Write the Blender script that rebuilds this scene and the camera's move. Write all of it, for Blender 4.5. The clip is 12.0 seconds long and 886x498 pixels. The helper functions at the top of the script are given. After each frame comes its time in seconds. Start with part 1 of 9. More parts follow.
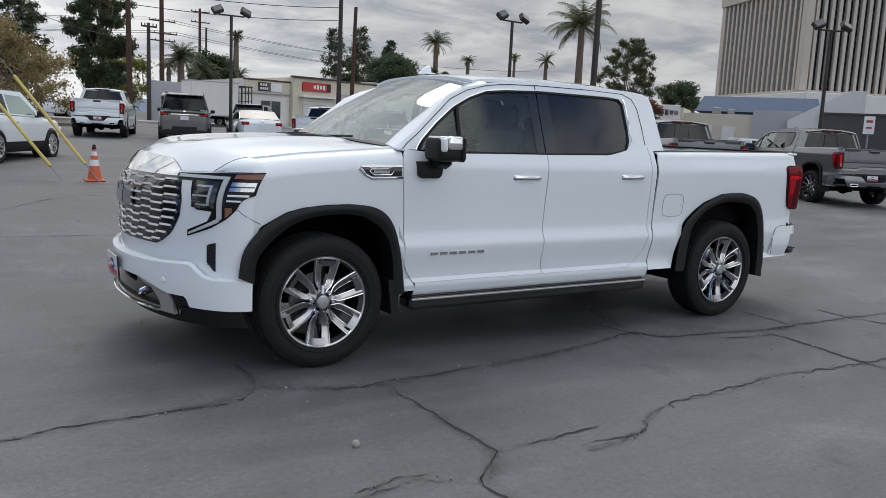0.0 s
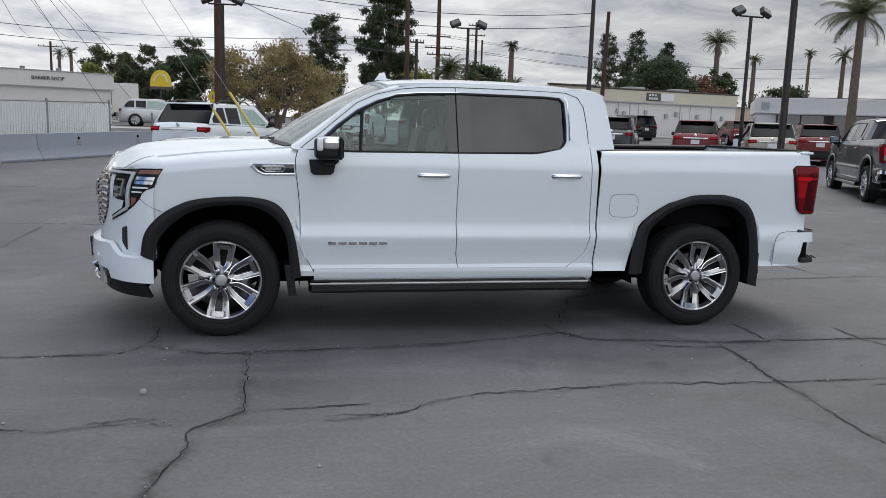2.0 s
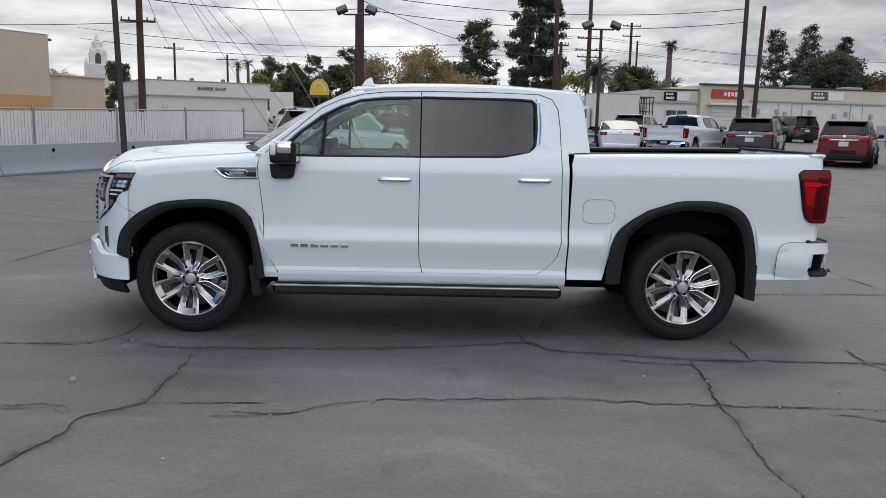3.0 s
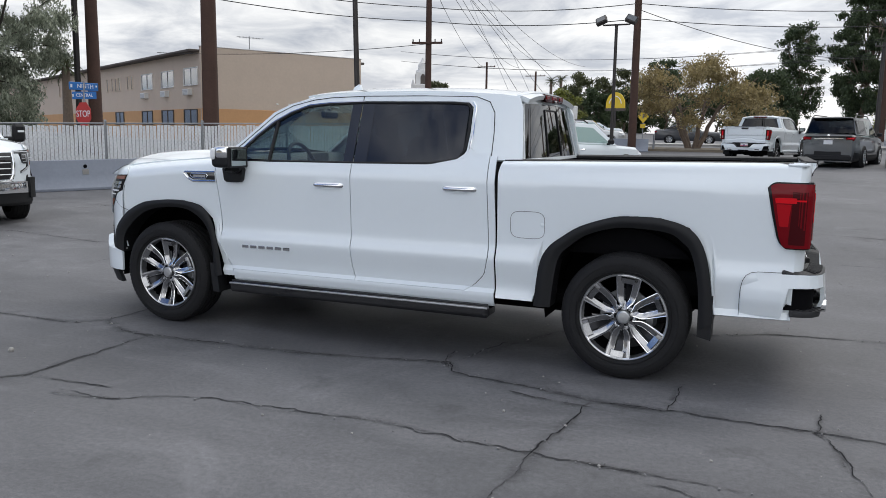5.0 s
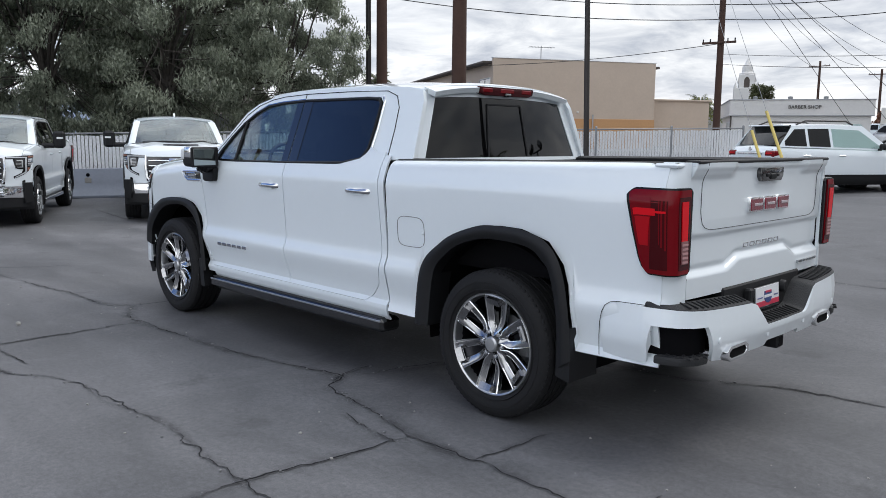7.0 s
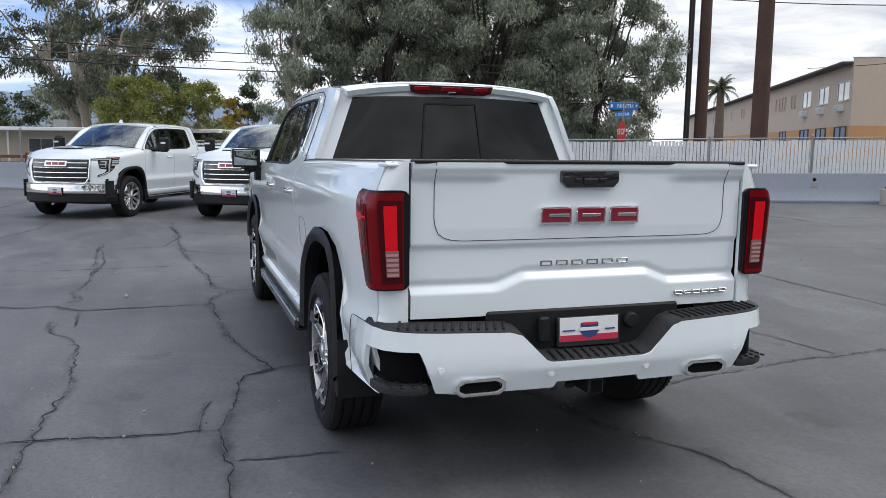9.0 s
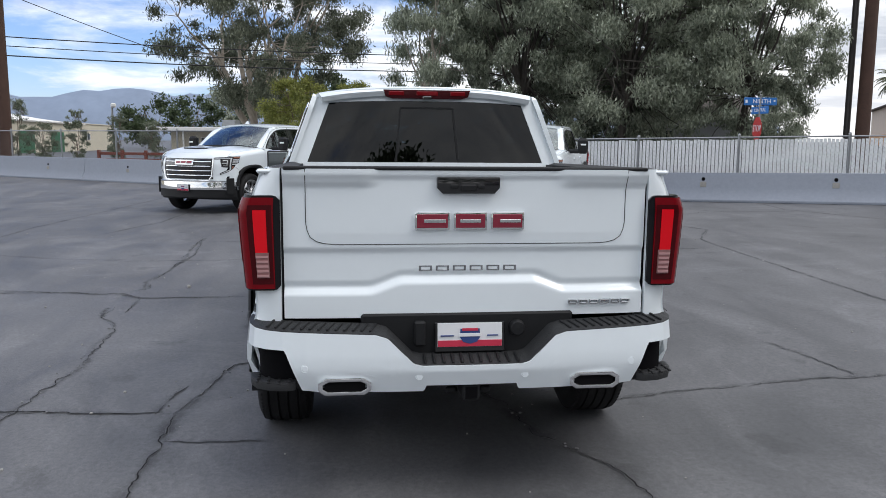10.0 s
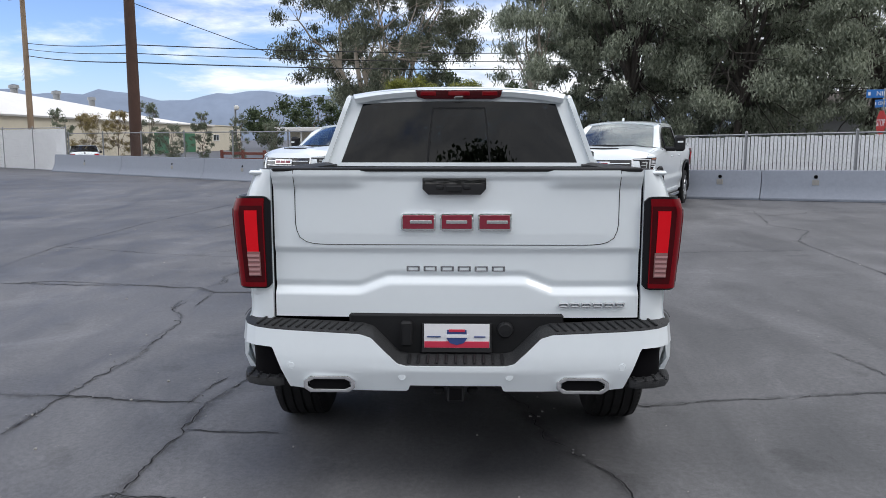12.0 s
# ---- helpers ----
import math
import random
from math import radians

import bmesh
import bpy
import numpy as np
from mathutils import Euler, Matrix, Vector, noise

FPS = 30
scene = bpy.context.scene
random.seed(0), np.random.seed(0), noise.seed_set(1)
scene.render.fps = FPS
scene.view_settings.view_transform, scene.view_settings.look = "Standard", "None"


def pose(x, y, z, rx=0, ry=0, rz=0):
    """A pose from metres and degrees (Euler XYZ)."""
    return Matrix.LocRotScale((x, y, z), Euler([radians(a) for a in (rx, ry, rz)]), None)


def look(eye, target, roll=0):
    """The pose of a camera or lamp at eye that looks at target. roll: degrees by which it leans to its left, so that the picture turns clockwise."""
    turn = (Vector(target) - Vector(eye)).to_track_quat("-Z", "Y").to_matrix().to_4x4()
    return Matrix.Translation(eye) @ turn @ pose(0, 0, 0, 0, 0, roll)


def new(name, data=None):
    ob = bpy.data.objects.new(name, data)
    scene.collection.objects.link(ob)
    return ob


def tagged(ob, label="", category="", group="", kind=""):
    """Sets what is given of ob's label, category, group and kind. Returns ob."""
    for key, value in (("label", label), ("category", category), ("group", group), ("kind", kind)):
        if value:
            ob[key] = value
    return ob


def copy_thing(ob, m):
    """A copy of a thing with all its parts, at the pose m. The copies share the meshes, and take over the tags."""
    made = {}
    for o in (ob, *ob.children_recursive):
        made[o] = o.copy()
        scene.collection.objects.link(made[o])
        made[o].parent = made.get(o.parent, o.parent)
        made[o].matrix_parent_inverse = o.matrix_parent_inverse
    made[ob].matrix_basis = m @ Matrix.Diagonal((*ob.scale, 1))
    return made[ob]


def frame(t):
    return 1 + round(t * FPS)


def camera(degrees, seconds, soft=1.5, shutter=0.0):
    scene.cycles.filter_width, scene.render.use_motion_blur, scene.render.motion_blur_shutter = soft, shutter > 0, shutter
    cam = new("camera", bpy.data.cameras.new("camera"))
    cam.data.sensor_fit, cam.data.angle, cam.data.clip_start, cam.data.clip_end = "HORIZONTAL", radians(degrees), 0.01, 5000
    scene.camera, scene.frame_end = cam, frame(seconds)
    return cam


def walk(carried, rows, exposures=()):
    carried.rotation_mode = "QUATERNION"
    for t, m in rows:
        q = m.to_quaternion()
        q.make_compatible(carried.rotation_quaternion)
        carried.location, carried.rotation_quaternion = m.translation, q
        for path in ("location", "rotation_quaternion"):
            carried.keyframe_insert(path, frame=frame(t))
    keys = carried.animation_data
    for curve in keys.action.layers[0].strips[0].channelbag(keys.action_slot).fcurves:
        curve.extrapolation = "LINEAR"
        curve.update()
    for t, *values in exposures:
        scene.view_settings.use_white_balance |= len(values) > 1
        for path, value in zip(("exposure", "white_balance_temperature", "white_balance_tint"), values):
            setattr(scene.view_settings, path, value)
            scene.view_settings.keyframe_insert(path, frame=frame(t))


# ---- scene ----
cam = camera(58.4, 12.0, soft=0.65)
PATH = [
    (0, (-1.993, -5.399, 1.5), (-0.92, -3.738, 1.205), 2.7),
    (0.5, (-1.583, -5.834, 1.511), (-0.628, -4.104, 1.203), 2.6),
    (1, (-1.007, -6.22, 1.54), (-0.206, -4.413, 1.231), 2.3),
    (1.5, (-0.349, -6.548, 1.55), (0.266, -4.669, 1.242), 2.0),
    (2, (0.366, -6.784, 1.566), (0.785, -4.853, 1.259), 1.8),
    (2.5, (1.099, -6.874, 1.578), (1.319, -4.91, 1.269), 1.5),
    (3, (1.848, -6.899, 1.601), (1.869, -4.923, 1.294), 1.2),
    (3.2, (2.132, -6.87, 1.62), (2.075, -4.894, 1.314), 1.2),
    (4.8, (4.288, -6.24, 1.565), (3.616, -4.379, 1.273), 1.2),
    (5, (4.56, -6.123, 1.583), (3.814, -4.29, 1.297), 0.9),
    (5.5, (5.148, -5.704, 1.56), (4.222, -3.954, 1.276), 0.8),
    (6, (5.705, -5.258, 1.562), (4.612, -3.607, 1.283), 0.7),
    (6.5, (6.157, -4.728, 1.53), (4.901, -3.195, 1.257), 0.5),
    (7, (6.602, -4.185, 1.544), (5.194, -2.792, 1.269), 0.5),
    (7.2, (6.75, -3.95, 1.505), (5.281, -2.621, 1.234), 0.5),
    (8.8, (7.771, -1.939, 1.499), (5.921, -1.225, 1.24), 0.7),
    (9, (7.863, -1.687, 1.51), (5.983, -1.055, 1.252), 0.7),
    (9.5, (8.034, -1.052, 1.522), (6.097, -0.625, 1.261), 0.6),
    (10, (8.195, -0.531, 1.562), (6.228, -0.288, 1.293), 0.5),
    (10.5, (8.195, -0.18, 1.559), (6.216, -0.076, 1.285), 0.4),
    (11, (8.223, 0.03, 1.567), (6.243, 0.046, 1.29), 0.3),
    (11.5, (8.232, 0.045, 1.577), (6.251, 0.016, 1.301), 0.2),
    (12, (8.223, 0.029, 1.577), (6.243, -0.021, 1.302), -0.0),
]
walk(cam, [(t, look(eye, target, roll)) for t, eye, target, roll in PATH], exposures=[(0.0, 0.58, 6480, 12), (3.0, 0.62, 6480, 12), (5.5, 0.74, 6460, 12), (7.0, 0.80, 6330, 12), (9.0, 0.84, 6380, 12), (12.0, 0.90, 6420, 13)])

# ---- light ----
SUN_AZ, SUN_EL = 62.0, 50.0  # degrees from +x towards +y, and above the horizon
world = bpy.data.worlds.new("world")
scene.world = world
world.use_nodes = True


def node(tree, kind, at=(0, 0), **values):
    n = tree.nodes.new(kind)
    n.location = at
    for key, value in values.items():
        if key in n.inputs:
            n.inputs[key].default_value = value
    return n


def build_sky():
    """A physical sky under a broken sheet of cloud that thins out towards -x."""
    tr = world.node_tree
    tr.nodes.clear()
    sky = node(tr, "ShaderNodeTexSky")
    sky.sky_type, sky.sun_disc = "NISHITA", False
    sky.sun_elevation, sky.sun_rotation = radians(SUN_EL), radians(90 - SUN_AZ)
    sky.air_density, sky.dust_density, sky.ozone_density = 1.0, 0.3, 3.0
    bright = node(tr, "ShaderNodeVectorMath")
    bright.operation = "MULTIPLY"
    bright.inputs[1].default_value = (0.056, 0.062, 0.080)
    tr.links.new(sky.outputs[0], bright.inputs[0])
    co = node(tr, "ShaderNodeTexCoord")
    sep = node(tr, "ShaderNodeSeparateXYZ")
    tr.links.new(co.outputs["Generated"], sep.inputs[0])

    def calc(op, a, b=None, clamp=False):
        m = node(tr, "ShaderNodeMath")
        m.operation, m.use_clamp = op, clamp
        for i, v in enumerate((a, b)):
            if v is None:
                continue
            if isinstance(v, (int, float)):
                m.inputs[i].default_value = v
            else:
                tr.links.new(v, m.inputs[i])
        return m.outputs[0]

    up = calc("MAXIMUM", sep.outputs["Z"], 0.0)
    high = calc("ADD", up, 0.16)
    flat = node(tr, "ShaderNodeCombineXYZ")
    tr.links.new(calc("DIVIDE", sep.outputs["X"], high), flat.inputs[0])
    tr.links.new(calc("DIVIDE", sep.outputs["Y"], high), flat.inputs[1])
    big = node(tr, "ShaderNodeTexNoise", Scale=1.15, Detail=8.0, Roughness=0.58, Distortion=0.35)
    small = node(tr, "ShaderNodeTexNoise", Scale=2.1, Detail=9.0, Roughness=0.60, Distortion=0.5)
    for n in (big, small):
        tr.links.new(flat.outputs[0], n.inputs["Vector"])
    # how much of the sky is covered: closed towards +x and +y, broken towards -x
    lean = calc("ADD", calc("MULTIPLY", sep.outputs["X"], 0.10), calc("MULTIPLY", sep.outputs["Y"], 0.30))
    shut = calc("MULTIPLY", calc("MAXIMUM", calc("SUBTRACT", calc("MULTIPLY", sep.outputs["Y"], -1.0), 0.55), 0.0), 0.95)
    cover = calc("ADD", calc("ADD", calc("ADD", big.outputs[0], lean), shut), 0.085)
    ramp = node(tr, "ShaderNodeMapRange")
    ramp.interpolation_type = "SMOOTHSTEP"
    ramp.inputs[1].default_value, ramp.inputs[2].default_value = 0.36, 0.60
    tr.links.new(cover, ramp.inputs[0])
    shade = node(tr, "ShaderNodeValToRGB")
    el = shade.color_ramp.elements
    el[0].position, el[0].color = 0.37, (0.975, 0.995, 0.985, 1)
    el[1].position, el[1].color = 0.63, (0.535, 0.575, 0.63, 1)
    tr.links.new(small.outputs[0], shade.inputs[0])
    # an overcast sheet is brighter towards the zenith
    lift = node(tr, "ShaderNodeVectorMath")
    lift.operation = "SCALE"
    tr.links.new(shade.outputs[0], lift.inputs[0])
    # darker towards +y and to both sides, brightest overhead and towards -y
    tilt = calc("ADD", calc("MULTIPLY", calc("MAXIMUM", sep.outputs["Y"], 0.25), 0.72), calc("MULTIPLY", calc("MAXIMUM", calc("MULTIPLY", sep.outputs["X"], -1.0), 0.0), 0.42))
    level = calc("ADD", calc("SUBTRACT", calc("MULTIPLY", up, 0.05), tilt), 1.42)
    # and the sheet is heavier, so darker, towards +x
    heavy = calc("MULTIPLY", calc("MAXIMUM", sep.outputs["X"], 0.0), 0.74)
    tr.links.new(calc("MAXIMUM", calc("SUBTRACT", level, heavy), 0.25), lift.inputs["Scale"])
    haze = node(tr, "ShaderNodeMix")
    haze.data_type = "RGBA"
    near = calc("SUBTRACT", 1.0, calc("MULTIPLY", up, 13.0, True), True)
    tr.links.new(calc("MULTIPLY", near, 0.55), haze.inputs[0])
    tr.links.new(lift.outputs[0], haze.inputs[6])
    haze.inputs[7].default_value = (0.80, 0.785, 0.75, 1)
    mix = node(tr, "ShaderNodeMix")
    mix.data_type = "RGBA"
    tr.links.new(ramp.outputs[0], mix.inputs[0])
    tr.links.new(bright.outputs[0], mix.inputs[6])
    tr.links.new(haze.outputs[2], mix.inputs[7])
    bg = node(tr, "ShaderNodeBackground", Strength=1.0)
    tr.links.new(mix.outputs[2], bg.inputs[0])
    out = node(tr, "ShaderNodeOutputWorld")
    tr.links.new(bg.outputs[0], out.inputs[0])


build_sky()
sun = new("sun", bpy.data.lights.new("sun", "SUN"))
sun.data.energy, sun.data.angle, sun.data.color = 0.55, radians(24), (1.0, 0.96, 0.90)
a, e = radians(SUN_AZ), radians(SUN_EL)
sun.matrix_world = look((0, 0, 30), (-30 * math.cos(e) * math.cos(a), -30 * math.cos(e) * math.sin(a), 30 - 30 * math.sin(e)))
scene.view_settings.exposure = 0.50


# ---- materials ----
def material(name, color, rough=0.6, metal=0.0, vary=0.12, scale=3.0, bump=0.0, bump_scale=60.0, coat=0.0, island=0.0, spec=0.5, tint=None, worn=0.0):
    """A painted, plastic, mineral or metal surface: base colour with two scales of variation and a fine relief."""
    m = bpy.data.materials.new(name)
    m.use_nodes = True
    tr = m.node_tree
    bsdf = tr.nodes["Principled BSDF"]
    bsdf.inputs["Roughness"].default_value = rough
    bsdf.inputs["Metallic"].default_value = metal
    bsdf.inputs["Specular IOR Level"].default_value = spec
    bsdf.inputs["Coat Weight"].default_value = coat
    bsdf.inputs["Coat Roughness"].default_value = 0.03
    co = node(tr, "ShaderNodeTexCoord")
    n1 = node(tr, "ShaderNodeTexNoise", Scale=scale, Detail=5.0, Roughness=0.6)
    n2 = node(tr, "ShaderNodeTexNoise", Scale=scale * 11, Detail=4.0, Roughness=0.65)
    for n in (n1, n2):
        tr.links.new(co.outputs["Object"], n.inputs["Vector"])
    add = node(tr, "ShaderNodeMath")
    add.operation = "ADD"
    tr.links.new(n1.outputs[0], add.inputs[0])
    tr.links.new(n2.outputs[0], add.inputs[1])
    value = add.outputs[0]
    if island:
        info = node(tr, "ShaderNodeObjectInfo")
        geo = node(tr, "ShaderNodeNewGeometry")
        both = node(tr, "ShaderNodeMath")
        both.operation = "ADD"
        tr.links.new(info.outputs["Random"], both.inputs[0])
        tr.links.new(geo.outputs["Random Per Island"], both.inputs[1])
        more = node(tr, "ShaderNodeMath")
        more.operation = "MULTIPLY_ADD"
        tr.links.new(both.outputs[0], more.inputs[0])
        more.inputs[1].default_value = island
        tr.links.new(value, more.inputs[2])
        value = more.outputs[0]
    rng = node(tr, "ShaderNodeMapRange")
    rng.inputs[1].default_value, rng.inputs[2].default_value = 0.6, 1.4 + island
    tr.links.new(value, rng.inputs[0])
    mix = node(tr, "ShaderNodeMix")
    mix.data_type = "RGBA"
    dark = tint or tuple(c * (1 - vary) for c in color)
    light = tuple(min(1, c * (1 + vary * 0.6)) for c in color)
    mix.inputs[6].default_value, mix.inputs[7].default_value = (*dark, 1), (*light, 1)
    tr.links.new(rng.outputs[0], mix.inputs[0])
    tr.links.new(mix.outputs[2], bsdf.inputs["Base Color"])
    if worn:
        rr = node(tr, "ShaderNodeMapRange")
        rr.inputs[1].default_value, rr.inputs[2].default_value = 0.3, 0.7
        rr.inputs[3].default_value, rr.inputs[4].default_value = max(0.02, rough - worn), min(1, rough + worn)
        tr.links.new(n1.outputs[0], rr.inputs[0])
        tr.links.new(rr.outputs[0], bsdf.inputs["Roughness"])
    if bump:
        n3 = node(tr, "ShaderNodeTexNoise", Scale=bump_scale, Detail=3.0)
        tr.links.new(co.outputs["Object"], n3.inputs["Vector"])
        b = node(tr, "ShaderNodeBump", Strength=bump, Distance=0.01)
        tr.links.new(n3.outputs[0], b.inputs["Height"])
        tr.links.new(b.outputs[0], bsdf.inputs["Normal"])
    return m


def glass(name, tint, gloss=1.0):
    """Thin window glass: a tinted see-through sheet with a mirror coat."""
    m = bpy.data.materials.new(name)
    m.use_nodes = True
    tr = m.node_tree
    tr.nodes.clear()
    see = node(tr, "ShaderNodeBsdfTransparent")
    see.inputs[0].default_value = (*tint, 1)
    shine = node(tr, "ShaderNodeBsdfGlossy", Roughness=0.0)
    edge = node(tr, "ShaderNodeLayerWeight", Blend=0.5)
    power = node(tr, "ShaderNodeMath")
    power.operation = "POWER"
    power.inputs[1].default_value = 3.2
    tr.links.new(edge.outputs["Facing"], power.inputs[0])
    mul = node(tr, "ShaderNodeMath")
    mul.operation, mul.use_clamp = "MULTIPLY_ADD", True
    mul.inputs[1].default_value, mul.inputs[2].default_value = 0.9 * min(1.0, gloss), 0.045 * gloss
    tr.links.new(power.outputs[0], mul.inputs[0])
    mix = node(tr, "ShaderNodeMixShader")
    tr.links.new(mul.outputs[0], mix.inputs[0])
    tr.links.new(see.outputs[0], mix.inputs[1])
    tr.links.new(shine.outputs[0], mix.inputs[2])
    out = node(tr, "ShaderNodeOutputMaterial")
    tr.links.new(mix.outputs[0], out.inputs[0])
    return m


def lens(name, color):
    m = bpy.data.materials.new(name)
    m.use_nodes = True
    bsdf = m.node_tree.nodes["Principled BSDF"]
    bsdf.inputs["Base Color"].default_value = (*color, 1)
    bsdf.inputs["Roughness"].default_value = 0.25
    bsdf.inputs["Coat Weight"].default_value = 0.20
    bsdf.inputs["Coat Roughness"].default_value = 0.02
    bsdf.inputs["Specular IOR Level"].default_value = 0.15
    tr = m.node_tree
    co = node(tr, "ShaderNodeTexCoord")
    wave = node(tr, "ShaderNodeTexNoise", Scale=38.0, Detail=2.0)
    tr.links.new(co.outputs["Object"], wave.inputs["Vector"])
    b = node(tr, "ShaderNodeBump", Strength=0.10, Distance=0.003)
    tr.links.new(wave.outputs[0], b.inputs["Height"])
    tr.links.new(b.outputs[0], bsdf.inputs["Normal"])
    return m


def asphalt_material():
    """Worn, sealed asphalt: grit, broad stains, paler traffic lanes, faint tyre sheen."""
    m = bpy.data.materials.new("asphalt")
    m.use_nodes = True
    tr = m.node_tree
    bsdf = tr.nodes["Principled BSDF"]
    co = node(tr, "ShaderNodeTexCoord")
    broad = node(tr, "ShaderNodeTexNoise", Scale=0.22, Detail=7.0, Roughness=0.66, Distortion=0.9)
    mid = node(tr, "ShaderNodeTexNoise", Scale=1.1, Detail=7.0, Roughness=0.62, Distortion=0.8)
    grit = node(tr, "ShaderNodeTexNoise", Scale=160.0, Detail=3.0, Roughness=0.7)
    stretch = node(tr, "ShaderNodeMapping")
    stretch.inputs["Scale"].default_value = (0.35, 1.3, 1.0)
    stretch.inputs["Rotation"].default_value = (0, 0, 0.35)
    tr.links.new(co.outputs["Object"], stretch.inputs[0])
    tr.links.new(co.outputs["Object"], broad.inputs["Vector"])
    tr.links.new(stretch.outputs[0], mid.inputs["Vector"])
    tr.links.new(co.outputs["Object"], grit.inputs["Vector"])
    r1 = node(tr, "ShaderNodeValToRGB")
    e1 = r1.color_ramp.elements
    e1[0].position, e1[0].color = 0.37, (0.064, 0.065, 0.070, 1)
    e1[1].position, e1[1].color = 0.64, (0.160, 0.160, 0.167, 1)
    mean = node(tr, "ShaderNodeMath")
    mean.operation = "MULTIPLY_ADD"
    mean.inputs[1].default_value = 0.45
    scaled = node(tr, "ShaderNodeMath")
    scaled.operation = "MULTIPLY"
    scaled.inputs[1].default_value = 0.55
    tr.links.new(broad.outputs[0], mean.inputs[0])
    tr.links.new(mid.outputs[0], scaled.inputs[0])
    tr.links.new(scaled.outputs[0], mean.inputs[2])
    tr.links.new(mean.outputs[0], r1.inputs[0])
    g = node(tr, "ShaderNodeMapRange")
    g.inputs[1].default_value, g.inputs[2].default_value = 0.3, 0.7
    g.inputs[3].default_value, g.inputs[4].default_value = 0.62, 1.38
    tr.links.new(grit.outputs[0], g.inputs[0])
    mul = node(tr, "ShaderNodeVectorMath")
    mul.operation = "SCALE"
    # pale dusty scuffs, dark drips and a coarse grain
    scuff = node(tr, "ShaderNodeTexNoise", Scale=0.75, Detail=9.0, Roughness=0.72, Distortion=1.4)
    drip = node(tr, "ShaderNodeTexNoise", Scale=1.9, Detail=5.0, Roughness=0.55)
    coarse = node(tr, "ShaderNodeTexNoise", Scale=34.0, Detail=4.0, Roughness=0.75)
    for n in (scuff, drip, coarse):
        tr.links.new(co.outputs["Object"], n.inputs["Vector"])
    layers = []
    for tex, lo, hi, a, z in ((scuff, 0.52, 0.74, 1.0, 1.38), (drip, 0.62, 0.70, 1.0, 0.76), (coarse, 0.30, 0.70, 0.76, 1.24)):
        mr = node(tr, "ShaderNodeMapRange")
        mr.inputs[1].default_value, mr.inputs[2].default_value, mr.inputs[3].default_value, mr.inputs[4].default_value = lo, hi, a, z
        tr.links.new(tex.outputs[0], mr.inputs[0])
        layers.append(mr.outputs[0])
    value = r1.outputs[0]
    for f in layers:
        sc = node(tr, "ShaderNodeVectorMath")
        sc.operation = "SCALE"
        tr.links.new(value, sc.inputs[0])
        tr.links.new(f, sc.inputs["Scale"])
        value = sc.outputs[0]
    tr.links.new(value, mul.inputs[0])
    tr.links.new(g.outputs[0], mul.inputs["Scale"])
    tr.links.new(mul.outputs[0], bsdf.inputs["Base Color"])
    rr = node(tr, "ShaderNodeMapRange")
    rr.inputs[1].default_value, rr.inputs[2].default_value = 0.3, 0.7
    rr.inputs[3].default_value, rr.inputs[4].default_value = 0.52, 0.80
    tr.links.new(mid.outputs[0], rr.inputs[0])
    tr.links.new(rr.outputs[0], bsdf.inputs["Roughness"])
    bsdf.inputs["Specular IOR Level"].default_value = 0.45
    b = node(tr, "ShaderNodeBump", Strength=0.35, Distance=0.004)
    tr.links.new(grit.outputs[0], b.inputs["Height"])
    b2 = node(tr, "ShaderNodeBump", Strength=0.25, Distance=0.03)
    tr.links.new(mid.outputs[0], b2.inputs["Height"])
    tr.links.new(b.outputs[0], b2.inputs["Normal"])
    tr.links.new(b2.outputs[0], bsdf.inputs["Normal"])
    return m


def leaf_material(name, dark, light):
    m = bpy.data.materials.new(name)
    m.use_nodes = True
    tr = m.node_tree
    bsdf = tr.nodes["Principled BSDF"]
    bsdf.inputs["Roughness"].default_value = 0.55
    geo = node(tr, "ShaderNodeNewGeometry")
    co = node(tr, "ShaderNodeTexCoord")
    n = node(tr, "ShaderNodeTexNoise", Scale=0.9, Detail=4.0, Roughness=0.65)
    tr.links.new(co.outputs["Object"], n.inputs["Vector"])
    add = node(tr, "ShaderNodeMath")
    add.operation = "MULTIPLY_ADD"
    add.inputs[1].default_value = 0.45
    tr.links.new(geo.outputs["Random Per Island"], add.inputs[0])
    tr.links.new(n.outputs[0], add.inputs[2])
    rng = node(tr, "ShaderNodeMapRange")
    rng.inputs[1].default_value, rng.inputs[2].default_value = 0.36, 1.05
    tr.links.new(add.outputs[0], rng.inputs[0])
    mix = node(tr, "ShaderNodeMix")
    mix.data_type = "RGBA"
    mix.inputs[6].default_value, mix.inputs[7].default_value = (*dark, 1), (*light, 1)
    tr.links.new(rng.outputs[0], mix.inputs[0])
    tr.links.new(mix.outputs[2], bsdf.inputs["Base Color"])
    # thin blades let some light through
    thin = node(tr, "ShaderNodeBsdfTranslucent")
    tr.links.new(mix.outputs[2], thin.inputs[0])
    blend = node(tr, "ShaderNodeMixShader")
    blend.inputs[0].default_value = 0.35
    tr.links.new(bsdf.outputs[0], blend.inputs[1])
    tr.links.new(thin.outputs[0], blend.inputs[2])
    tr.links.new(blend.outputs[0], tr.nodes["Material Output"].inputs[0])
    return m


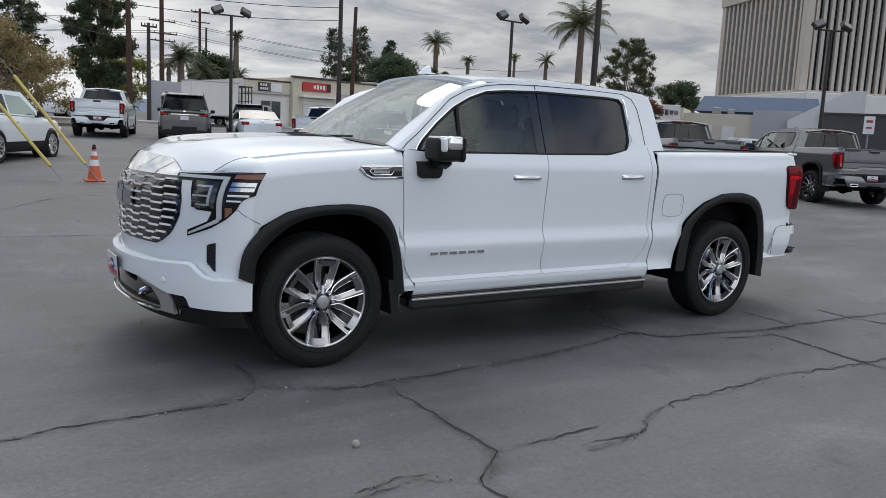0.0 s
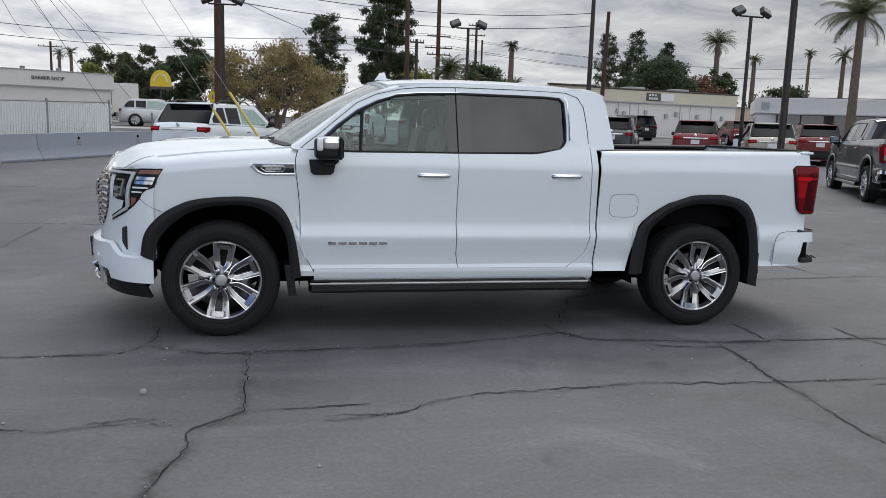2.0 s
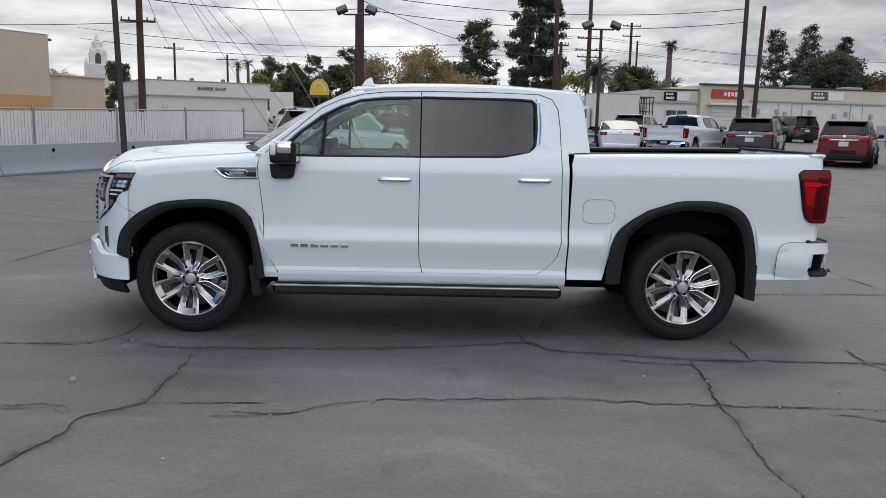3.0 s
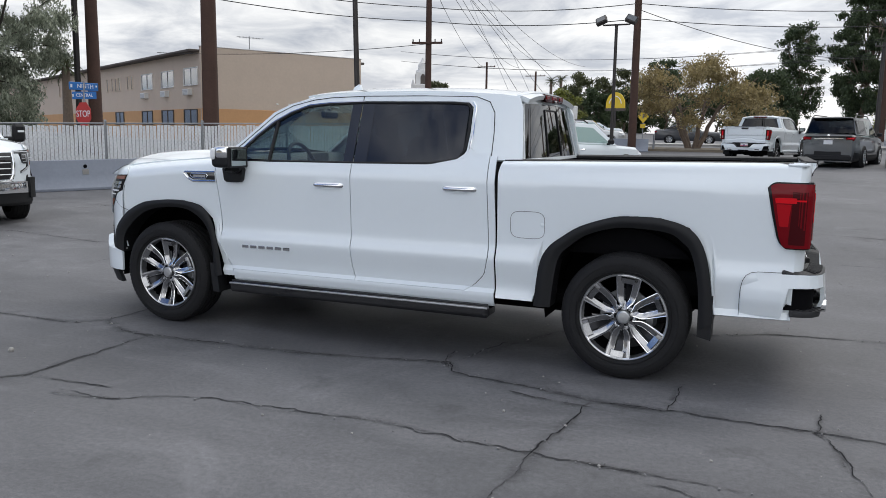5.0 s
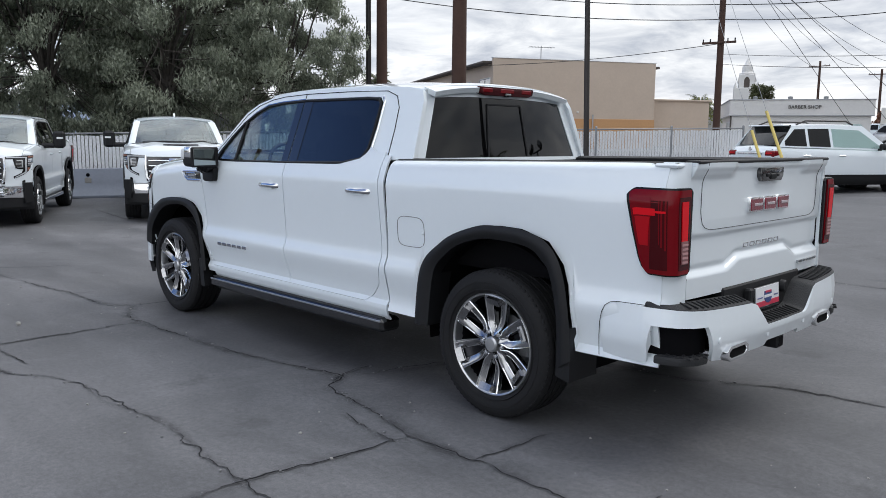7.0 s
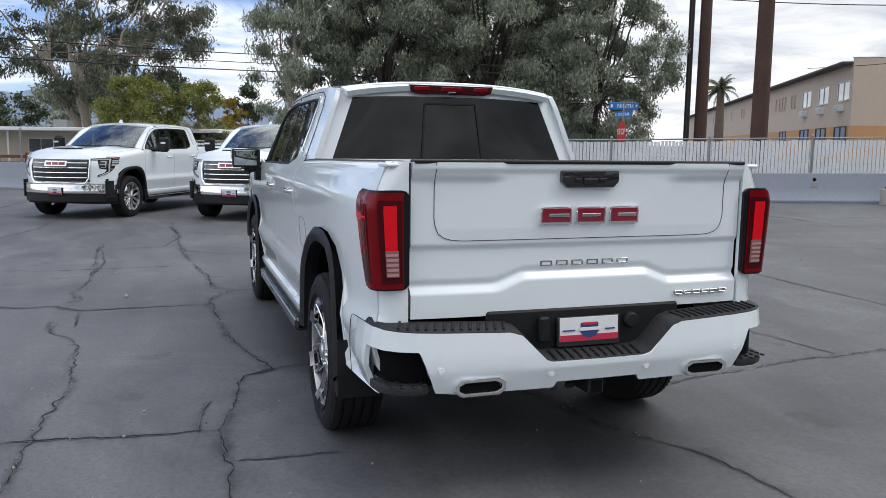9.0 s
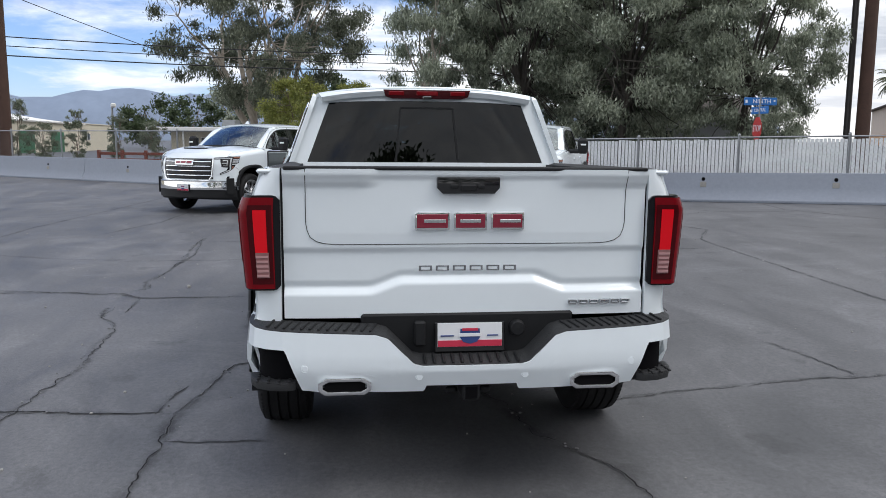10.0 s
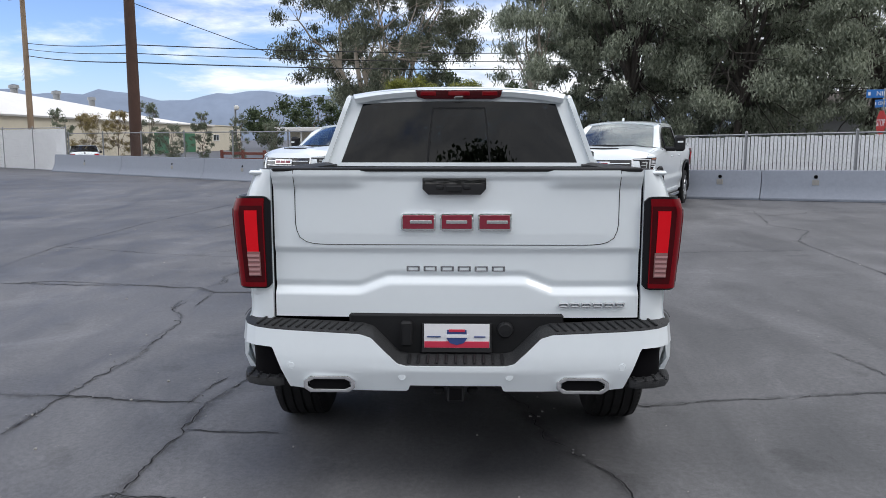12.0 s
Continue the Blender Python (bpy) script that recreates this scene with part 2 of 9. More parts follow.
PAINT_WHITE = material("white_pearl_paint", (0.80, 0.86, 0.895), rough=0.32, vary=0.015, scale=1.5, coat=1.0)
PAINT_GREY = material("grey_metallic_paint", (0.17, 0.18, 0.19), rough=0.35, metal=0.55, vary=0.05, coat=1.0)
PAINT_DARK = material("dark_metallic_paint", (0.045, 0.05, 0.06), rough=0.35, metal=0.3, vary=0.05, coat=1.0)
PAINT_GUN = material("gunmetal_paint", (0.10, 0.105, 0.11), rough=0.35, metal=0.5, vary=0.05, coat=1.0)
PAINT_RED = material("red_metallic_paint", (0.17, 0.010, 0.015), rough=0.4, metal=0.2, vary=0.05, coat=0.5)
PAINT_GOLD = material("champagne_paint", (0.42, 0.38, 0.33), rough=0.35, metal=0.5, vary=0.05, coat=1.0)
PAINT_SILVER = material("silver_paint", (0.52, 0.53, 0.54), rough=0.35, metal=0.5, vary=0.04, coat=1.0)
SEAM = material("shaded_panel_gap", (0.16, 0.165, 0.175), rough=0.8, vary=0.1)
CHROME = material("chrome", (0.86, 0.87, 0.88), rough=0.07, metal=1.0, vary=0.03)
DARK_CHROME = material("dark_chrome", (0.52, 0.53, 0.55), rough=0.10, metal=1.0, vary=0.06)
BAR_CHROME = material("smoked_chrome_bar", (0.46, 0.47, 0.49), rough=0.16, metal=1.0, vary=0.08)
WHEEL_CHROME = material("dark_wheel_chrome", (0.42, 0.42, 0.425), rough=0.16, metal=1.0, vary=0.2, scale=9)
POCKET = material("dark_machined_pocket", (0.035, 0.036, 0.04), rough=0.22, metal=1.0, vary=0.1)
SATIN = material("satin_silver", (0.55, 0.56, 0.57), rough=0.33, metal=0.9, vary=0.05)
BLACK = material("black_plastic", (0.011, 0.0115, 0.013), rough=0.55, spec=0.3, vary=0.2, scale=20, bump=0.10, bump_scale=220)
GLOSS_BLACK = material("gloss_black", (0.008, 0.008, 0.009), rough=0.12, vary=0.1, coat=1.0)
# near-black colour that imitates deep shade in wells, bores and undersides
SHADE_BLACK = material("deep_shade_black", (0.004, 0.004, 0.005), rough=0.9, vary=0.3, spec=0.1)
TREAD = material("step_pad_rubber", (0.020, 0.021, 0.023), rough=0.62, vary=0.2, scale=30, bump=0.5, bump_scale=160)
RUBBER = material("tyre_rubber", (0.013, 0.013, 0.014), rough=0.72, spec=0.3, vary=0.25, scale=14, bump=0.3, bump_scale=200)
INTERIOR = material("dark_leather", (0.030, 0.029, 0.029), rough=0.5, vary=0.25, scale=9, bump=0.2, bump_scale=90)
INTERIOR_GREY = material("grey_trim", (0.10, 0.10, 0.10), rough=0.6, vary=0.15, scale=9)
GLASS_LIGHT = glass("door_glass", (0.80, 0.87, 0.85), 1.3)
GLASS_DARK = glass("privacy_glass", (0.16, 0.175, 0.19), 2.0)
GLASS_CAR = glass("car_glass", (0.12, 0.13, 0.14), 0.8)
GLASS_REAR = glass("rear_glass", (0.10, 0.12, 0.14), 1.05)
GLASS_SCREEN = glass("windscreen_glass", (0.78, 0.87, 0.86), 2.6)
MIRROR = material("mirror_glass", (0.34, 0.38, 0.38), rough=0.01, metal=1.0, vary=0.0)
LENS_DEEP = lens("deep_red_lens", (0.17, 0.001, 0.005))
LENS_BRIGHT = lens("bright_red_lens", (0.72, 0.006, 0.014))
LENS_MID = lens("mid_red_lens", (0.055, 0.001, 0.003))
LENS_WARM = lens("clear_red_lens", (0.42, 0.004, 0.010))
LENS_DARK = lens("smoked_red_lens", (0.05, 0.004, 0.006))
LENS_CLEAR = lens("clear_lens", (0.80, 0.82, 0.84))
LENS_GUIDE = lens("light_guide", (0.50, 0.52, 0.54))
LENS_SMOKE = lens("smoked_clear_lens", (0.26, 0.13, 0.13))
LENS_PINK = lens("pale_ribbed_lens", (0.46, 0.26, 0.26))
LENS_AMBER = lens("amber_lens", (0.26, 0.12, 0.085))
LAMP_DARK = lens("lamp_housing", (0.010, 0.010, 0.012))
BADGE_RED = material("red_enamel", (0.22, 0.010, 0.03), rough=0.25, vary=0.05, coat=1.0)
PLATE_WHITE = material("plate_white", (0.75, 0.76, 0.78), rough=0.4, vary=0.04)
PLATE_RED = material("plate_red", (0.55, 0.03, 0.07), rough=0.4, vary=0.05)
PLATE_BLUE = material("plate_blue", (0.03, 0.06, 0.20), rough=0.4, vary=0.05)
ASPHALT = asphalt_material()
CRACK = material("open_crack", (0.024, 0.024, 0.026), rough=0.95, vary=0.4, scale=8, spec=0.1)
SEAL = material("crack_edge", (0.105, 0.105, 0.110), rough=0.85, vary=0.50, scale=6, island=0.3)
CRUMB = material("crumbled_edge", (0.21, 0.21, 0.215), rough=0.9, vary=0.4, scale=20, island=0.4)
CONCRETE = material("concrete", (0.36, 0.35, 0.33), rough=0.85, vary=0.22, scale=2.0, bump=0.4, bump_scale=60)
BARRIER = material("painted_barrier", (0.25, 0.275, 0.325), rough=0.7, vary=0.14, scale=1.3, bump=0.25, bump_scale=50, worn=0.12)
SLAT = material("white_fence_slat", (0.82, 0.83, 0.84), rough=0.55, vary=0.10, scale=2.5, island=0.12)
GALV = material("galvanised_steel", (0.30, 0.31, 0.32), rough=0.45, metal=0.8, vary=0.15, scale=12)
POLE_DARK = material("dark_bronze_steel", (0.045, 0.040, 0.038), rough=0.55, metal=0.3, vary=0.2, scale=4)
WOOD_POLE = material("creosote_wood", (0.075, 0.040, 0.029), rough=0.85, vary=0.35, scale=2.2, bump=0.6, bump_scale=30)
RAIL_RED = material("red_stained_timber", (0.17, 0.050, 0.035), rough=0.85, vary=0.3, scale=3)
WOOD_PALE = material("weathered_wood", (0.26, 0.19, 0.13), rough=0.85, vary=0.3, scale=2.2, bump=0.5, bump_scale=30)
STUCCO_BEIGE = material("beige_stucco", (0.58, 0.475, 0.385), rough=0.9, vary=0.08, scale=0.7, bump=0.3, bump_scale=40)
STUCCO_TAN = material("tan_stucco", (0.58, 0.33, 0.16), rough=0.9, vary=0.10, scale=0.7, bump=0.3, bump_scale=40)
STUCCO_WHITE = material("white_stucco", (0.72, 0.71, 0.69), rough=0.9, vary=0.08, scale=0.8, bump=0.25, bump_scale=40)
STUCCO_CREAM = material("cream_stucco", (0.62, 0.57, 0.46), rough=0.9, vary=0.10, scale=0.8, bump=0.25, bump_scale=40)
STUCCO_GREY = material("grey_stucco", (0.42, 0.43, 0.45), rough=0.9, vary=0.10, scale=0.8)
CLAD_DARK = material("dark_grey_cladding", (0.085, 0.082, 0.080), rough=0.7, vary=0.15, scale=2)
ROOF_DARK = material("dark_roofing", (0.10, 0.085, 0.075), rough=0.9, vary=0.25, scale=2)
ROOF_BLUE = material("blue_roofing", (0.05, 0.085, 0.15), rough=0.85, vary=0.15, scale=2)
ROOF_WHITE = material("white_coated_roofing", (0.80, 0.79, 0.77), rough=0.8, vary=0.06, scale=0.5)
TOWER_STONE = material("tower_concrete", (0.52, 0.47, 0.40), rough=0.85, vary=0.08, scale=0.5)
WINDOW_GLASS = material("window_glass", (0.05, 0.06, 0.07), rough=0.08, vary=0.2, scale=0.7, coat=1.0)
FRAME_WHITE = material("white_window_frame", (0.72, 0.72, 0.70), rough=0.6, vary=0.06)
SIGN_RED = material("red_sign", (0.50, 0.045, 0.04), rough=0.5, vary=0.08)
SIGN_GREEN = material("green_sign", (0.02, 0.14, 0.06), rough=0.5, vary=0.08)
SIGN_BLUE = material("blue_sign", (0.02, 0.16, 0.48), rough=0.45, vary=0.08)
SIGN_YELLOW = material("yellow_sign", (0.72, 0.50, 0.03), rough=0.5, vary=0.08)
CONE_ORANGE = material("orange_cone", (0.62, 0.13, 0.05), rough=0.6, vary=0.15, scale=14)
POLE_YELLOW = material("yellow_bar", (0.60, 0.47, 0.13), rough=0.6, vary=0.15, scale=9)
BARK = material("bark", (0.17, 0.13, 0.10), rough=0.95, vary=0.35, scale=5, bump=0.8, bump_scale=25)
BARK_GUM = material("gum_bark", (0.085, 0.075, 0.065), rough=0.95, vary=0.4, scale=4, bump=0.8, bump_scale=25)
BARK_PALE = material("pale_eucalyptus_bark", (0.40, 0.35, 0.29), rough=0.9, vary=0.3, scale=2, bump=0.4, bump_scale=18)
LEAF_EUC = leaf_material("eucalyptus_leaf", (0.090, 0.114, 0.075), (0.50, 0.54, 0.42))
LEAF_FAR_GUM = leaf_material("olive_gum_leaf", (0.048, 0.060, 0.040), (0.20, 0.22, 0.155))
LEAF_DARK = leaf_material("dark_green_leaf", (0.028, 0.046, 0.021), (0.095, 0.130, 0.060))
LEAF_GREEN = leaf_material("green_leaf", (0.080, 0.105, 0.024), (0.31, 0.32, 0.08))
LEAF_YELLOW = leaf_material("yellow_leaf", (0.17, 0.12, 0.015), (0.42, 0.32, 0.05))
LEAF_OLIVE = leaf_material("autumn_leaf", (0.15, 0.12, 0.055), (0.40, 0.32, 0.15))
LEAF_SAGE = leaf_material("sage_leaf", (0.085, 0.105, 0.065), (0.24, 0.27, 0.19))
LEAF_RUST = leaf_material("rust_leaf", (0.10, 0.04, 0.025), (0.22, 0.10, 0.06))
LEAF_PALM = leaf_material("palm_leaf", (0.045, 0.055, 0.022), (0.13, 0.14, 0.065))
LEAF_DRY = leaf_material("dry_palm_leaf", (0.17, 0.12, 0.07), (0.30, 0.23, 0.14))
# blue-grey base colour imitates the air's haze over far hills
MOUNTAIN = material("haze_tinted_mountain", (0.23, 0.28, 0.37), rough=1.0, vary=0.2, scale=0.004, spec=0.0)
ROAD = material("road_asphalt", (0.17, 0.17, 0.168), rough=0.85, vary=0.15, scale=0.4, bump=0.2, bump_scale=120)
PAVING = material("pavement_concrete", (0.40, 0.39, 0.37), rough=0.85, vary=0.15, scale=0.8)
EARTH = material("dry_earth", (0.19, 0.16, 0.12), rough=1.0, vary=0.3, scale=0.4)
WIRE = material("black_cable", (0.02, 0.02, 0.022), rough=0.7, vary=0.1)

# ---- geometry helpers ----
class Geo:
    """Collects vertices and faces; every method takes plain numbers in metres."""

    def __init__(self):
        self.v, self.f = [], []

    def add(self, verts, faces, m=None):
        k = len(self.v)
        self.v += [tuple(m @ Vector(p)) for p in verts] if m else [tuple(p) for p in verts]
        self.f += [tuple(i + k for i in f) for f in faces]
        return self

    def box(self, x, y, z, sx, sy, sz, b=0.0, m=None):
        """A box by its centre and size, with chamfered edges."""
        hx, hy, hz = sx / 2, sy / 2, sz / 2
        b = min(b, hx * 0.9, hy * 0.9, hz * 0.9)
        if b <= 0:
            vs = [(x + i * hx, y + j * hy, z + k * hz) for i in (-1, 1) for j in (-1, 1) for k in (-1, 1)]
            fs = [(0, 1, 3, 2), (4, 6, 7, 5), (0, 4, 5, 1), (2, 3, 7, 6), (0, 2, 6, 4), (1, 5, 7, 3)]
            return self.add(vs, fs, m)
        vs, ix = [], {}
        for i in (-1, 1):
            for j in (-1, 1):
                for k in (-1, 1):
                    for ax in range(3):
                        p = [i * (hx - b), j * (hy - b), k * (hz - b)]
                        p[ax] = (i * hx, j * hy, k * hz)[ax]
                        ix[i, j, k, ax] = len(vs)
                        vs.append((x + p[0], y + p[1], z + p[2]))
        fs = []
        for ax in range(3):
            u, w = (ax + 1) % 3, (ax + 2) % 3
            for s in (-1, 1):
                loop = []
                for a, c in ((-1, -1), (1, -1), (1, 1), (-1, 1)):
                    key = [0, 0, 0]
                    key[ax], key[u], key[w] = s, a, c
                    loop.append(ix[(*key, ax)])
                fs.append(tuple(loop if s > 0 else loop[::-1]))
            for a in (-1, 1):
                for c in (-1, 1):
                    k0, k1 = [0, 0, 0], [0, 0, 0]
                    k0[ax], k0[u], k0[w] = -1, a, c
                    k1[ax], k1[u], k1[w] = 1, a, c
                    q = (ix[(*k0, u)], ix[(*k1, u)], ix[(*k1, w)], ix[(*k0, w)])
                    fs.append(q if a * c > 0 else q[::-1])
        for i in (-1, 1):
            for j in (-1, 1):
                for k in (-1, 1):
                    q = (ix[i, j, k, 0], ix[i, j, k, 1], ix[i, j, k, 2])
                    fs.append(q if i * j * k > 0 else q[::-1])
        return self.add(vs, fs, m)

    def tube(self, pts, r, n=8, r2=None, caps=True, m=None):
        """A tube along points, tapering from r to r2."""
        pts = [Vector(p) for p in pts]
        r2 = r if r2 is None else r2
        vs, fs = [], []
        side = None
        for i, p in enumerate(pts):
            d = (pts[min(i + 1, len(pts) - 1)] - pts[max(i - 1, 0)]).normalized()
            if side is None:
                side = d.cross(Vector((0, 0, 1)) if abs(d.z) < 0.9 else Vector((1, 0, 0))).normalized()
            else:
                side = (side - d * side.dot(d)).normalized()
            up = d.cross(side)
            rr = r + (r2 - r) * i / max(1, len(pts) - 1)
            for k in range(n):
                a = 2 * math.pi * k / n
                vs.append(p + (side * math.cos(a) + up * math.sin(a)) * rr)
        for i in range(len(pts) - 1):
            for k in range(n):
                a, b = i * n + k, i * n + (k + 1) % n
                fs.append((a, b, b + n, a + n))
        if caps:
            fs.append(tuple(range(n - 1, -1, -1)))
            fs.append(tuple((len(pts) - 1) * n + k for k in range(n)))
        return self.add(vs, fs, m)

    def lathe(self, prof, n=48, m=None, close=False):
        """Turns (radius, height) pairs round the z axis."""
        vs, fs = [], []
        for k in range(n):
            a = 2 * math.pi * k / n
            vs += [(r * math.cos(a), r * math.sin(a), h) for r, h in prof]
        c = len(prof)
        for k in range(n):
            k2 = (k + 1) % n
            for i in range(c - 1 + close):
                j = (i + 1) % c
                fs.append((k * c + i, k2 * c + i, k2 * c + j, k * c + j))
        return self.add(vs, fs, m)

    def prism(self, outline, plane, lo, hi, m=None):
        """An outline in 'xz', 'yz' or 'xy', drawn out along the third axis from lo to hi."""
        def at(a, b, d):
            return {"xz": (a, d, b), "yz": (d, a, b), "xy": (a, b, d)}[plane]
        n = len(outline)
        area = sum(outline[i][0] * outline[(i + 1) % n][1] - outline[(i + 1) % n][0] * outline[i][1] for i in range(n))
        if area < 0:
            outline = outline[::-1]
        vs = [at(a, b, lo) for a, b in outline] + [at(a, b, hi) for a, b in outline]
        fs = [tuple(range(n - 1, -1, -1)), tuple(range(n, 2 * n))]
        fs += [(i, (i + 1) % n, n + (i + 1) % n, n + i) for i in range(n)]
        if plane == "xz":
            fs = [f[::-1] for f in fs]
        return self.add(vs, fs, m)

    def sheet(self, fn, nu, nv, thick=0.0, flip=False, m=None):
        """A grid fn(u, v) with u, v from 0 to 1, given a thickness behind its face."""
        P = [[Vector(fn(i / nu, j / nv)) for j in range(nv + 1)] for i in range(nu + 1)]
        vs = [p for row in P for p in row]
        w = nv + 1
        fs = [(i * w + j, (i + 1) * w + j, (i + 1) * w + j + 1, i * w + j + 1) for i in range(nu) for j in range(nv)]
        if thick:
            k = len(vs)
            for i in range(nu + 1):
                for j in range(nv + 1):
                    du = P[min(i + 1, nu)][j] - P[max(i - 1, 0)][j]
                    dv = P[i][min(j + 1, nv)] - P[i][max(j - 1, 0)]
                    nn = du.cross(dv)
                    nn = nn.normalized() if nn.length > 1e-12 else Vector((0, 0, 1))
                    vs.append(P[i][j] - nn * (-thick if flip else thick))
            fs += [tuple(x + k for x in f[::-1]) for f in fs]
            rim = [(i, 0) for i in range(nu)] + [(nu, j) for j in range(nv)] + [(i, nv) for i in range(nu, 0, -1)] + [(0, j) for j in range(nv, 0, -1)]
            ids = [i * w + j for i, j in rim]
            for a in range(len(ids)):
                p, q = ids[a], ids[(a + 1) % len(ids)]
                fs.append((q, p, p + k, q + k))
        if flip:
            fs = [f[::-1] for f in fs]
        return self.add(vs, fs, m)

    def mirror(self, ax=1):
        """The same shape on the other side."""
        g = Geo()
        g.v = [tuple(-c if i == ax else c for i, c in enumerate(p)) for p in self.v]
        g.f = [f[::-1] for f in self.f]
        return g

    def moved(self, m):
        g = Geo()
        g.v = [tuple(m @ Vector(p)) for p in self.v]
        g.f = list(self.f)
        return g

    def join(self, other, m=None):
        return self.add(other.v, other.f, m)


def mesh_data(name, geo, mats, smooth=32.0, bevel=0.0):
    me = bpy.data.meshes.new(name)
    me.from_pydata(geo.v, [], geo.f)
    if bevel:
        bm = bmesh.new()
        bm.from_mesh(me)
        bmesh.ops.remove_doubles(bm, verts=bm.verts, dist=1e-5)
        edges = [e for e in bm.edges if len(e.link_faces) == 2 and e.calc_face_angle(0) > 0.6]
        bmesh.ops.bevel(bm, geom=edges, offset=bevel, segments=2, profile=0.6, affect="EDGES", clamp_overlap=True)
        bm.to_mesh(me)
        bm.free()
    for m in (mats if isinstance(mats, (list, tuple)) else [mats]):
        me.materials.append(m)
    if smooth:
        me.shade_smooth()
        me.set_sharp_from_angle(angle=radians(smooth))
    return me


def part(name, geo, material, parent=None, label="", smooth=32.0, bevel=0.0):
    """One mesh object, under a thing or a part if a parent is given."""
    ob = new(name, mesh_data(name, geo, material, smooth, bevel))
    ob.parent = parent
    return tagged(ob, label)


def thing(name, label, category, group="", kind="", at=None):
    """An empty that holds the parts of a thing."""
    ob = new(name)
    ob.empty_display_size = 0.2
    if at is not None:
        ob.matrix_basis = at
    return tagged(ob, label, category, group, kind)


def shared(name, data, parent, m=None, label=""):
    """Another object on a mesh that is there already."""
    ob = new(name, data)
    ob.parent = parent
    if m is not None:
        ob.matrix_basis = m
    return tagged(ob, label)


def ground_z(x, y):
    """The lot is level round the truck and climbs gently towards the street."""
    return 0.0215 * max(0.0, y - 2.0)


def curve(points, x):
    """Piecewise linear through (x, value) pairs."""
    if x <= points[0][0]:
        return points[0][1]
    for (x0, a), (x1, b) in zip(points, points[1:]):
        if x <= x1:
            return a + (b - a) * (x - x0) / (x1 - x0)
    return points[-1][1]


def smooth_curve(points, x):
    """Smooth through (x, value) pairs."""
    n = len(points)
    if x <= points[0][0]:
        return points[0][1]
    if x >= points[-1][0]:
        return points[-1][1]
    for i in range(n - 1):
        x0, y0 = points[i]
        x1, y1 = points[i + 1]
        if x <= x1:
            h = x1 - x0
            m0 = (y1 - points[max(i - 1, 0)][1]) / (x1 - points[max(i - 1, 0)][0])
            m1 = (points[min(i + 2, n - 1)][1] - y0) / (points[min(i + 2, n - 1)][0] - x0)
            t = (x - x0) / h
            return (2 * t**3 - 3 * t * t + 1) * y0 + (t**3 - 2 * t * t + t) * h * m0 + (-2 * t**3 + 3 * t * t) * y1 + (t**3 - t * t) * h * m1


def along(points, u):
    """The point at share u of a polyline's length."""
    pts = [Vector(p) for p in points]
    seg = [(b - a).length for a, b in zip(pts, pts[1:])]
    d = u * sum(seg)
    for a, b, s in zip(pts, pts[1:], seg):
        if d <= s or b is pts[-1]:
            return a.lerp(b, min(1, d / s if s else 0))
        d -= s
    return pts[-1]


# ---- pickup trucks ----
SIDE = [(0.36, 0.90), (0.42, 0.955), (0.47, 0.972), (0.495, 0.970), (0.51, 0.945), (0.58, 0.956), (0.69, 0.986), (0.735, 0.995), (0.75, 0.993), (0.805, 0.970), (0.84, 0.966), (0.95, 0.971), (1.15, 0.987), (1.265, 0.994), (1.29, 0.989), (1.38, 0.955), (1.45, 0.915)]
FRONT_OUT = [(-0.543, 0.605), (-0.511, 0.764), (-0.399, 0.895), (-0.248, 0.978), (-0.143, 1.005), (0.02, 1.022), (0.195, 1.024), (0.364, 0.990), (0.467, 0.891), (0.528, 0.700), (0.567, 0.440)]
FRONT_IN = [(-0.445, 0.560), (-0.42, 0.72), (-0.274, 0.868), (-0.12, 0.94), (0.05, 0.962), (0.18, 0.960), (0.29, 0.93), (0.403, 0.845), (0.465, 0.70), (0.49, 0.43)]
REAR_OUT = [(3.142, 0.440), (3.171, 0.713), (3.227, 0.843), (3.330, 0.930), (3.452, 1.006), (3.659, 1.074), (3.80, 1.084), (3.955, 1.080), (4.128, 1.028), (4.224, 0.906), (4.276, 0.692), (4.301, 0.440)]
REAR_IN = [(3.255, 0.440), (3.296, 0.758), (3.38, 0.87), (3.497, 0.950), (3.66, 1.0), (3.80, 1.008), (4.004, 0.99), (4.10, 0.93), (4.152, 0.862), (4.20, 0.66), (4.215, 0.385)]


def rounded(points, n=5):
    """The same outline with its corners eased, point by point."""
    out = []
    for i in range(len(points) - 1):
        p0, p1, p2, p3 = points[max(i - 1, 0)], points[i], points[i + 1], points[min(i + 2, len(points) - 1)]
        for k in range(n):
            t = k / n
            out.append(tuple(0.5 * (2 * b + (c - a) * t + (2 * a - 5 * b + 4 * c - d) * t * t + (3 * b - a - 3 * c + d) * t**3) for a, b, c, d in zip(p0, p1, p2, p3)))
    return out + [points[-1]]


HOOD_EDGE = [(-0.85, 1.20), (-0.70, 1.245), (-0.55, 1.272), (-0.13, 1.321), (0.50, 1.372)]


def side_y(x, z):
    """Half the body's width at a place on its flank."""
    w = curve(SIDE, z)
    if x > 3.9:
        w -= 0.048 * ((x - 3.9) / 0.85) ** 2
    if x < 0.0:
        w -= 0.010 * (x / 0.45) ** 2
    return w


def nose_x(y, z):
    """The front fascia in plan, leaning back towards the bonnet."""
    k = min(1.0, abs(y) / 0.985)
    return -0.45 - 0.52 * (1 - k**1.8) ** (1 / 1.8) + 0.10 * max(0.0, (z - 1.0) / 0.25) ** 2


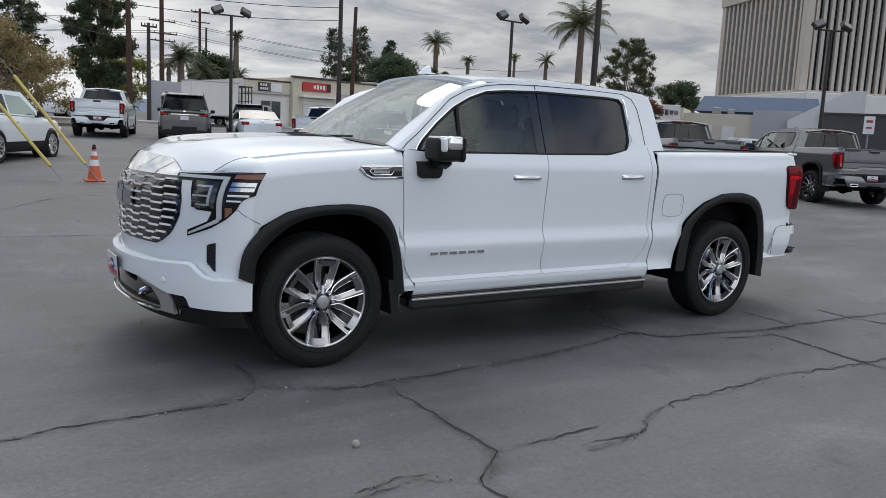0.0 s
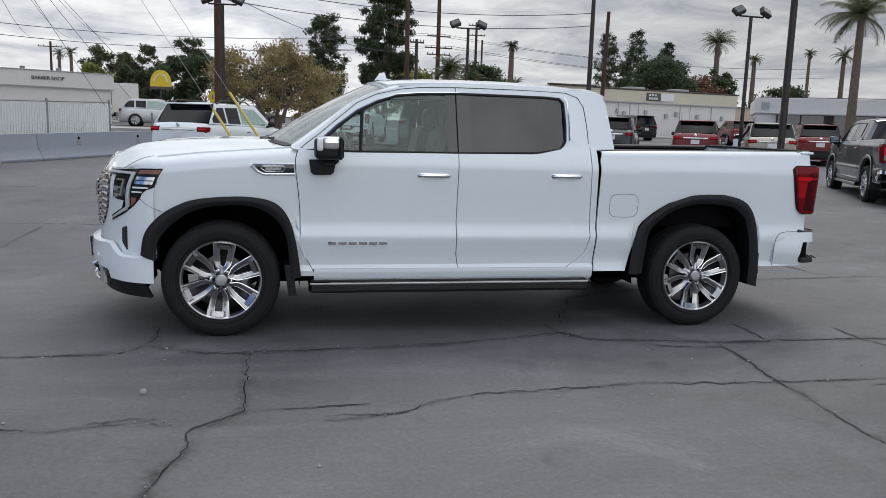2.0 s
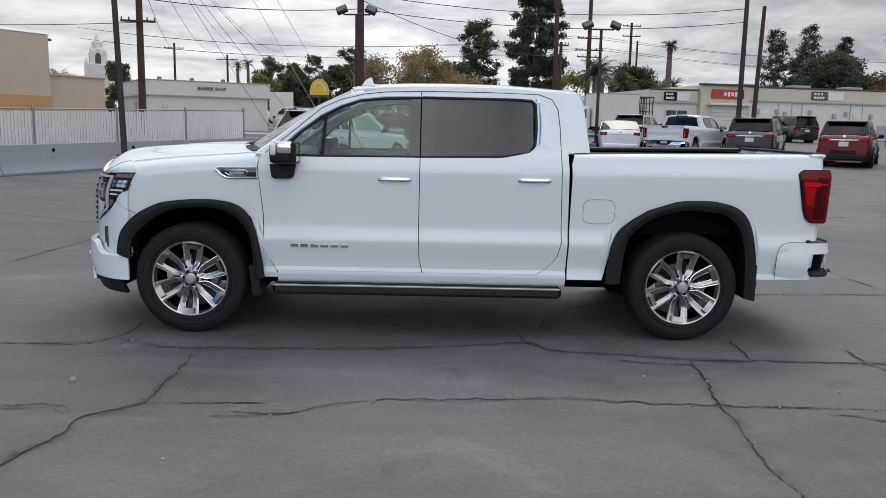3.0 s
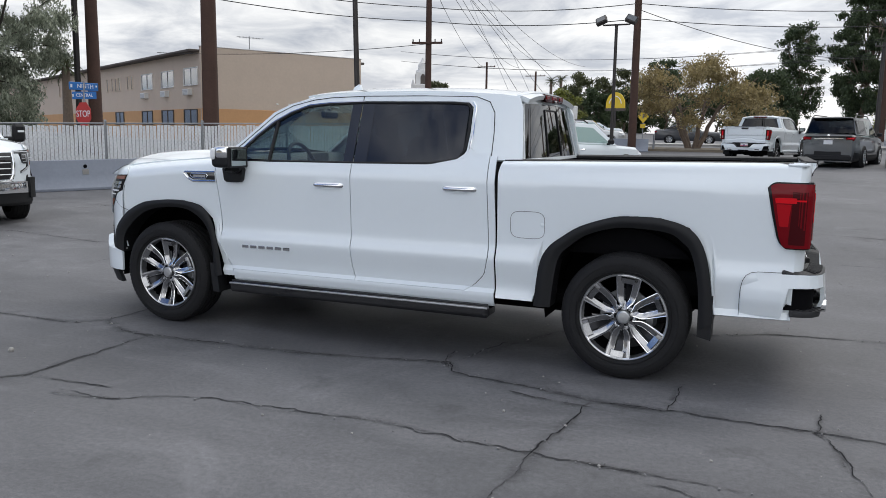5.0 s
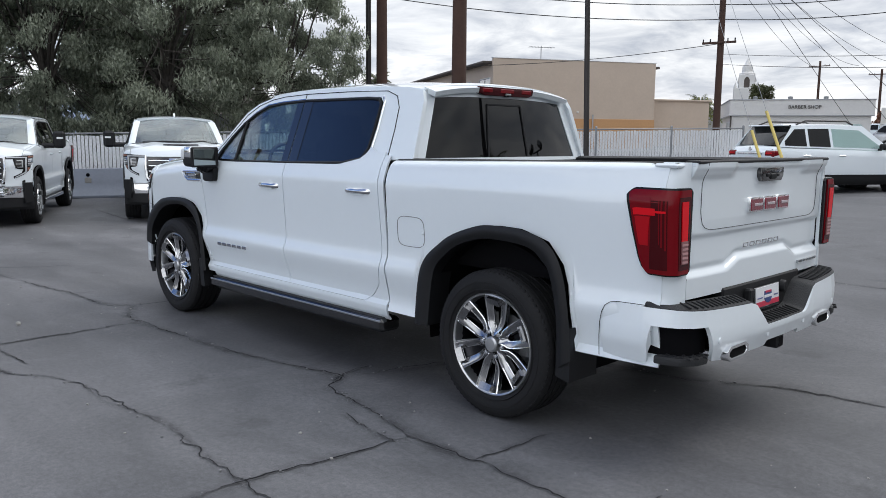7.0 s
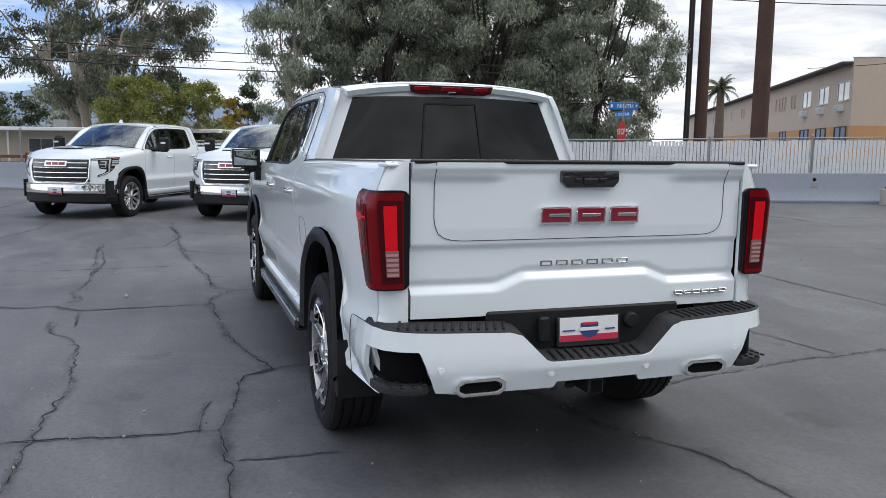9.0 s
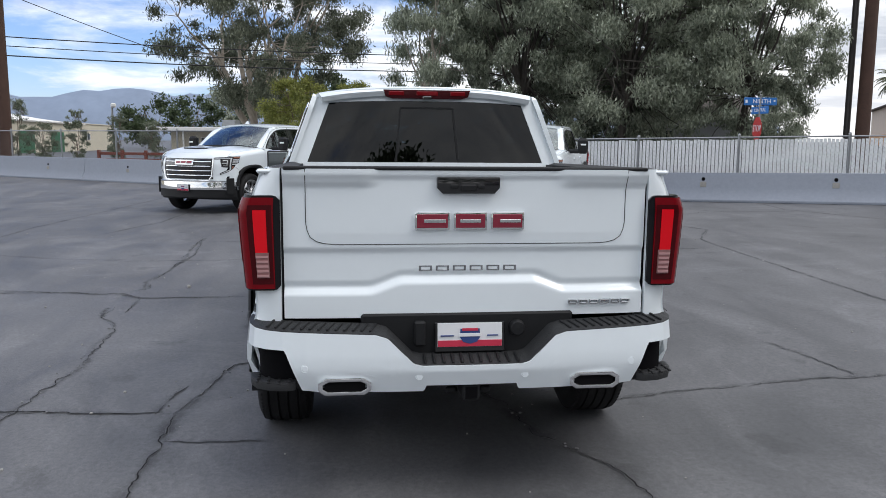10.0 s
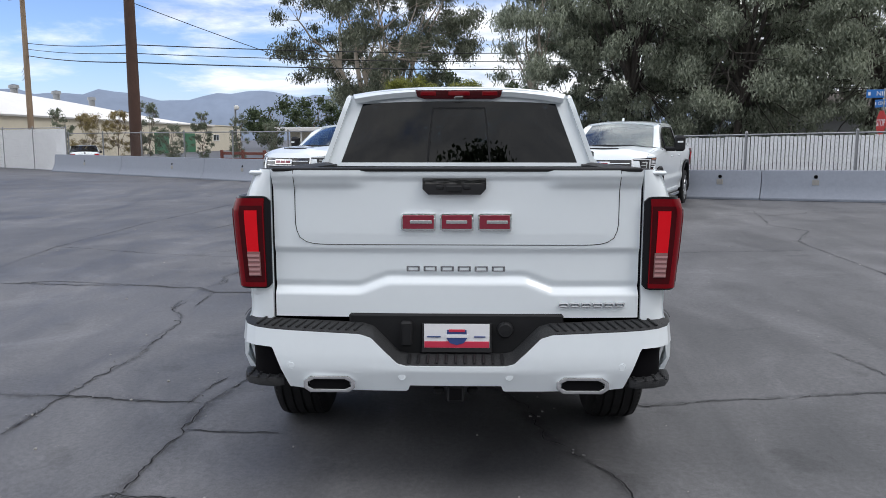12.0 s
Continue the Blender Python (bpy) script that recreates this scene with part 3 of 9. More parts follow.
def lip_z(y):
    """The height of the bonnet's front edge: high over the grille, low over the lamps."""
    return curve([(0.0, 1.280), (0.286, 1.273), (0.467, 1.264), (0.549, 1.237), (0.623, 1.197), (0.82, 1.204), (0.985, 1.212)], abs(y))


def bonnet_edge(x, x_front=-0.652):
    """The bonnet's outer edge, rounding down to the lamp at its front."""
    q = min(1.0, max(0.0, (x - x_front) / 0.20))
    t = 1 - (1 - q) ** 2.2
    return lip_z(0.868) * (1 - t) + (curve(HOOD_EDGE, x) + 0.010) * t


def green_y(x, z):
    """Half the cab's width at window height."""
    w = 0.948 - (z - 1.36) * 0.37
    w -= 0.05 * max(0.0, (1.25 - x) / 0.8) ** 1.5
    w -= 0.035 * max(0.0, (x - 2.2) / 0.8) ** 2
    return w


def flank(xl, xr, zb, zt, nu=16, nv=22, roll=0.0, thick=0.012):
    """A panel of the flank between two edges and two heights; roll rounds its top inwards."""
    def fn(u, v):
        x0 = xl(0.9) * (1 - u) + xr(0.9) * u
        lo, hi = zb(x0), zt(x0)
        if roll:
            if v < 0.75:
                z = lo + (hi - roll - lo) * v / 0.75
                x = xl(z) * (1 - u) + xr(z) * u
                return x, -side_y(x, z), z
            th = (v - 0.75) / 0.25 * math.pi / 2
            z = hi - roll + roll * math.sin(th)
            x = xl(z) * (1 - u) + xr(z) * u
            return x, -side_y(x, hi - roll) + roll * 1.15 * (1 - math.cos(th)), z
        z = lo + (hi - lo) * v
        x = xl(z) * (1 - u) + xr(z) * u
        return x, -side_y(x, z), z
    return Geo().sheet(fn, nu, nv, thick)


def band(outer, inner, wide, push=0.0):
    """A strip on the cab's flank between two outlines in x and z, point by point."""
    n = len(outer) - 1

    def fn(u, v):
        i = min(n - 1, int(u * n))
        k = u * n - i
        a = Vector((inner[i][0], 0, inner[i][1])).lerp(Vector((inner[i + 1][0], 0, inner[i + 1][1])), k)
        b = Vector((outer[i][0], 0, outer[i][1])).lerp(Vector((outer[i + 1][0], 0, outer[i + 1][1])), k)
        p = a.lerp(b, v)
        return p.x, -wide(p.x, p.z) - push, p.z
    return fn


def arch(outer, inner, y_out, depth):
    """A wheel-arch moulding: a rounded lip that runs back into the wheel well."""
    g = Geo()

    def fn(u, v):
        a, b = along([(x, 0, z) for x, z in outer], u), along([(x, 0, z) for x, z in inner], u)
        if v < 0.55:
            k = v / 0.55
            p = a.lerp(b, k)
            return p.x, -y_out + 0.022 * (1 - math.sin(math.pi * min(1, k * 0.9 + 0.1))) , p.z
        k = (v - 0.55) / 0.45
        return b.x, -y_out + 0.015 + depth * k, b.z
    g.sheet(fn, 72, 9)
    return g


def wheel_parts():
    """Meshes of one wheel, its outer face towards -y, centred on the hub."""
    turn = pose(0, 0, 0, 90, 0, 0)  # z axis to -y
    tyre = Geo()
    prof = [(0.282, -0.11), (0.300, -0.128), (0.335, -0.138), (0.372, -0.136), (0.398, -0.122), (0.412, -0.104)]
    for g in (-0.075, -0.025, 0.025, 0.075):
        prof += [(0.417, g - 0.016), (0.417, g - 0.006), (0.407, g - 0.004), (0.407, g + 0.004), (0.417, g + 0.006), (0.417, g + 0.016)]
    prof += [(0.412, 0.104), (0.398, 0.122), (0.372, 0.136), (0.335, 0.138), (0.300, 0.128), (0.282, 0.11)]
    tyre.lathe(prof, 72, turn)
    blocks = Geo()
    for k in range(76):
        a = 2 * math.pi * k / 76
        for s in (-1, 1):
            blocks.box(0.3985, 0, s * 0.1085, 0.022, 0.021, 0.021, 0.004, turn @ pose(0, 0, 0, 0, 0, math.degrees(a)))
    for rr in (0.31, 0.352):
        blocks.lathe([(rr - 0.004, 0.1335), (rr, 0.1395), (rr + 0.004, 0.1335)], 64, turn)
    tyre.join(blocks)
    rim = Geo()
    rim.lathe([(0.268, 0.06), (0.276, 0.118), (0.285, 0.124), (0.289, 0.119), (0.286, 0.10)], 64, turn)
    barrel = Geo()
    barrel.lathe([(0.286, 0.11), (0.270, 0.07), (0.255, 0.0), (0.25, -0.10), (0.28, -0.12)], 48, turn)
    disc = Geo().lathe([(0.02, 0.0), (0.17, 0.0), (0.17, -0.028), (0.02, -0.028)], 40, turn)
    disc.box(0.160, 0.03, -0.005, 0.085, 0.17, 0.065, 0.02, turn)
    spokes, edges, pockets = Geo(), Geo(), []
    outer = lambda r: curve([(0.045, 0.010), (0.075, 0.028), (0.10, 0.052), (0.14, 0.064), (0.20, 0.073), (0.276, 0.083)], r)
    inner = lambda r: curve([(0.045, 0.003), (0.09, 0.008), (0.12, 0.019), (0.16, 0.025), (0.20, 0.028), (0.276, 0.031)], r)
    high = lambda r: curve([(0.045, 0.104), (0.09, 0.098), (0.14, 0.093), (0.20, 0.102), (0.276, 0.118)], r)
    for k in range(6):
        m = turn @ pose(0, 0, 0, 0, 0, 60 * k + 30)
        for s in (-1, 1):
            # each arm leaves the hub beside its twin, swings out past a nut and runs straight to the rim
            def face(u, v, s=s):
                r = 0.045 + 0.231 * u
                drop = 0.016 * max(0, v - 0.25) ** 1.3 + 0.004 * max(0, 0.12 - v) / 0.12
                return r, s * (outer(r) + (inner(r) - outer(r)) * v), high(r) - drop
            spokes.sheet(face, 16, 8, 0.04, m=m, flip=s > 0)
            line = [(0.06 + 0.214 * i / 12, s * (outer(0.06 + 0.214 * i / 12) - 0.003), high(0.06 + 0.214 * i / 12) - 0.0005) for i in range(13)]
            edges.tube(line, 0.0046, 5, m=m)
            line = [(0.10 + 0.155 * i / 9, s * (inner(0.10 + 0.155 * i / 9) + 0.001), high(0.10 + 0.155 * i / 9) - 0.0125) for i in range(10)]
            edges.tube(line, 0.0026, 5, m=m)
        # the bridge that closes each fork along the rim

        def cap(u, v):
            y = -0.042 + 0.084 * u
            return 0.242 + 0.036 * v - 1.0 * y * y, y, 0.098 + 0.020 * v
        spokes.sheet(cap, 8, 3, 0.03, m=m)
        edges.tube([(0.276 - 1.5 * y * y, y, 0.1185) for y in (-0.075 + 0.015 * i for i in range(11))], 0.0036, 5, m=m)
        edges.tube([(0.241 - y * y, y, 0.0985) for y in (-0.032 + 0.008 * i for i in range(9))], 0.0024, 5, m=m)
        pockets.append(Geo().sheet(lambda u, v: (0.088 + 0.172 * u, (0.008 + 0.028 * u) * (2 * v - 1), 0.050 + 0.040 * u ** 3.5), 8, 4, 0.006, m=m))
    hub = Geo()
    hub.lathe([(0.0, 0.126), (0.034, 0.124), (0.043, 0.116), (0.046, 0.085)], 40, turn)
    plate_ = Geo().lathe([(0.03, 0.084), (0.088, 0.080), (0.095, 0.06), (0.09, 0.03)], 40, turn)
    nuts = []
    for k in range(6):
        a = math.radians(60 * k)
        nuts.append(Geo().lathe([(0.0, 0.116), (0.009, 0.115), (0.0135, 0.107), (0.0135, 0.080)], 10, turn @ pose(0.072 * math.cos(a), 0.072 * math.sin(a), 0)))
    return tyre, rim, barrel, spokes, edges, pockets, hub, nuts, disc, plate_


WHEEL_PARTS = wheel_parts()
WHEEL_MESHES = {}


def add_wheel(parent, m, finish, detail=True):
    """One wheel as a part, with its tyre, rim and hub under it."""
    key = (finish.name, detail)
    if key not in WHEEL_MESHES:
        tyre, rim, barrel, spokes, edges, pockets, hub, nuts, disc, plate_ = WHEEL_PARTS
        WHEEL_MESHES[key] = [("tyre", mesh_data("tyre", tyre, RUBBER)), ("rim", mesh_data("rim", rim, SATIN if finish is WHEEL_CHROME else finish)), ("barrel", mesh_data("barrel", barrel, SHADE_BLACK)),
                             ("spoke_star", mesh_data("spoke_star", spokes, finish, 40)), ("spoke_edge", mesh_data("spoke_edge", edges, CHROME)), ("hub_cap", mesh_data("hub_cap", hub, SATIN if finish is WHEEL_CHROME else finish)), ("brake_disc", mesh_data("brake_disc", disc, GALV)), ("hub_plate", mesh_data("hub_plate", plate_, POCKET))]
        if detail:
            for g in pockets:
                WHEEL_MESHES[key].append(("spoke_pocket", mesh_data("spoke_pocket", g, POCKET)))
            for g in nuts:
                WHEEL_MESHES[key].append(("wheel_nut", mesh_data("wheel_nut", g, CHROME)))
    w = shared("wheel", WHEEL_MESHES[key][0][1], parent, m, "black road tyre on a forked-spoke alloy rim")
    for name, data in WHEEL_MESHES[key][1:]:
        shared(name, data, w)
    return w


def both(name, geo, mat, root, label="", **kw):
    """The same part on both flanks."""
    part(name, geo, mat, root, label, **kw)
    return part(name, geo.mirror(), mat, root, label, **kw)


def pickup(name, label, paint, at, style="denali", finish=None, rail=True, group="", flares=None, front=True, bumper=None, scale=1.0, door_badge=True):
    root = thing(name, label, "pickup truck", group, at=at)
    finish = finish or WHEEL_CHROME
    flares = flares or BLACK
    hd = style == "hd"
    # -- flanks
    front_arch = lambda x: curve(FRONT_OUT, x)
    hood = lambda x: curve(HOOD_EDGE, x)
    door_front = lambda z: curve([(0.40, 0.70), (0.486, 0.655), (0.60, 0.590), (0.743, 0.562), (0.907, 0.560), (1.055, 0.548), (1.22, 0.528), (1.29, 0.524), (1.35, 0.540), (1.42, 0.58)], z)
    b_gap = lambda z: curve([(0.48, 1.756), (0.60, 1.73), (0.85, 1.723), (1.40, 1.727)], z)
    c_gap = lambda z: curve([(0.495, 2.62), (0.536, 2.690), (0.62, 2.770), (0.747, 2.800), (1.34, 2.782), (1.42, 2.780)], z)
    cab_end = lambda z: curve([(0.42, 2.846), (0.88, 2.850), (1.30, 2.840), (1.42, 2.835)], z)
    bed_start = lambda z: curve([(0.42, 2.858), (1.25, 2.866), (1.34, 2.862), (1.42, 2.885)], z)
    bed_end = lambda z: 4.745
    fender = flank(lambda z: -0.45, lambda z: door_front(z) - 0.006, front_arch, hood, 34, 26, roll=0.11)
    both("front_fender", fender, paint, root)
    def behind_arch(u, v):
        z = 0.44 + 0.40 * v
        x0, x1 = curve([(0.44, 0.560), (0.70, 0.521), (0.84, 0.478)], z), door_front(z) - 0.006
        x = x0 + (x1 - x0) * u
        return x, -side_y(x, z) + 0.002, z
    lower = Geo().sheet(behind_arch, 4, 10, 0.012)
    both("fender_rear_edge", lower, paint, root)
    both("front_door", flank(door_front, lambda z: b_gap(z) - 0.003, lambda x: 0.497, lambda x: curve([(0.55, 1.372), (0.80, 1.352), (1.0, 1.352), (1.73, 1.362)], x), 22, 34), paint, root)
    both("rear_door", flank(lambda z: b_gap(z) + 0.003, c_gap, lambda x: 0.497, lambda x: curve([(1.73, 1.362), (2.35, 1.372), (2.56, 1.415), (2.66, 1.50)], x) if x < 2.66 else 1.46, 22, 34), paint, root)
    both("rocker_panel", flank(lambda z: 0.66, cab_end, lambda x: 0.395, lambda x: 0.494, 10, 8), paint, root)
    corner = flank(lambda z: c_gap(z) + 0.006, cab_end, lambda x: 0.494, lambda x: 1.44, 5, 34)
    both("cab_corner", corner, paint, root)
    bed_low = lambda x: curve(REAR_OUT, x) if 3.142 < x < 4.301 else (0.462 if x < 3.2 else 0.488)
    bed = flank(bed_start, bed_end, bed_low, lambda x: curve([(2.88, 1.412), (4.75, 1.445)], x), 64, 30, roll=0.055)
    both("bed_side", bed, paint, root, "white bed side panel" if paint is PAINT_WHITE else "")
    # -- bonnet, fascia, roof
    def bonnet(u, v):
        y = 0.868 * (1 - 2 * u)
        k = abs(y) / 0.868
        xf = nose_x(y, lip_z(y)) + 0.004
        xb = 0.30 + 0.22 * k**2.2
        x = xf + (xb - xf) * v
        edge = curve(HOOD_EDGE, x) + 0.010
        mid = smooth_curve([(-0.93, 1.225), (-0.84, 1.290), (-0.70, 1.345), (-0.465, 1.382), (-0.10, 1.409), (0.07, 1.415), (0.45, 1.412)], x)
        z = edge + (mid - edge) * (1 - k**3.4)
        z += 0.014 * math.exp(-((k - 0.52) / 0.12) ** 2) * min(1, v * 4) - 0.012 * max(0, 0.32 - k) / 0.32 * min(1, v * 3)
        q = min(1.0, max(0.0, (x - xf) / 0.20))
        t = 1 - (1 - q) ** 2.2
        return x, y, lip_z(y) * (1 - t) + z * t
    part("bonnet", Geo().sheet(bonnet, 64, 40, 0.02), paint, root)

    def fascia(u, v):
        y = -0.985 * math.sin((u - 0.5) * math.pi)
        top = min(1.20, lip_z(y) - 0.003) if abs(y) < 0.66 else lip_z(y) - 0.003
        z = 0.56 + (top - 0.56) * v
        return nose_x(y, z), y, z
    part("front_fascia", Geo().sheet(fascia, 48, 16, 0.01), paint, root)
    both("fender_front_edge", flank(lambda z: -0.458, lambda z: -0.44, lambda x: 0.60, lambda x: 1.19, 2, 12), paint, root)
    # rounded corner over the lamp, from the lamp's top edge back to the bonnet's edge
    def lamp_brow(u, v):
        a = math.radians(61.5 + 28.5 * u)
        y = 0.985 * math.sin(a)
        f = Vector((nose_x(y, 1.2), -y, lip_z(y)))
        xb = -0.652 + 0.204 * u
        b = Vector((xb, -0.866, bonnet_edge(xb)))
        c = Vector((f.x + 0.012, f.y, b.z)).lerp((f + b) / 2, 0.22)
        return f * (1 - v) ** 2 + c * 2 * v * (1 - v) + b * v * v
    both("lamp_brow", Geo().sheet(lamp_brow, 16, 10, 0.01), paint, root)
    both("bonnet_gap", Geo().tube([(x, -0.868, bonnet_edge(x) + 0.0005) for x in [-0.652 + 0.04 * k for k in range(6)]], 0.0018, 5), BLACK, root)
    # panel between the fascia and the wheel arch
    both("fender_nose", flank(lambda z: -0.452, lambda z: min(-0.40, curve([(0.605, -0.55), (0.764, -0.515), (0.895, -0.41), (1.0, -0.41)], z) + 0.02), lambda x: 0.60, lambda x: 0.97, 4, 10), paint, root)

    def roof(u, v):
        y = 0.715 * (1 - 2 * u)
        k = abs(y) / 0.715
        xf = 1.14 + 0.07 * k * k
        x = xf + (2.955 - 0.035 * k**3 - xf) * v
        zc = smooth_curve([(1.10, 1.895), (1.30, 1.925), (1.75, 1.945), (2.45, 1.942), (2.96, 1.905)], x)
        return x, y, zc - 0.052 * k**2.6
    part("roof", Geo().sheet(roof, 22, 20, 0.02), paint, root)
    # -- cab frame round the side windows
    outer = [(0.50, 1.374), (0.575, 1.424), (0.67, 1.494), (0.80, 1.604), (0.95, 1.732), (1.10, 1.800), (1.30, 1.846), (1.45, 1.866), (1.75, 1.886), (2.45, 1.884), (2.80, 1.870), (2.93, 1.848), (2.962, 1.78), (2.985, 1.60), (3.005, 1.42)]
    inner = [(0.648, 1.345), (0.664, 1.386), (0.702, 1.437), (0.825, 1.550), (0.973, 1.662), (1.12, 1.738), (1.271, 1.790), (1.45, 1.808), (1.75, 1.820), (2.45, 1.818), (2.57, 1.810), (2.605, 1.775), (2.61, 1.60), (2.60, 1.475), (2.56, 1.400)]
    frame_fn = band(outer, inner, green_y)
    cab = Geo().sheet(frame_fn, 84, 5, 0.03)
    both("cab_frame", cab, paint, root)
    # door seam across the frame, and the dark seals
    arc = [(0.672, 1.350), (0.700, 1.400), (0.735, 1.445), (0.84, 1.543), (0.98, 1.650), (1.125, 1.728), (1.275, 1.778), (1.45, 1.796), (1.75, 1.808), (2.45, 1.806), (2.56, 1.798), (2.592, 1.765)]
    glassline = arc + [(2.597, 1.60), (2.588, 1.48), (2.545, 1.412), (2.35, 1.380), (1.75, 1.366), (0.99, 1.360)]
    seal = Geo().tube([(x, -green_y(x, z) - 0.004, z) for x, z in glassline + glassline[:1]], 0.010, 6, caps=False)
    both("window_seal", seal, BLACK, root)
    if style == "denali":
        trim = [(1.75, 1.818), (1.45, 1.806), (1.271, 1.788), (1.12, 1.736), (0.973, 1.660), (0.825, 1.548), (0.702, 1.435), (0.664, 1.386), (0.652, 1.360), (0.662, 1.346), (0.76, 1.345), (1.0, 1.349), (1.73, 1.355), (2.35, 1.366), (2.50, 1.385), (2.60, 1.425), (2.625, 1.48), (2.632, 1.60), (2.628, 1.78), (2.60, 1.815)]
        both("window_trim", Geo().tube([(x, -green_y(x, z) - 0.006, z) for x, z in trim], 0.008, 6), CHROME, root)
    seam = [(2.785, 1.42), (2.78, 1.60), (2.765, 1.74), (2.72, 1.815), (2.62, 1.850), (2.2, 1.858), (1.75, 1.857), (1.45, 1.846), (1.3, 1.828), (1.12, 1.784), (0.975, 1.716), (0.83, 1.594), (0.69, 1.476), (0.605, 1.412), (0.565, 1.375), (0.54, 1.34)]
    both("door_seam", Geo().tube([(x, -green_y(x, z) - 0.0005, z) for x, z in seam], 0.0035, 5), BLACK, root)
    both("pillar_seam", Geo().tube([(1.727, -green_y(1.727, z) - 0.0005, z) for z in (1.815, 1.84, 1.857)], 0.0035, 5), BLACK, root)
    # the shoulder that closes the doors' top edge in to the glass
    def shoulder(x0, x1):
        def fn(u, v):
            x = x0 + (x1 - x0) * u
            z = curve([(0.50, 1.374), (0.66, 1.358), (0.80, 1.350), (1.0, 1.350), (1.73, 1.360), (2.35, 1.370), (2.56, 1.41)], x)
            y0, y1 = side_y(x, z), green_y(x, z) - 0.006
            return x, -(y0 + (y1 - y0) * v), z + 0.006 * math.sin(math.pi * min(1, 0.5 * v))
        return fn
    both("door_shoulder", Geo().sheet(shoulder(0.50, 1.722), 20, 3, 0.01), paint, root)
    both("door_shoulder", Geo().sheet(shoulder(1.732, 2.56), 14, 3, 0.01), paint, root)
    # -- side glass with its pillars
    top = lambda x: curve(arc, x)
    bot = lambda x: curve([(0.67, 1.346), (1.75, 1.366), (2.35, 1.380), (2.545, 1.412), (2.588, 1.48)], x)

    def pane(x0, x1, slant=0.0, out=0.0):
        def fn(u, v):
            x = x0 + (x1 - x0) * u
            lo, hi = bot(x), top(x)
            z = lo + (hi - lo) * v
            xx = x + slant * (z - 1.36)
            return xx, -green_y(xx, z) - out, z
        return Geo().sheet(fn, 18, 10, 0.004)
    for s in (1, -1):
        for nm, geo, mt in (("front_door_glass", pane(1.0, 1.655), GLASS_LIGHT), ("quarter_glass", pane(0.676, 0.985), GLASS_LIGHT), ("rear_door_glass", pane(1.835, 2.575), GLASS_DARK)):
            ob = part(nm, geo if s > 0 else geo.mirror(), mt, root)
            ob.visible_shadow = False
    both("door_pillar", pane(1.645, 1.722, out=0.003), GLOSS_BLACK, root)
    both("door_pillar", pane(1.732, 1.835, out=0.003), GLOSS_BLACK, root)
    both("quarter_post", Geo().tube([(0.992 + 0.02 * k, -green_y(1.0, 1.36 + 0.30 * k) - 0.004, 1.36 + 0.30 * k) for k in (0, 0.5, 1)], 0.014, 6), BLACK, root)
    # -- windscreen and rear window
    def screen(u, v):
        y0, y1 = 0.80, 0.665
        half = y0 + (y1 - y0) * v
        y = half * (1 - 2 * u)
        k = abs(1 - 2 * u)
        x = 0.31 + 0.19 * k**2.2 + (0.845 - 0.12 * k**2.2) * v
        z = 1.425 - 0.045 * k**2 + (0.472 - 0.01 * k) * v + 0.03 * math.sin(math.pi * v)
        return x, y, z
    ws = part("windscreen", Geo().sheet(screen, 20, 14, 0.005), GLASS_SCREEN, root)
    ws.visible_shadow = False

    def pillar(u, v):
        x, y, z = screen(0.985, u)
        px = 0.50 + 0.80 * u
        q = Vector((px, -green_y(px, curve(outer, px)), curve(outer, px)))
        r = Vector((x, y, z)).lerp(q, v)
        return r.x, r.y - 0.010 * math.sin(math.pi * v), r.z + 0.012 * math.sin(math.pi * v)
    both("windscreen_pillar", Geo().sheet(pillar, 20, 5, 0.02, flip=True), paint, root)
    cowl = Geo().sheet(lambda u, v: (screen(u, 0.0)[0] - 0.05 + 0.09 * v, screen(u, 0)[1] * 1.04, screen(u, 0)[2] - 0.012 + 0.004 * v), 20, 3, 0.02, flip=True)
    part("cowl", cowl, BLACK, root)
    for y0 in (0.10, -0.55):
        wip = Geo().tube([(0.30 + 0.05 * abs(y0), y0 + 0.55, 1.418), (0.31 + 0.05 * abs(y0), y0 + 0.2, 1.432), (0.345 + 0.05 * abs(y0), y0, 1.436)], 0.008, 6)
        part("wiper", wip, BLACK, root)
    part("roof_header", Geo().sheet(lambda u, v: (1.13 + 0.09 * v + 0.06 * (1 - 2 * u) ** 2, 0.70 * (1 - 2 * u), 1.886 + 0.022 * v - 0.05 * abs(1 - 2 * u) ** 2.4), 16, 4, 0.02), paint, root)

    def back(u, v, x_in=0.0):
        half = 0.90 - 0.20 * v
        z = 1.40 + 0.49 * v
        return 3.015 - 0.075 * v - 0.03 * abs(1 - 2 * u) ** 3 + x_in, half * (2 * u - 1), z - 0.03 * abs(1 - 2 * u) ** 3 * v
    surround = Geo()
    for u0, u1, v0, v1 in ((0, 0.065, 0, 1), (0.935, 1, 0, 1), (0.065, 0.935, 0.86, 1), (0.065, 0.935, 0, 0.05)):
        surround.sheet(lambda u, v: back(u0 + (u1 - u0) * u, v0 + (v1 - v0) * v), 8, 6, 0.03)
    part("cab_back", surround, paint, root)
    rw = part("rear_window", Geo().sheet(lambda u, v: back(0.065 + 0.87 * u, 0.05 + 0.81 * v, -0.006), 18, 8, 0.005), GLASS_REAR, root)
    rw.visible_shadow = False
    for u0 in (0.385, 0.615):
        part("slider_frame", Geo().sheet(lambda u, v: back(u0 - 0.0035 + 0.007 * u, 0.06 + 0.70 * v, 0.002), 2, 6, 0.01), BLACK, root)
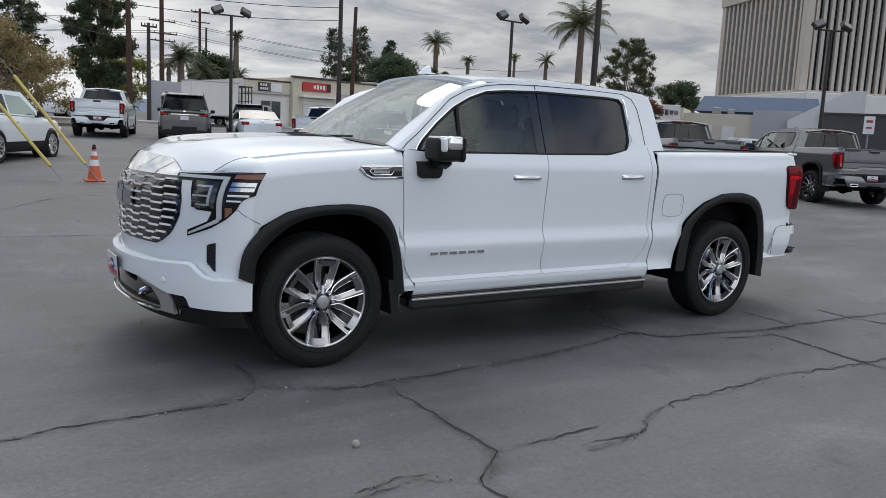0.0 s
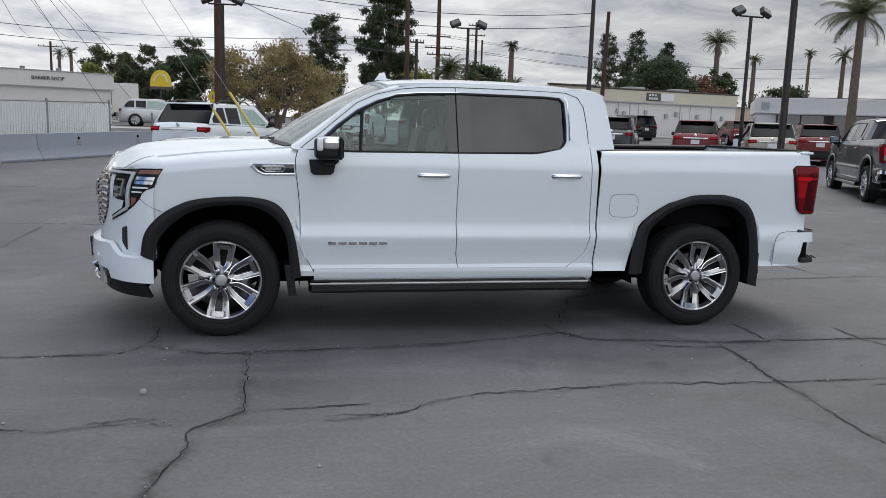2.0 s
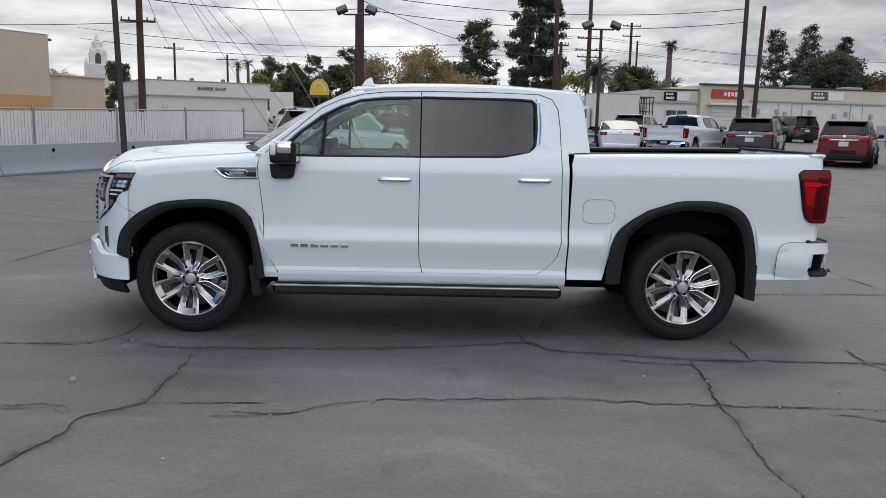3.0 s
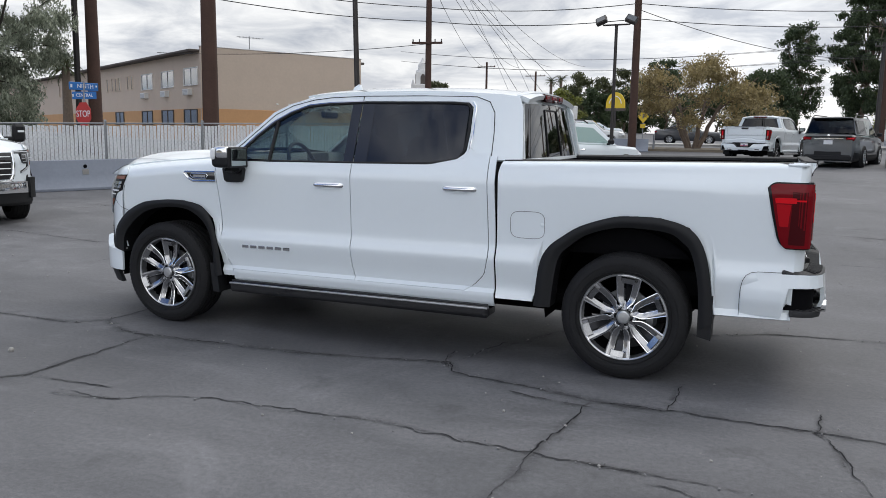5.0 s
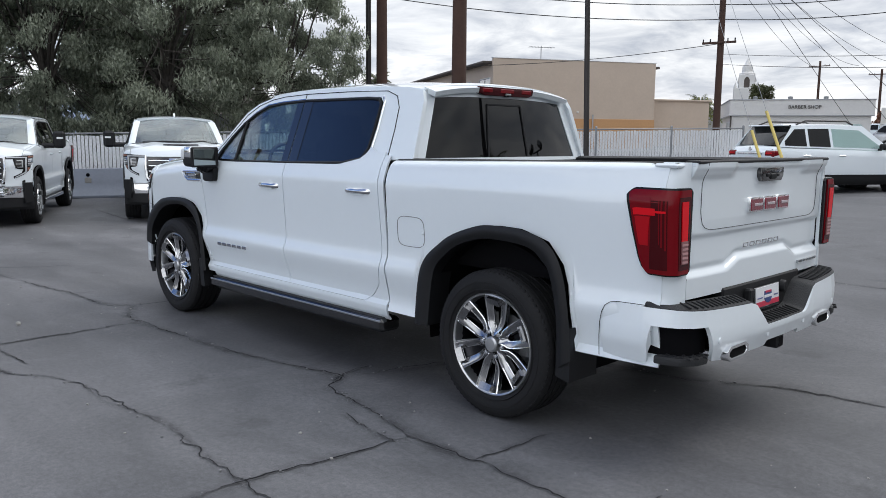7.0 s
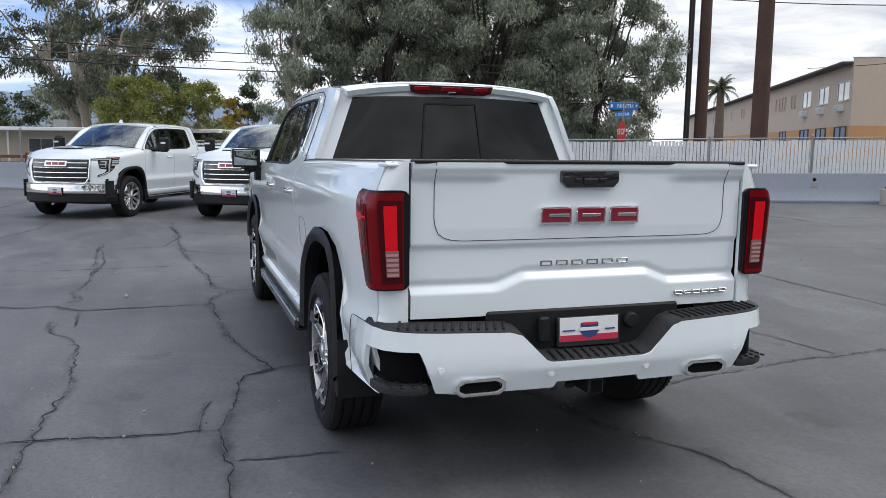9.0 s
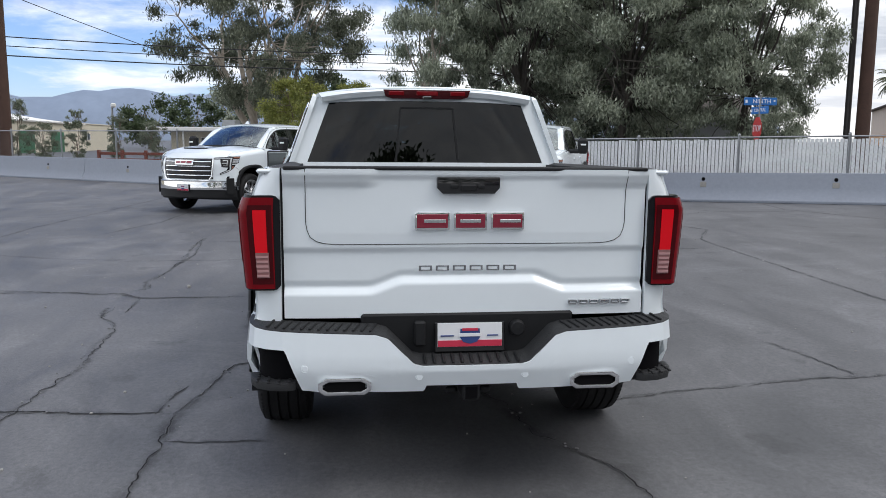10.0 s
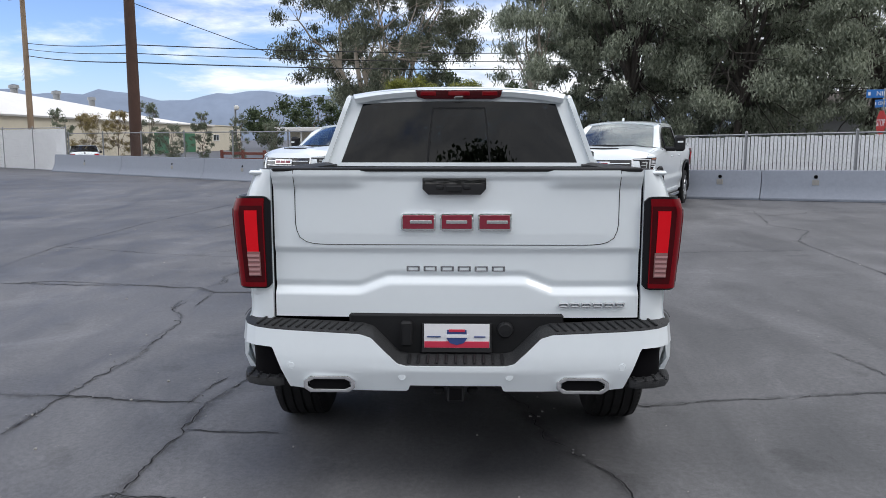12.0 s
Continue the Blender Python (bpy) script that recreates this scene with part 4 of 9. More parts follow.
    part("slider_frame", Geo().sheet(lambda u, v: back(0.385 + 0.23 * u, 0.76 + 0.02 * v, 0.002), 6, 2, 0.01), BLACK, root)
    spoiler = Geo().sheet(lambda u, v: (2.90 + 0.085 * v, (0.70 - 0.02 * v) * (2 * u - 1), 1.918 - 0.05 * abs(2 * u - 1) ** 2.6 - 0.022 * v - 0.01 * v * v), 18, 4, 0.035, flip=True)
    part("roof_spoiler", spoiler, paint, root)
    lamp = part("third_brake_lamp", Geo().prism([(-0.285, 1.892), (0.285, 1.892), (0.27, 1.848), (0.225, 1.835), (-0.225, 1.835), (-0.27, 1.848)], "yz", 2.93, 2.985), LENS_DARK, root, "smoked red brake lamp with a small camera", bevel=0.006)
    for y, w in ((0.0, 0.14), (0.2, 0.10), (-0.2, 0.10)):
        part("lamp_window", Geo().box(2.984, y, 1.868, 0.01, w, 0.028, 0.004), LENS_DEEP, lamp)
    part("rear_camera", Geo().box(2.985, 0, 1.842, 0.03, 0.06, 0.022, 0.006), GLOSS_BLACK, lamp)
    fin = Geo().prism([(1.20, 1.925), (1.235, 1.972), (1.275, 1.995), (1.288, 1.99), (1.30, 1.945), (1.35, 1.935)], "xz", -0.02, 0.02)
    part("roof_antenna", fin, paint, root, bevel=0.008)
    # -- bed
    # bed floor and walls take the near-black that stands in for shade
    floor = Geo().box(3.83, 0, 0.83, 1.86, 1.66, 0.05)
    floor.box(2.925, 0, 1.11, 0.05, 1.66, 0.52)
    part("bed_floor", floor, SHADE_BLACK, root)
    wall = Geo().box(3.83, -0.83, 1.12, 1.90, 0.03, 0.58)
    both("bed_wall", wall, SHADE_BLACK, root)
    cap = Geo().sheet(lambda u, v: (2.885 + 1.885 * u, -0.918 + 0.040 * u + 0.115 * v, 1.412 + 0.026 * u + 0.012 * math.sin(math.pi * min(1, v * 1.25))), 24, 6, 0.02)
    both("bed_rail_cap", cap, BLACK, root, "black plastic rail cap along the bed")
    part("bed_front_cap", Geo().box(2.93, 0, 1.405, 0.07, 1.72, 0.035, 0.01), BLACK, root)
    # -- tail
    gate = Geo()
    notch_z = lambda y: curve([(-0.80, 0.925), (-0.42, 0.925), (-0.345, 0.955), (-0.30, 0.972), (0.30, 0.972), (0.345, 0.955), (0.42, 0.925), (0.80, 0.925)], y)

    def gate_x(y, z):
        x = 4.815
        n = notch_z(y)
        step = lambda a, h: max(0.0, min(1.0, a / h))
        x -= 0.014 * step(1.108 - z, 0.024)  # undercut below the inner gate
        x -= 0.010 * step(n + 0.036 - z, 0.024)  # undercut above the ledge
        x += 0.030 * step(n + 0.010 - z, 0.032)  # ledge that stands out
        x += 0.004 * step(0.72 - abs(y), 0.05) * step(z - 1.12, 0.05)
        dip = min(1, max(0, (0.46 - abs(y)) / 0.08)) if z > 1.0 else 0
        x += 0.020 * (1 - dip) * min(1, max(0, (z - 1.365) / 0.03)) + 0.012 * min(1, max(0, (z - 1.40) / 0.02))
        x -= 0.02 * (abs(y) / 0.80) ** 4
        return x
    gate.sheet(lambda u, v: (gate_x(-0.795 + 1.59 * u, 0.802 + 0.643 * v), -0.795 + 1.59 * u, 0.802 + 0.643 * v), 90, 84, 0.05)
    tailgate = part("tailgate", gate, paint, root, "closed tailgate with pressed panels", smooth=60)
    cx = lambda y, z: gate_x(y, z) + 0.001
    line = [(-0.70, 1.444), (-0.70, 1.20), (-0.685, 1.155), (-0.645, 1.128), (-0.58, 1.122), (0.58, 1.122), (0.645, 1.128), (0.685, 1.155), (0.70, 1.20), (0.70, 1.444)]
    fine = [along([(0, y, z) for y, z in line], k / 60) for k in range(61)]
    part("inner_gate_seam", Geo().tube([(cx(p.y, p.z), p.y, p.z) for p in fine], 0.0016, 5), BLACK, tailgate)
    part("gate_top_cap", Geo().box(4.80, 0, 1.447, 0.075, 1.58, 0.016, 0.005), BLACK, tailgate)
    handle = Geo().prism([(-0.145, 1.413), (0.128, 1.413), (0.128, 1.365), (0.105, 1.340), (-0.12, 1.340), (-0.145, 1.365)], "yz", 4.80, 4.845)
    h = part("tailgate_handle", handle, GLOSS_BLACK, tailgate, "gloss black handle with a camera", bevel=0.006)
    part("release_button", Geo().box(4.847, -0.07, 1.372, 0.01, 0.035, 0.018, 0.004).box(4.847, 0.045, 1.372, 0.01, 0.03, 0.018, 0.004).box(4.847, -0.01, 1.366, 0.012, 0.07, 0.03, 0.006), BLACK, h)
    if style == "denali":
        for i, (y0, y1) in enumerate(((-0.238, -0.088), (-0.070, 0.075), (0.092, 0.238))):
            blk = part("badge_block", Geo().prism([(y0, 1.19), (y0 + 0.012, 1.185), (y1, 1.185), (y1, 1.262), (y0 + 0.012, 1.262), (y0, 1.255)], "yz", 4.805, 4.836), CHROME, tailgate, "chrome-edged badge block", bevel=0.004)
            part("badge_face", Geo().box(4.837, (y0 + y1) / 2, 1.2235, 0.006, y1 - y0 - 0.016, 0.060, 0.002), BADGE_RED, blk, "red enamel badge face")
            part("badge_slot", Geo().box(4.8405, (y0 + y1) / 2 + (0.012 if i != 1 else 0), 1.2235, 0.004, y1 - y0 - 0.055, 0.013, 0.001), CHROME, blk)
        for i in range(6):
            part("lettering_bar", hollow_bar(4.796, -0.188 + 0.0745 * i, 1.014, 0.058, 0.024, 0.0055), DARK_CHROME, tailgate, "small dark chrome bar")
        for i in range(6):
            part("lettering_bar", hollow_bar(4.828 - 0.02 * ((0.468 + 0.049 * i) / 0.8) ** 4, 0.468 + 0.049 * i, 0.861, 0.040, 0.017, 0.004), DARK_CHROME, tailgate, "small dark chrome bar")
    post = Geo()

    def corner_post(z0, z1):
        def fn(u, v):
            z = z0 + (z1 - z0) * v
            a = u * math.pi / 2
            w = side_y(4.70, z)
            return 4.70 + 0.105 * math.sin(a) if u < 1 else 4.805, -(w - (w - 0.806) * (1 - math.cos(a))), z
        return fn
    post.sheet(corner_post(1.325, 1.447), 10, 8, 0.02)
    post.sheet(corner_post(0.775, 0.945), 10, 8, 0.02)
    post.sheet(corner_post(0.945, 1.325), 10, 8, 0.02)
    both("bed_corner", post, paint, root)
    both("bed_corner_top", Geo().box(4.730, -0.858, 1.432, 0.125, 0.090, 0.020, 0.008), paint, root)
    # tail lamp: wraps the corner, tapering downwards
    def tail(u, v, push=0.0, u0=0.0, u1=1.0, v0=0.0, v1=1.0):
        uu, vv = u0 + (u1 - u0) * u, v0 + (v1 - v0) * v
        # the outline is rounded off at both ends
        pinch = 0.09 * max(0, 1 - uu / 0.18) ** 2 + 0.05 * max(0, (uu - 0.93) / 0.07) ** 2
        z = 0.928 + 0.404 * (pinch + (1 - 2 * pinch) * vv)
        x_start = curve([(0.928, 4.665), (1.0, 4.632), (1.127, 4.600), (1.332, 4.556)], z)
        w = side_y(4.65, z) + 0.016 + push
        run = 4.755 - x_start
        if uu < 0.55:
            return x_start + run * uu / 0.55, -w + 0.004 - 0.01 * math.sin(math.pi * uu / 0.55 / 2), z
        a = (uu - 0.55) / 0.45
        ang = min(1, a * 2.2) * math.pi / 2
        if a * 2.2 <= 1:
            return 4.755 + (0.065 + push) * math.sin(ang), -w + 0.014 - 0.014 + 0.05 * (1 - math.cos(ang)) - 0.006, z
        k = (a * 2.2 - 1) / 1.2
        return 4.820 + push, -(w - 0.044) + (w - 0.044 - 0.806) * k, z
    body = Geo().sheet(lambda u, v: tail(u, v), 26, 14, 0.03)
    red = Geo().sheet(lambda u, v: tail(u, v, 0.006, 0.055, 0.945, 0.020, 0.978), 40, 14, 0.01)
    glow = Geo().sheet(lambda u, v: tail(u, v, 0.0075, 0.735, 0.935, 0.07, 0.90), 12, 10, 0.006)
    dark = Geo().sheet(lambda u, v: tail(u, v, 0.0072, 0.40 - 0.14 * (1 - v) ** 2, 0.615, 0.07, 0.86), 14, 10, 0.005)
    upper = Geo().sheet(lambda u, v: tail(u, v, 0.0075, 0.105, 0.40, 0.79, 0.895), 10, 4, 0.006)
    hook = Geo().sheet(lambda u, v: tail(u, v, 0.010, 0.100, 0.47, 0.690, 0.770), 12, 4, 0.008).sheet(lambda u, v: tail(u, v, 0.009, 0.47, 0.60, 0.72, 0.745), 6, 2, 0.006)
    panel = Geo().sheet(lambda u, v: tail(u, v, 0.008, 0.110, 0.30 + 0.08 * v, 0.34, 0.675), 8, 8, 0.006)
    fins = [Geo().sheet(lambda u, v: tail(u, v, 0.0085, 0.52 + 0.035 * k, 0.535 + 0.035 * k, 0.36 - 0.03 * k, 0.86), 2, 8, 0.006) for k in range(3)]
    bar = Geo().sheet(lambda u, v: tail(u, v, 0.012, 0.795, 0.895, 0.40, 0.85), 6, 8, 0.008)
    clear = Geo().sheet(lambda u, v: tail(u, v, 0.0125, 0.795, 0.905, 0.14, 0.405), 6, 6, 0.008)
    for flip in (False, True):
        f = (lambda g: g.mirror()) if flip else (lambda g: g)
        t = part("tail_lamp", f(body), LAMP_DARK, root, "smoked tail lamp that wraps the corner")
        part("red_lens", f(red), LENS_DEEP, t, "deep red lens")
        part("smoked_panel", f(dark), LENS_MID, t, "smoked dark red middle")
        part("inner_lens", f(glow), LENS_MID, t, "clear red inner lens")
        part("lens_panel", f(upper), LENS_DEEP, t)
        part("lens_panel", f(panel), LENS_WARM, t)
        part("lens_hook", f(hook), LENS_BRIGHT, t, "bright red hook-shaped light")
        for g_ in fins:
            part("lens_fin", f(g_), LENS_DEEP, t)
        part("light_bar", f(bar), LENS_BRIGHT, t, "bright red light bar")
        part("reversing_lens", f(clear), LENS_SMOKE, t, "clear reversing lens")
        for k in range(5):
            part("lens_rib", f(Geo().sheet(lambda u, v: tail(u, v, 0.015, 0.800 + 0.005 * (k % 2), 0.900, 0.150 + 0.050 * k, 0.174 + 0.050 * k), 3, 1, 0.004)), LENS_PINK, t)
    # -- rear bumper
    bmat = bumper or paint
    bum = part("rear_bumper", Geo(), bmat, root, "wide painted bumper with a sunken middle step")
    top_z = lambda y: curve([(0.0, 0.622), (0.215, 0.622), (0.25, 0.632), (0.36, 0.742), (0.41, 0.757), (0.90, 0.772), (0.95, 0.775)], abs(y))
    low_z = lambda y: curve([(0.0, 0.532), (0.195, 0.532), (0.205, 0.505), (0.64, 0.505), (0.69, 0.512), (0.80, 0.52), (1.0, 0.50)], abs(y))
    rim_line = [(4.452, 0.968), (4.56, 0.974), (4.68, 0.972), (4.77, 0.958), (4.845, 0.925), (4.895, 0.87), (4.925, 0.80), (4.942, 0.70), (4.955, 0.55), (4.968, 0.35), (4.975, 0.0)]
    fine_rim = [along([(x, y, 0) for x, y in rim_line], k / 160) for k in range(161)]

    def rim_at(u, z, push=0.0):
        """The bumper's outline in plan, drawn in a little above and below its fullest height."""
        k = u * 160
        i0 = min(159, int(k))
        p = fine_rim[i0].lerp(fine_rim[i0 + 1], k - i0)
        a = max(0.0, min(1.0, (p.x - 4.72) / 0.20))
        n = Vector((a, 1 - a, 0)).normalized()
        inset = 0.035 * max(0, min(1, (0.60 - z) / 0.10)) + 0.012 * max(0, (z - 0.66) / 0.1) - push
        return p.x - n.x * inset, max(0.0, p.y - n.y * inset), p, n

    def bump_x(y, z):
        return curve([(-b, a) for a, b in rim_line], -abs(y)) - 0.035 * max(0, min(1, (0.60 - z) / 0.10)) - 0.012 * max(0, (z - 0.66) / 0.1)

    def shell_at(u, v):
        p = rim_at(u, 0.62)[2]
        low = low_z(p.y)
        if p.y > 0.72 and p.x > 4.69:
            low += (0.692 - low) * min(1, (p.y - 0.72) / 0.07, (p.x - 4.69) / 0.03)
        z = low + (top_z(p.y) - low) * v
        x, y = rim_at(u, z)[:2]
        return x, y, z
    half = Geo().sheet(shell_at, 160, 12, 0.022, flip=True)
    bum.data = mesh_data("rear_bumper", Geo().join(half).join(half.mirror()), bmat, 40)

    def pad_at(u, v):
        x, y, p, n = rim_at(0.17 + 0.83 * u, 0.775, 0.001)
        w = 0.125 * min(1.0, u * 6 + 0.15)
        return x - n.x * w * v, max(0.0, y - n.y * w * v), top_z(p.y) + 0.003 + 0.020 * math.sin(math.pi / 2 * v)
    pad = Geo().sheet(pad_at, 90, 5, 0.02, flip=True)
    part("step_pad", Geo().join(pad).join(pad.mirror()), TREAD, bum, "dark ribbed step pads along the bumper top", smooth=40)
    rib = mesh_data("step_rib", Geo().box(0, 0, 0, 0.085, 0.012, 0.008, 0.003), BLACK)
    stud = mesh_data("stud", Geo().box(0, 0, 0, 0.022, 0.014, 0.008, 0.003), BLACK)
    for k in range(11):
        shared("step_rib", rib, bum, pose(4.912, -0.20 + 0.04 * k, top_z(0) + 0.019, 0, 12, 0))
    for s in (-1, 1):
        g = (lambda q: q) if s > 0 else (lambda q: q.mirror())
        for k in range(13):
            y = 0.42 + 0.036 * k
            shared("step_rib", rib, bum, pose(bump_x(y, 0.77) - 0.058, s * y, top_z(y) + 0.019, 0, 9, s * 20))
        gap = Geo().tube([(4.447, 0.966, 0.50), (4.446, 0.972, 0.60), (4.449, 0.974, 0.67), (4.458, 0.974, 0.72), (4.476, 0.974, 0.755), (4.505, 0.975, 0.774), (4.545, 0.976, 0.782), (4.62, 0.972, 0.784), (4.70, 0.962, 0.784)], 0.0018, 6)
        part("bumper_gap", g(gap), BLACK, bum)
        step = Geo().prism([(4.735, 0.745), (4.905, 0.745), (4.918, 0.78), (4.908, 0.85), (4.870, 0.91), (4.81, 0.940), (4.735, 0.952)], "xy", 0.512, 0.552)
        st = part("corner_step", g(step), TREAD, root, "black studded corner step", bevel=0.01)
        for i in range(5):
            for j in range(4):
                if i + j < 7:
                    shared("stud", stud, st, pose(4.765 + 0.036 * i + (j % 2) * 0.018, s * (0.77 + 0.045 * j), 0.554))
        # solid near-black block imitates the shaded hollow over the corner step
        part("step_shade_fill", g(Geo().prism([(4.68, 0.70), (4.865, 0.70), (4.872, 0.78), (4.862, 0.83), (4.825, 0.88), (4.77, 0.905), (4.68, 0.92)], "xy", 0.548, 0.715)), SHADE_BLACK, bum)
    part("bumper_recess", Geo().box(4.80, 0, 0.72, 0.06, 0.94, 0.20, 0.01).box(4.775, 0, 0.815, 0.05, 1.40, 0.035, 0.01), BLACK, bum)
    part("tow_socket", Geo().lathe([(0.0, 0.03), (0.028, 0.028), (0.034, 0.02), (0.036, 0.0)], 20, pose(4.835, 0.215, 0.752, 0, 90, 0)), BLACK, bum)
    part("trailer_plug", Geo().box(4.845, -0.215, 0.735, 0.04, 0.05, 0.11, 0.008), BLACK, bum)
    for y in (-0.705, -0.228, 0.228, 0.705):
        z = 0.617 if abs(y) > 0.5 else 0.578
        part("parking_sensor", Geo().lathe([(0.0, 0.004), (0.012, 0.004), (0.0135, 0.002), (0.017, 0.003), (0.018, 0.0)], 16, pose(bump_x(y, z) - 0.002, y, z, 0, 90, 0)), bmat, bum)
    for s in (-1, 1):
        y = s * 0.540
        out = [(y + s2 * a * 1.06, 0.539 + (z - 0.539) * 1.12) for s2, a, z in ((-1, 0.075, 0.572), (1, 0.075, 0.572), (1, 0.105, 0.552), (1, 0.105, 0.524), (1, 0.078, 0.506), (-1, 0.078, 0.506), (-1, 0.105, 0.524), (-1, 0.105, 0.552))]
        inn = [(y + (a - y) * 0.82, 0.539 + (z - 0.539) * 0.56) for a, z in out]
        g = Geo()
        n = len(out)
        vs = [(4.80, a, z) for a, z in out] + [(4.958, a, z) for a, z in out] + [(4.958, a, z) for a, z in inn] + [(4.80, a, z) for a, z in inn]
        fs = []
        for k in range(3):
            fs += [(k * n + i, k * n + (i + 1) % n, (k + 1) * n + (i + 1) % n, (k + 1) * n + i) for i in range(n)]
        g.add(vs, [f[::-1] for f in fs])
        e = part("exhaust_tip", g, CHROME, root, "wide chrome exhaust tip", bevel=0.004)
        # near-black block in place of the pipe's shaded inside
        part("exhaust_bore", Geo().box(4.875, y, 0.539, 0.15, 0.172, 0.042), SHADE_BLACK, e)
    hitch = Geo().box(4.86, 0, 0.492, 0.16, 0.075, 0.075, 0.01)
    hitch.box(4.84, 0.075, 0.478, 0.02, 0.05, 0.03, 0.008).box(4.84, -0.075, 0.478, 0.02, 0.05, 0.03, 0.008).box(4.70, 0, 0.50, 0.10, 1.1, 0.08, 0.02)
    hh = part("tow_hitch", hitch, BLACK, root)
    # near-black block in place of the shaded hitch opening
    part("hitch_bore", Geo().box(4.936, 0, 0.492, 0.012, 0.052, 0.052), SHADE_BLACK, hh)
    plate(root, pose(4.845, 0.004, 0.716, 0, -4, 0) @ Matrix.Diagonal((1, 1, 0.82, 1)), "dealer plate with red foot in a black frame")
    # -- fuel door, handles, side step, flares, mirrors
    fy = lambda x, z: side_y(x, z)
    ring = []
    for k in range(33):
        a = 2 * math.pi * k / 32
        cx2, cz2 = math.copysign(abs(math.cos(a)) ** 0.5, math.cos(a)), math.copysign(abs(math.sin(a)) ** 0.5, math.sin(a))
        x, z = 3.078 + 0.120 * cx2, 0.986 + 0.092 * cz2
        ring.append((x, -fy(x, z) - 0.0005, z))
    part("fuel_door", Geo().tube(ring, 0.0020, 5, caps=False), SEAM, root, "rounded fuel door outline")
    part("fuel_latch", Geo().lathe([(0, 0.006), (0.012, 0.005), (0.016, 0.0)], 14, pose(3.183, -fy(3.18, 0.99), 0.992, 90, 0, 0)), paint, root)
    for x in (1.54, 2.585):
        def grip(u, v, x=x):
            return x - 0.13 + 0.26 * u, -0.988 - 0.034 * math.sin(math.pi * min(1, max(0, u))) ** 0.35 + 0.012 * abs(2 * v - 1) ** 2, 1.180 + 0.034 * v + (0.012 if x > 2 else 0)
        hd_ = both("door_handle", Geo().sheet(grip, 16, 6, 0.012), CHROME if style == "denali" else paint, root, "chrome door handle" if style == "denali" else "")
        cup = Geo().sheet(lambda u, v, x=x: (x - 0.055 + 0.11 * u, -side_y(x, 1.22) - 0.002, 1.168 + 0.078 * v * (1 - 0.4 * abs(2 * u - 1) ** 2) + (0.012 if x > 2 else 0)), 10, 5, 0.004)
        both("handle_cup", cup, paint, root)
    if style == "denali":
        for i in range(6):
            x = 0.79 + 0.0755 * i
            both("lettering_bar", Geo().box(x, -side_y(x, 0.688) - 0.003, 0.688, 0.058, 0.010, 0.024, 0.003), DARK_CHROME, root, "small dark chrome bar")
        vent = [(0.236, 1.250), (0.512, 1.258), (0.516, 1.199), (0.302, 1.196), (0.262, 1.216)]
        both("fender_vent", Geo().prism(vent, "xz", -0.996, -0.97), GLOSS_BLACK, root, "black fender vent with a chrome surround", bevel=0.004)
        rim_ = [(0.518, 1.262), (0.225, 1.256), (0.214, 1.246), (0.255, 1.208), (0.302, 1.186), (0.522, 1.190)]
        both("vent_trim", Geo().tube([(x, -0.995, z) for x, z in rim_], 0.0085, 6), CHROME, root)
        loop = [(0.292, 1.243), (0.440, 1.246), (0.452, 1.232), (0.435, 1.209), (0.315, 1.207), (0.285, 1.226), (0.292, 1.243)]
        both("vent_badge", Geo().tube([(x, -1.0, z) for x, z in loop], 0.0045, 6).box(0.368, -0.998, 1.226, 0.115, 0.008, 0.020, 0.003), CHROME, root, "chrome vent badge")
    # side step
    run = Geo().box(1.72, -0.905, 0.356, 2.20, 0.17, 0.090, 0.022)
    st = both("side_step", run, GLOSS_BLACK, root, "black power side step with a bright edge")
    both("step_edge", Geo().box(1.72, -0.988, 0.384, 2.18, 0.010, 0.013, 0.003), SATIN, root, "brushed metal step edge")
    both("step_tread", Geo().box(1.72, -0.92, 0.402, 2.16, 0.11, 0.008, 0.003), TREAD, root)
    both("step_bracket", Geo().box(1.0, -0.78, 0.40, 0.06, 0.22, 0.07, 0.01).box(2.45, -0.78, 0.40, 0.06, 0.22, 0.07, 0.01), SHADE_BLACK, root)
    both("wheel_arch", arch(rounded(FRONT_OUT), rounded(FRONT_IN), 1.012, 0.16), flares, root, "dark wheel-arch moulding")
    both("wheel_arch", arch(rounded(REAR_OUT), rounded(REAR_IN), 1.016, 0.16), flares, root, "dark wheel-arch moulding")
    both("mud_flap", Geo().sheet(lambda u, v: (0.445 + 0.06 * u + 0.03 * (1 - v), -0.995, 0.30 + 0.23 * v), 5, 6, 0.22), BLACK, root)
    both("mud_flap", Geo().sheet(lambda u, v: (4.21 + 0.085 * u, -1.0, 0.345 + 0.28 * v - 0.02 * u), 5, 6, 0.24), BLACK, root)
    # wheel wells and underside, their deep shade put into the near-black colour
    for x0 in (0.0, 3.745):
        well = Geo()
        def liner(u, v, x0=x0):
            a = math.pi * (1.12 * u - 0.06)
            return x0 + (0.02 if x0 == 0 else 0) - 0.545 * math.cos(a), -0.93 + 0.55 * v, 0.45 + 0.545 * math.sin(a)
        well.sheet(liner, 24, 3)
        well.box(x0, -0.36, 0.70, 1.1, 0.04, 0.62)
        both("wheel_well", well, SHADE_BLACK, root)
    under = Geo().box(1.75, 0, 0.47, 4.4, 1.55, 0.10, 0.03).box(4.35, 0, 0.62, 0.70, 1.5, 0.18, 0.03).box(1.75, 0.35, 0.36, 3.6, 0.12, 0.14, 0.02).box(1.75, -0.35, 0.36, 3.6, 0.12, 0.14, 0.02)
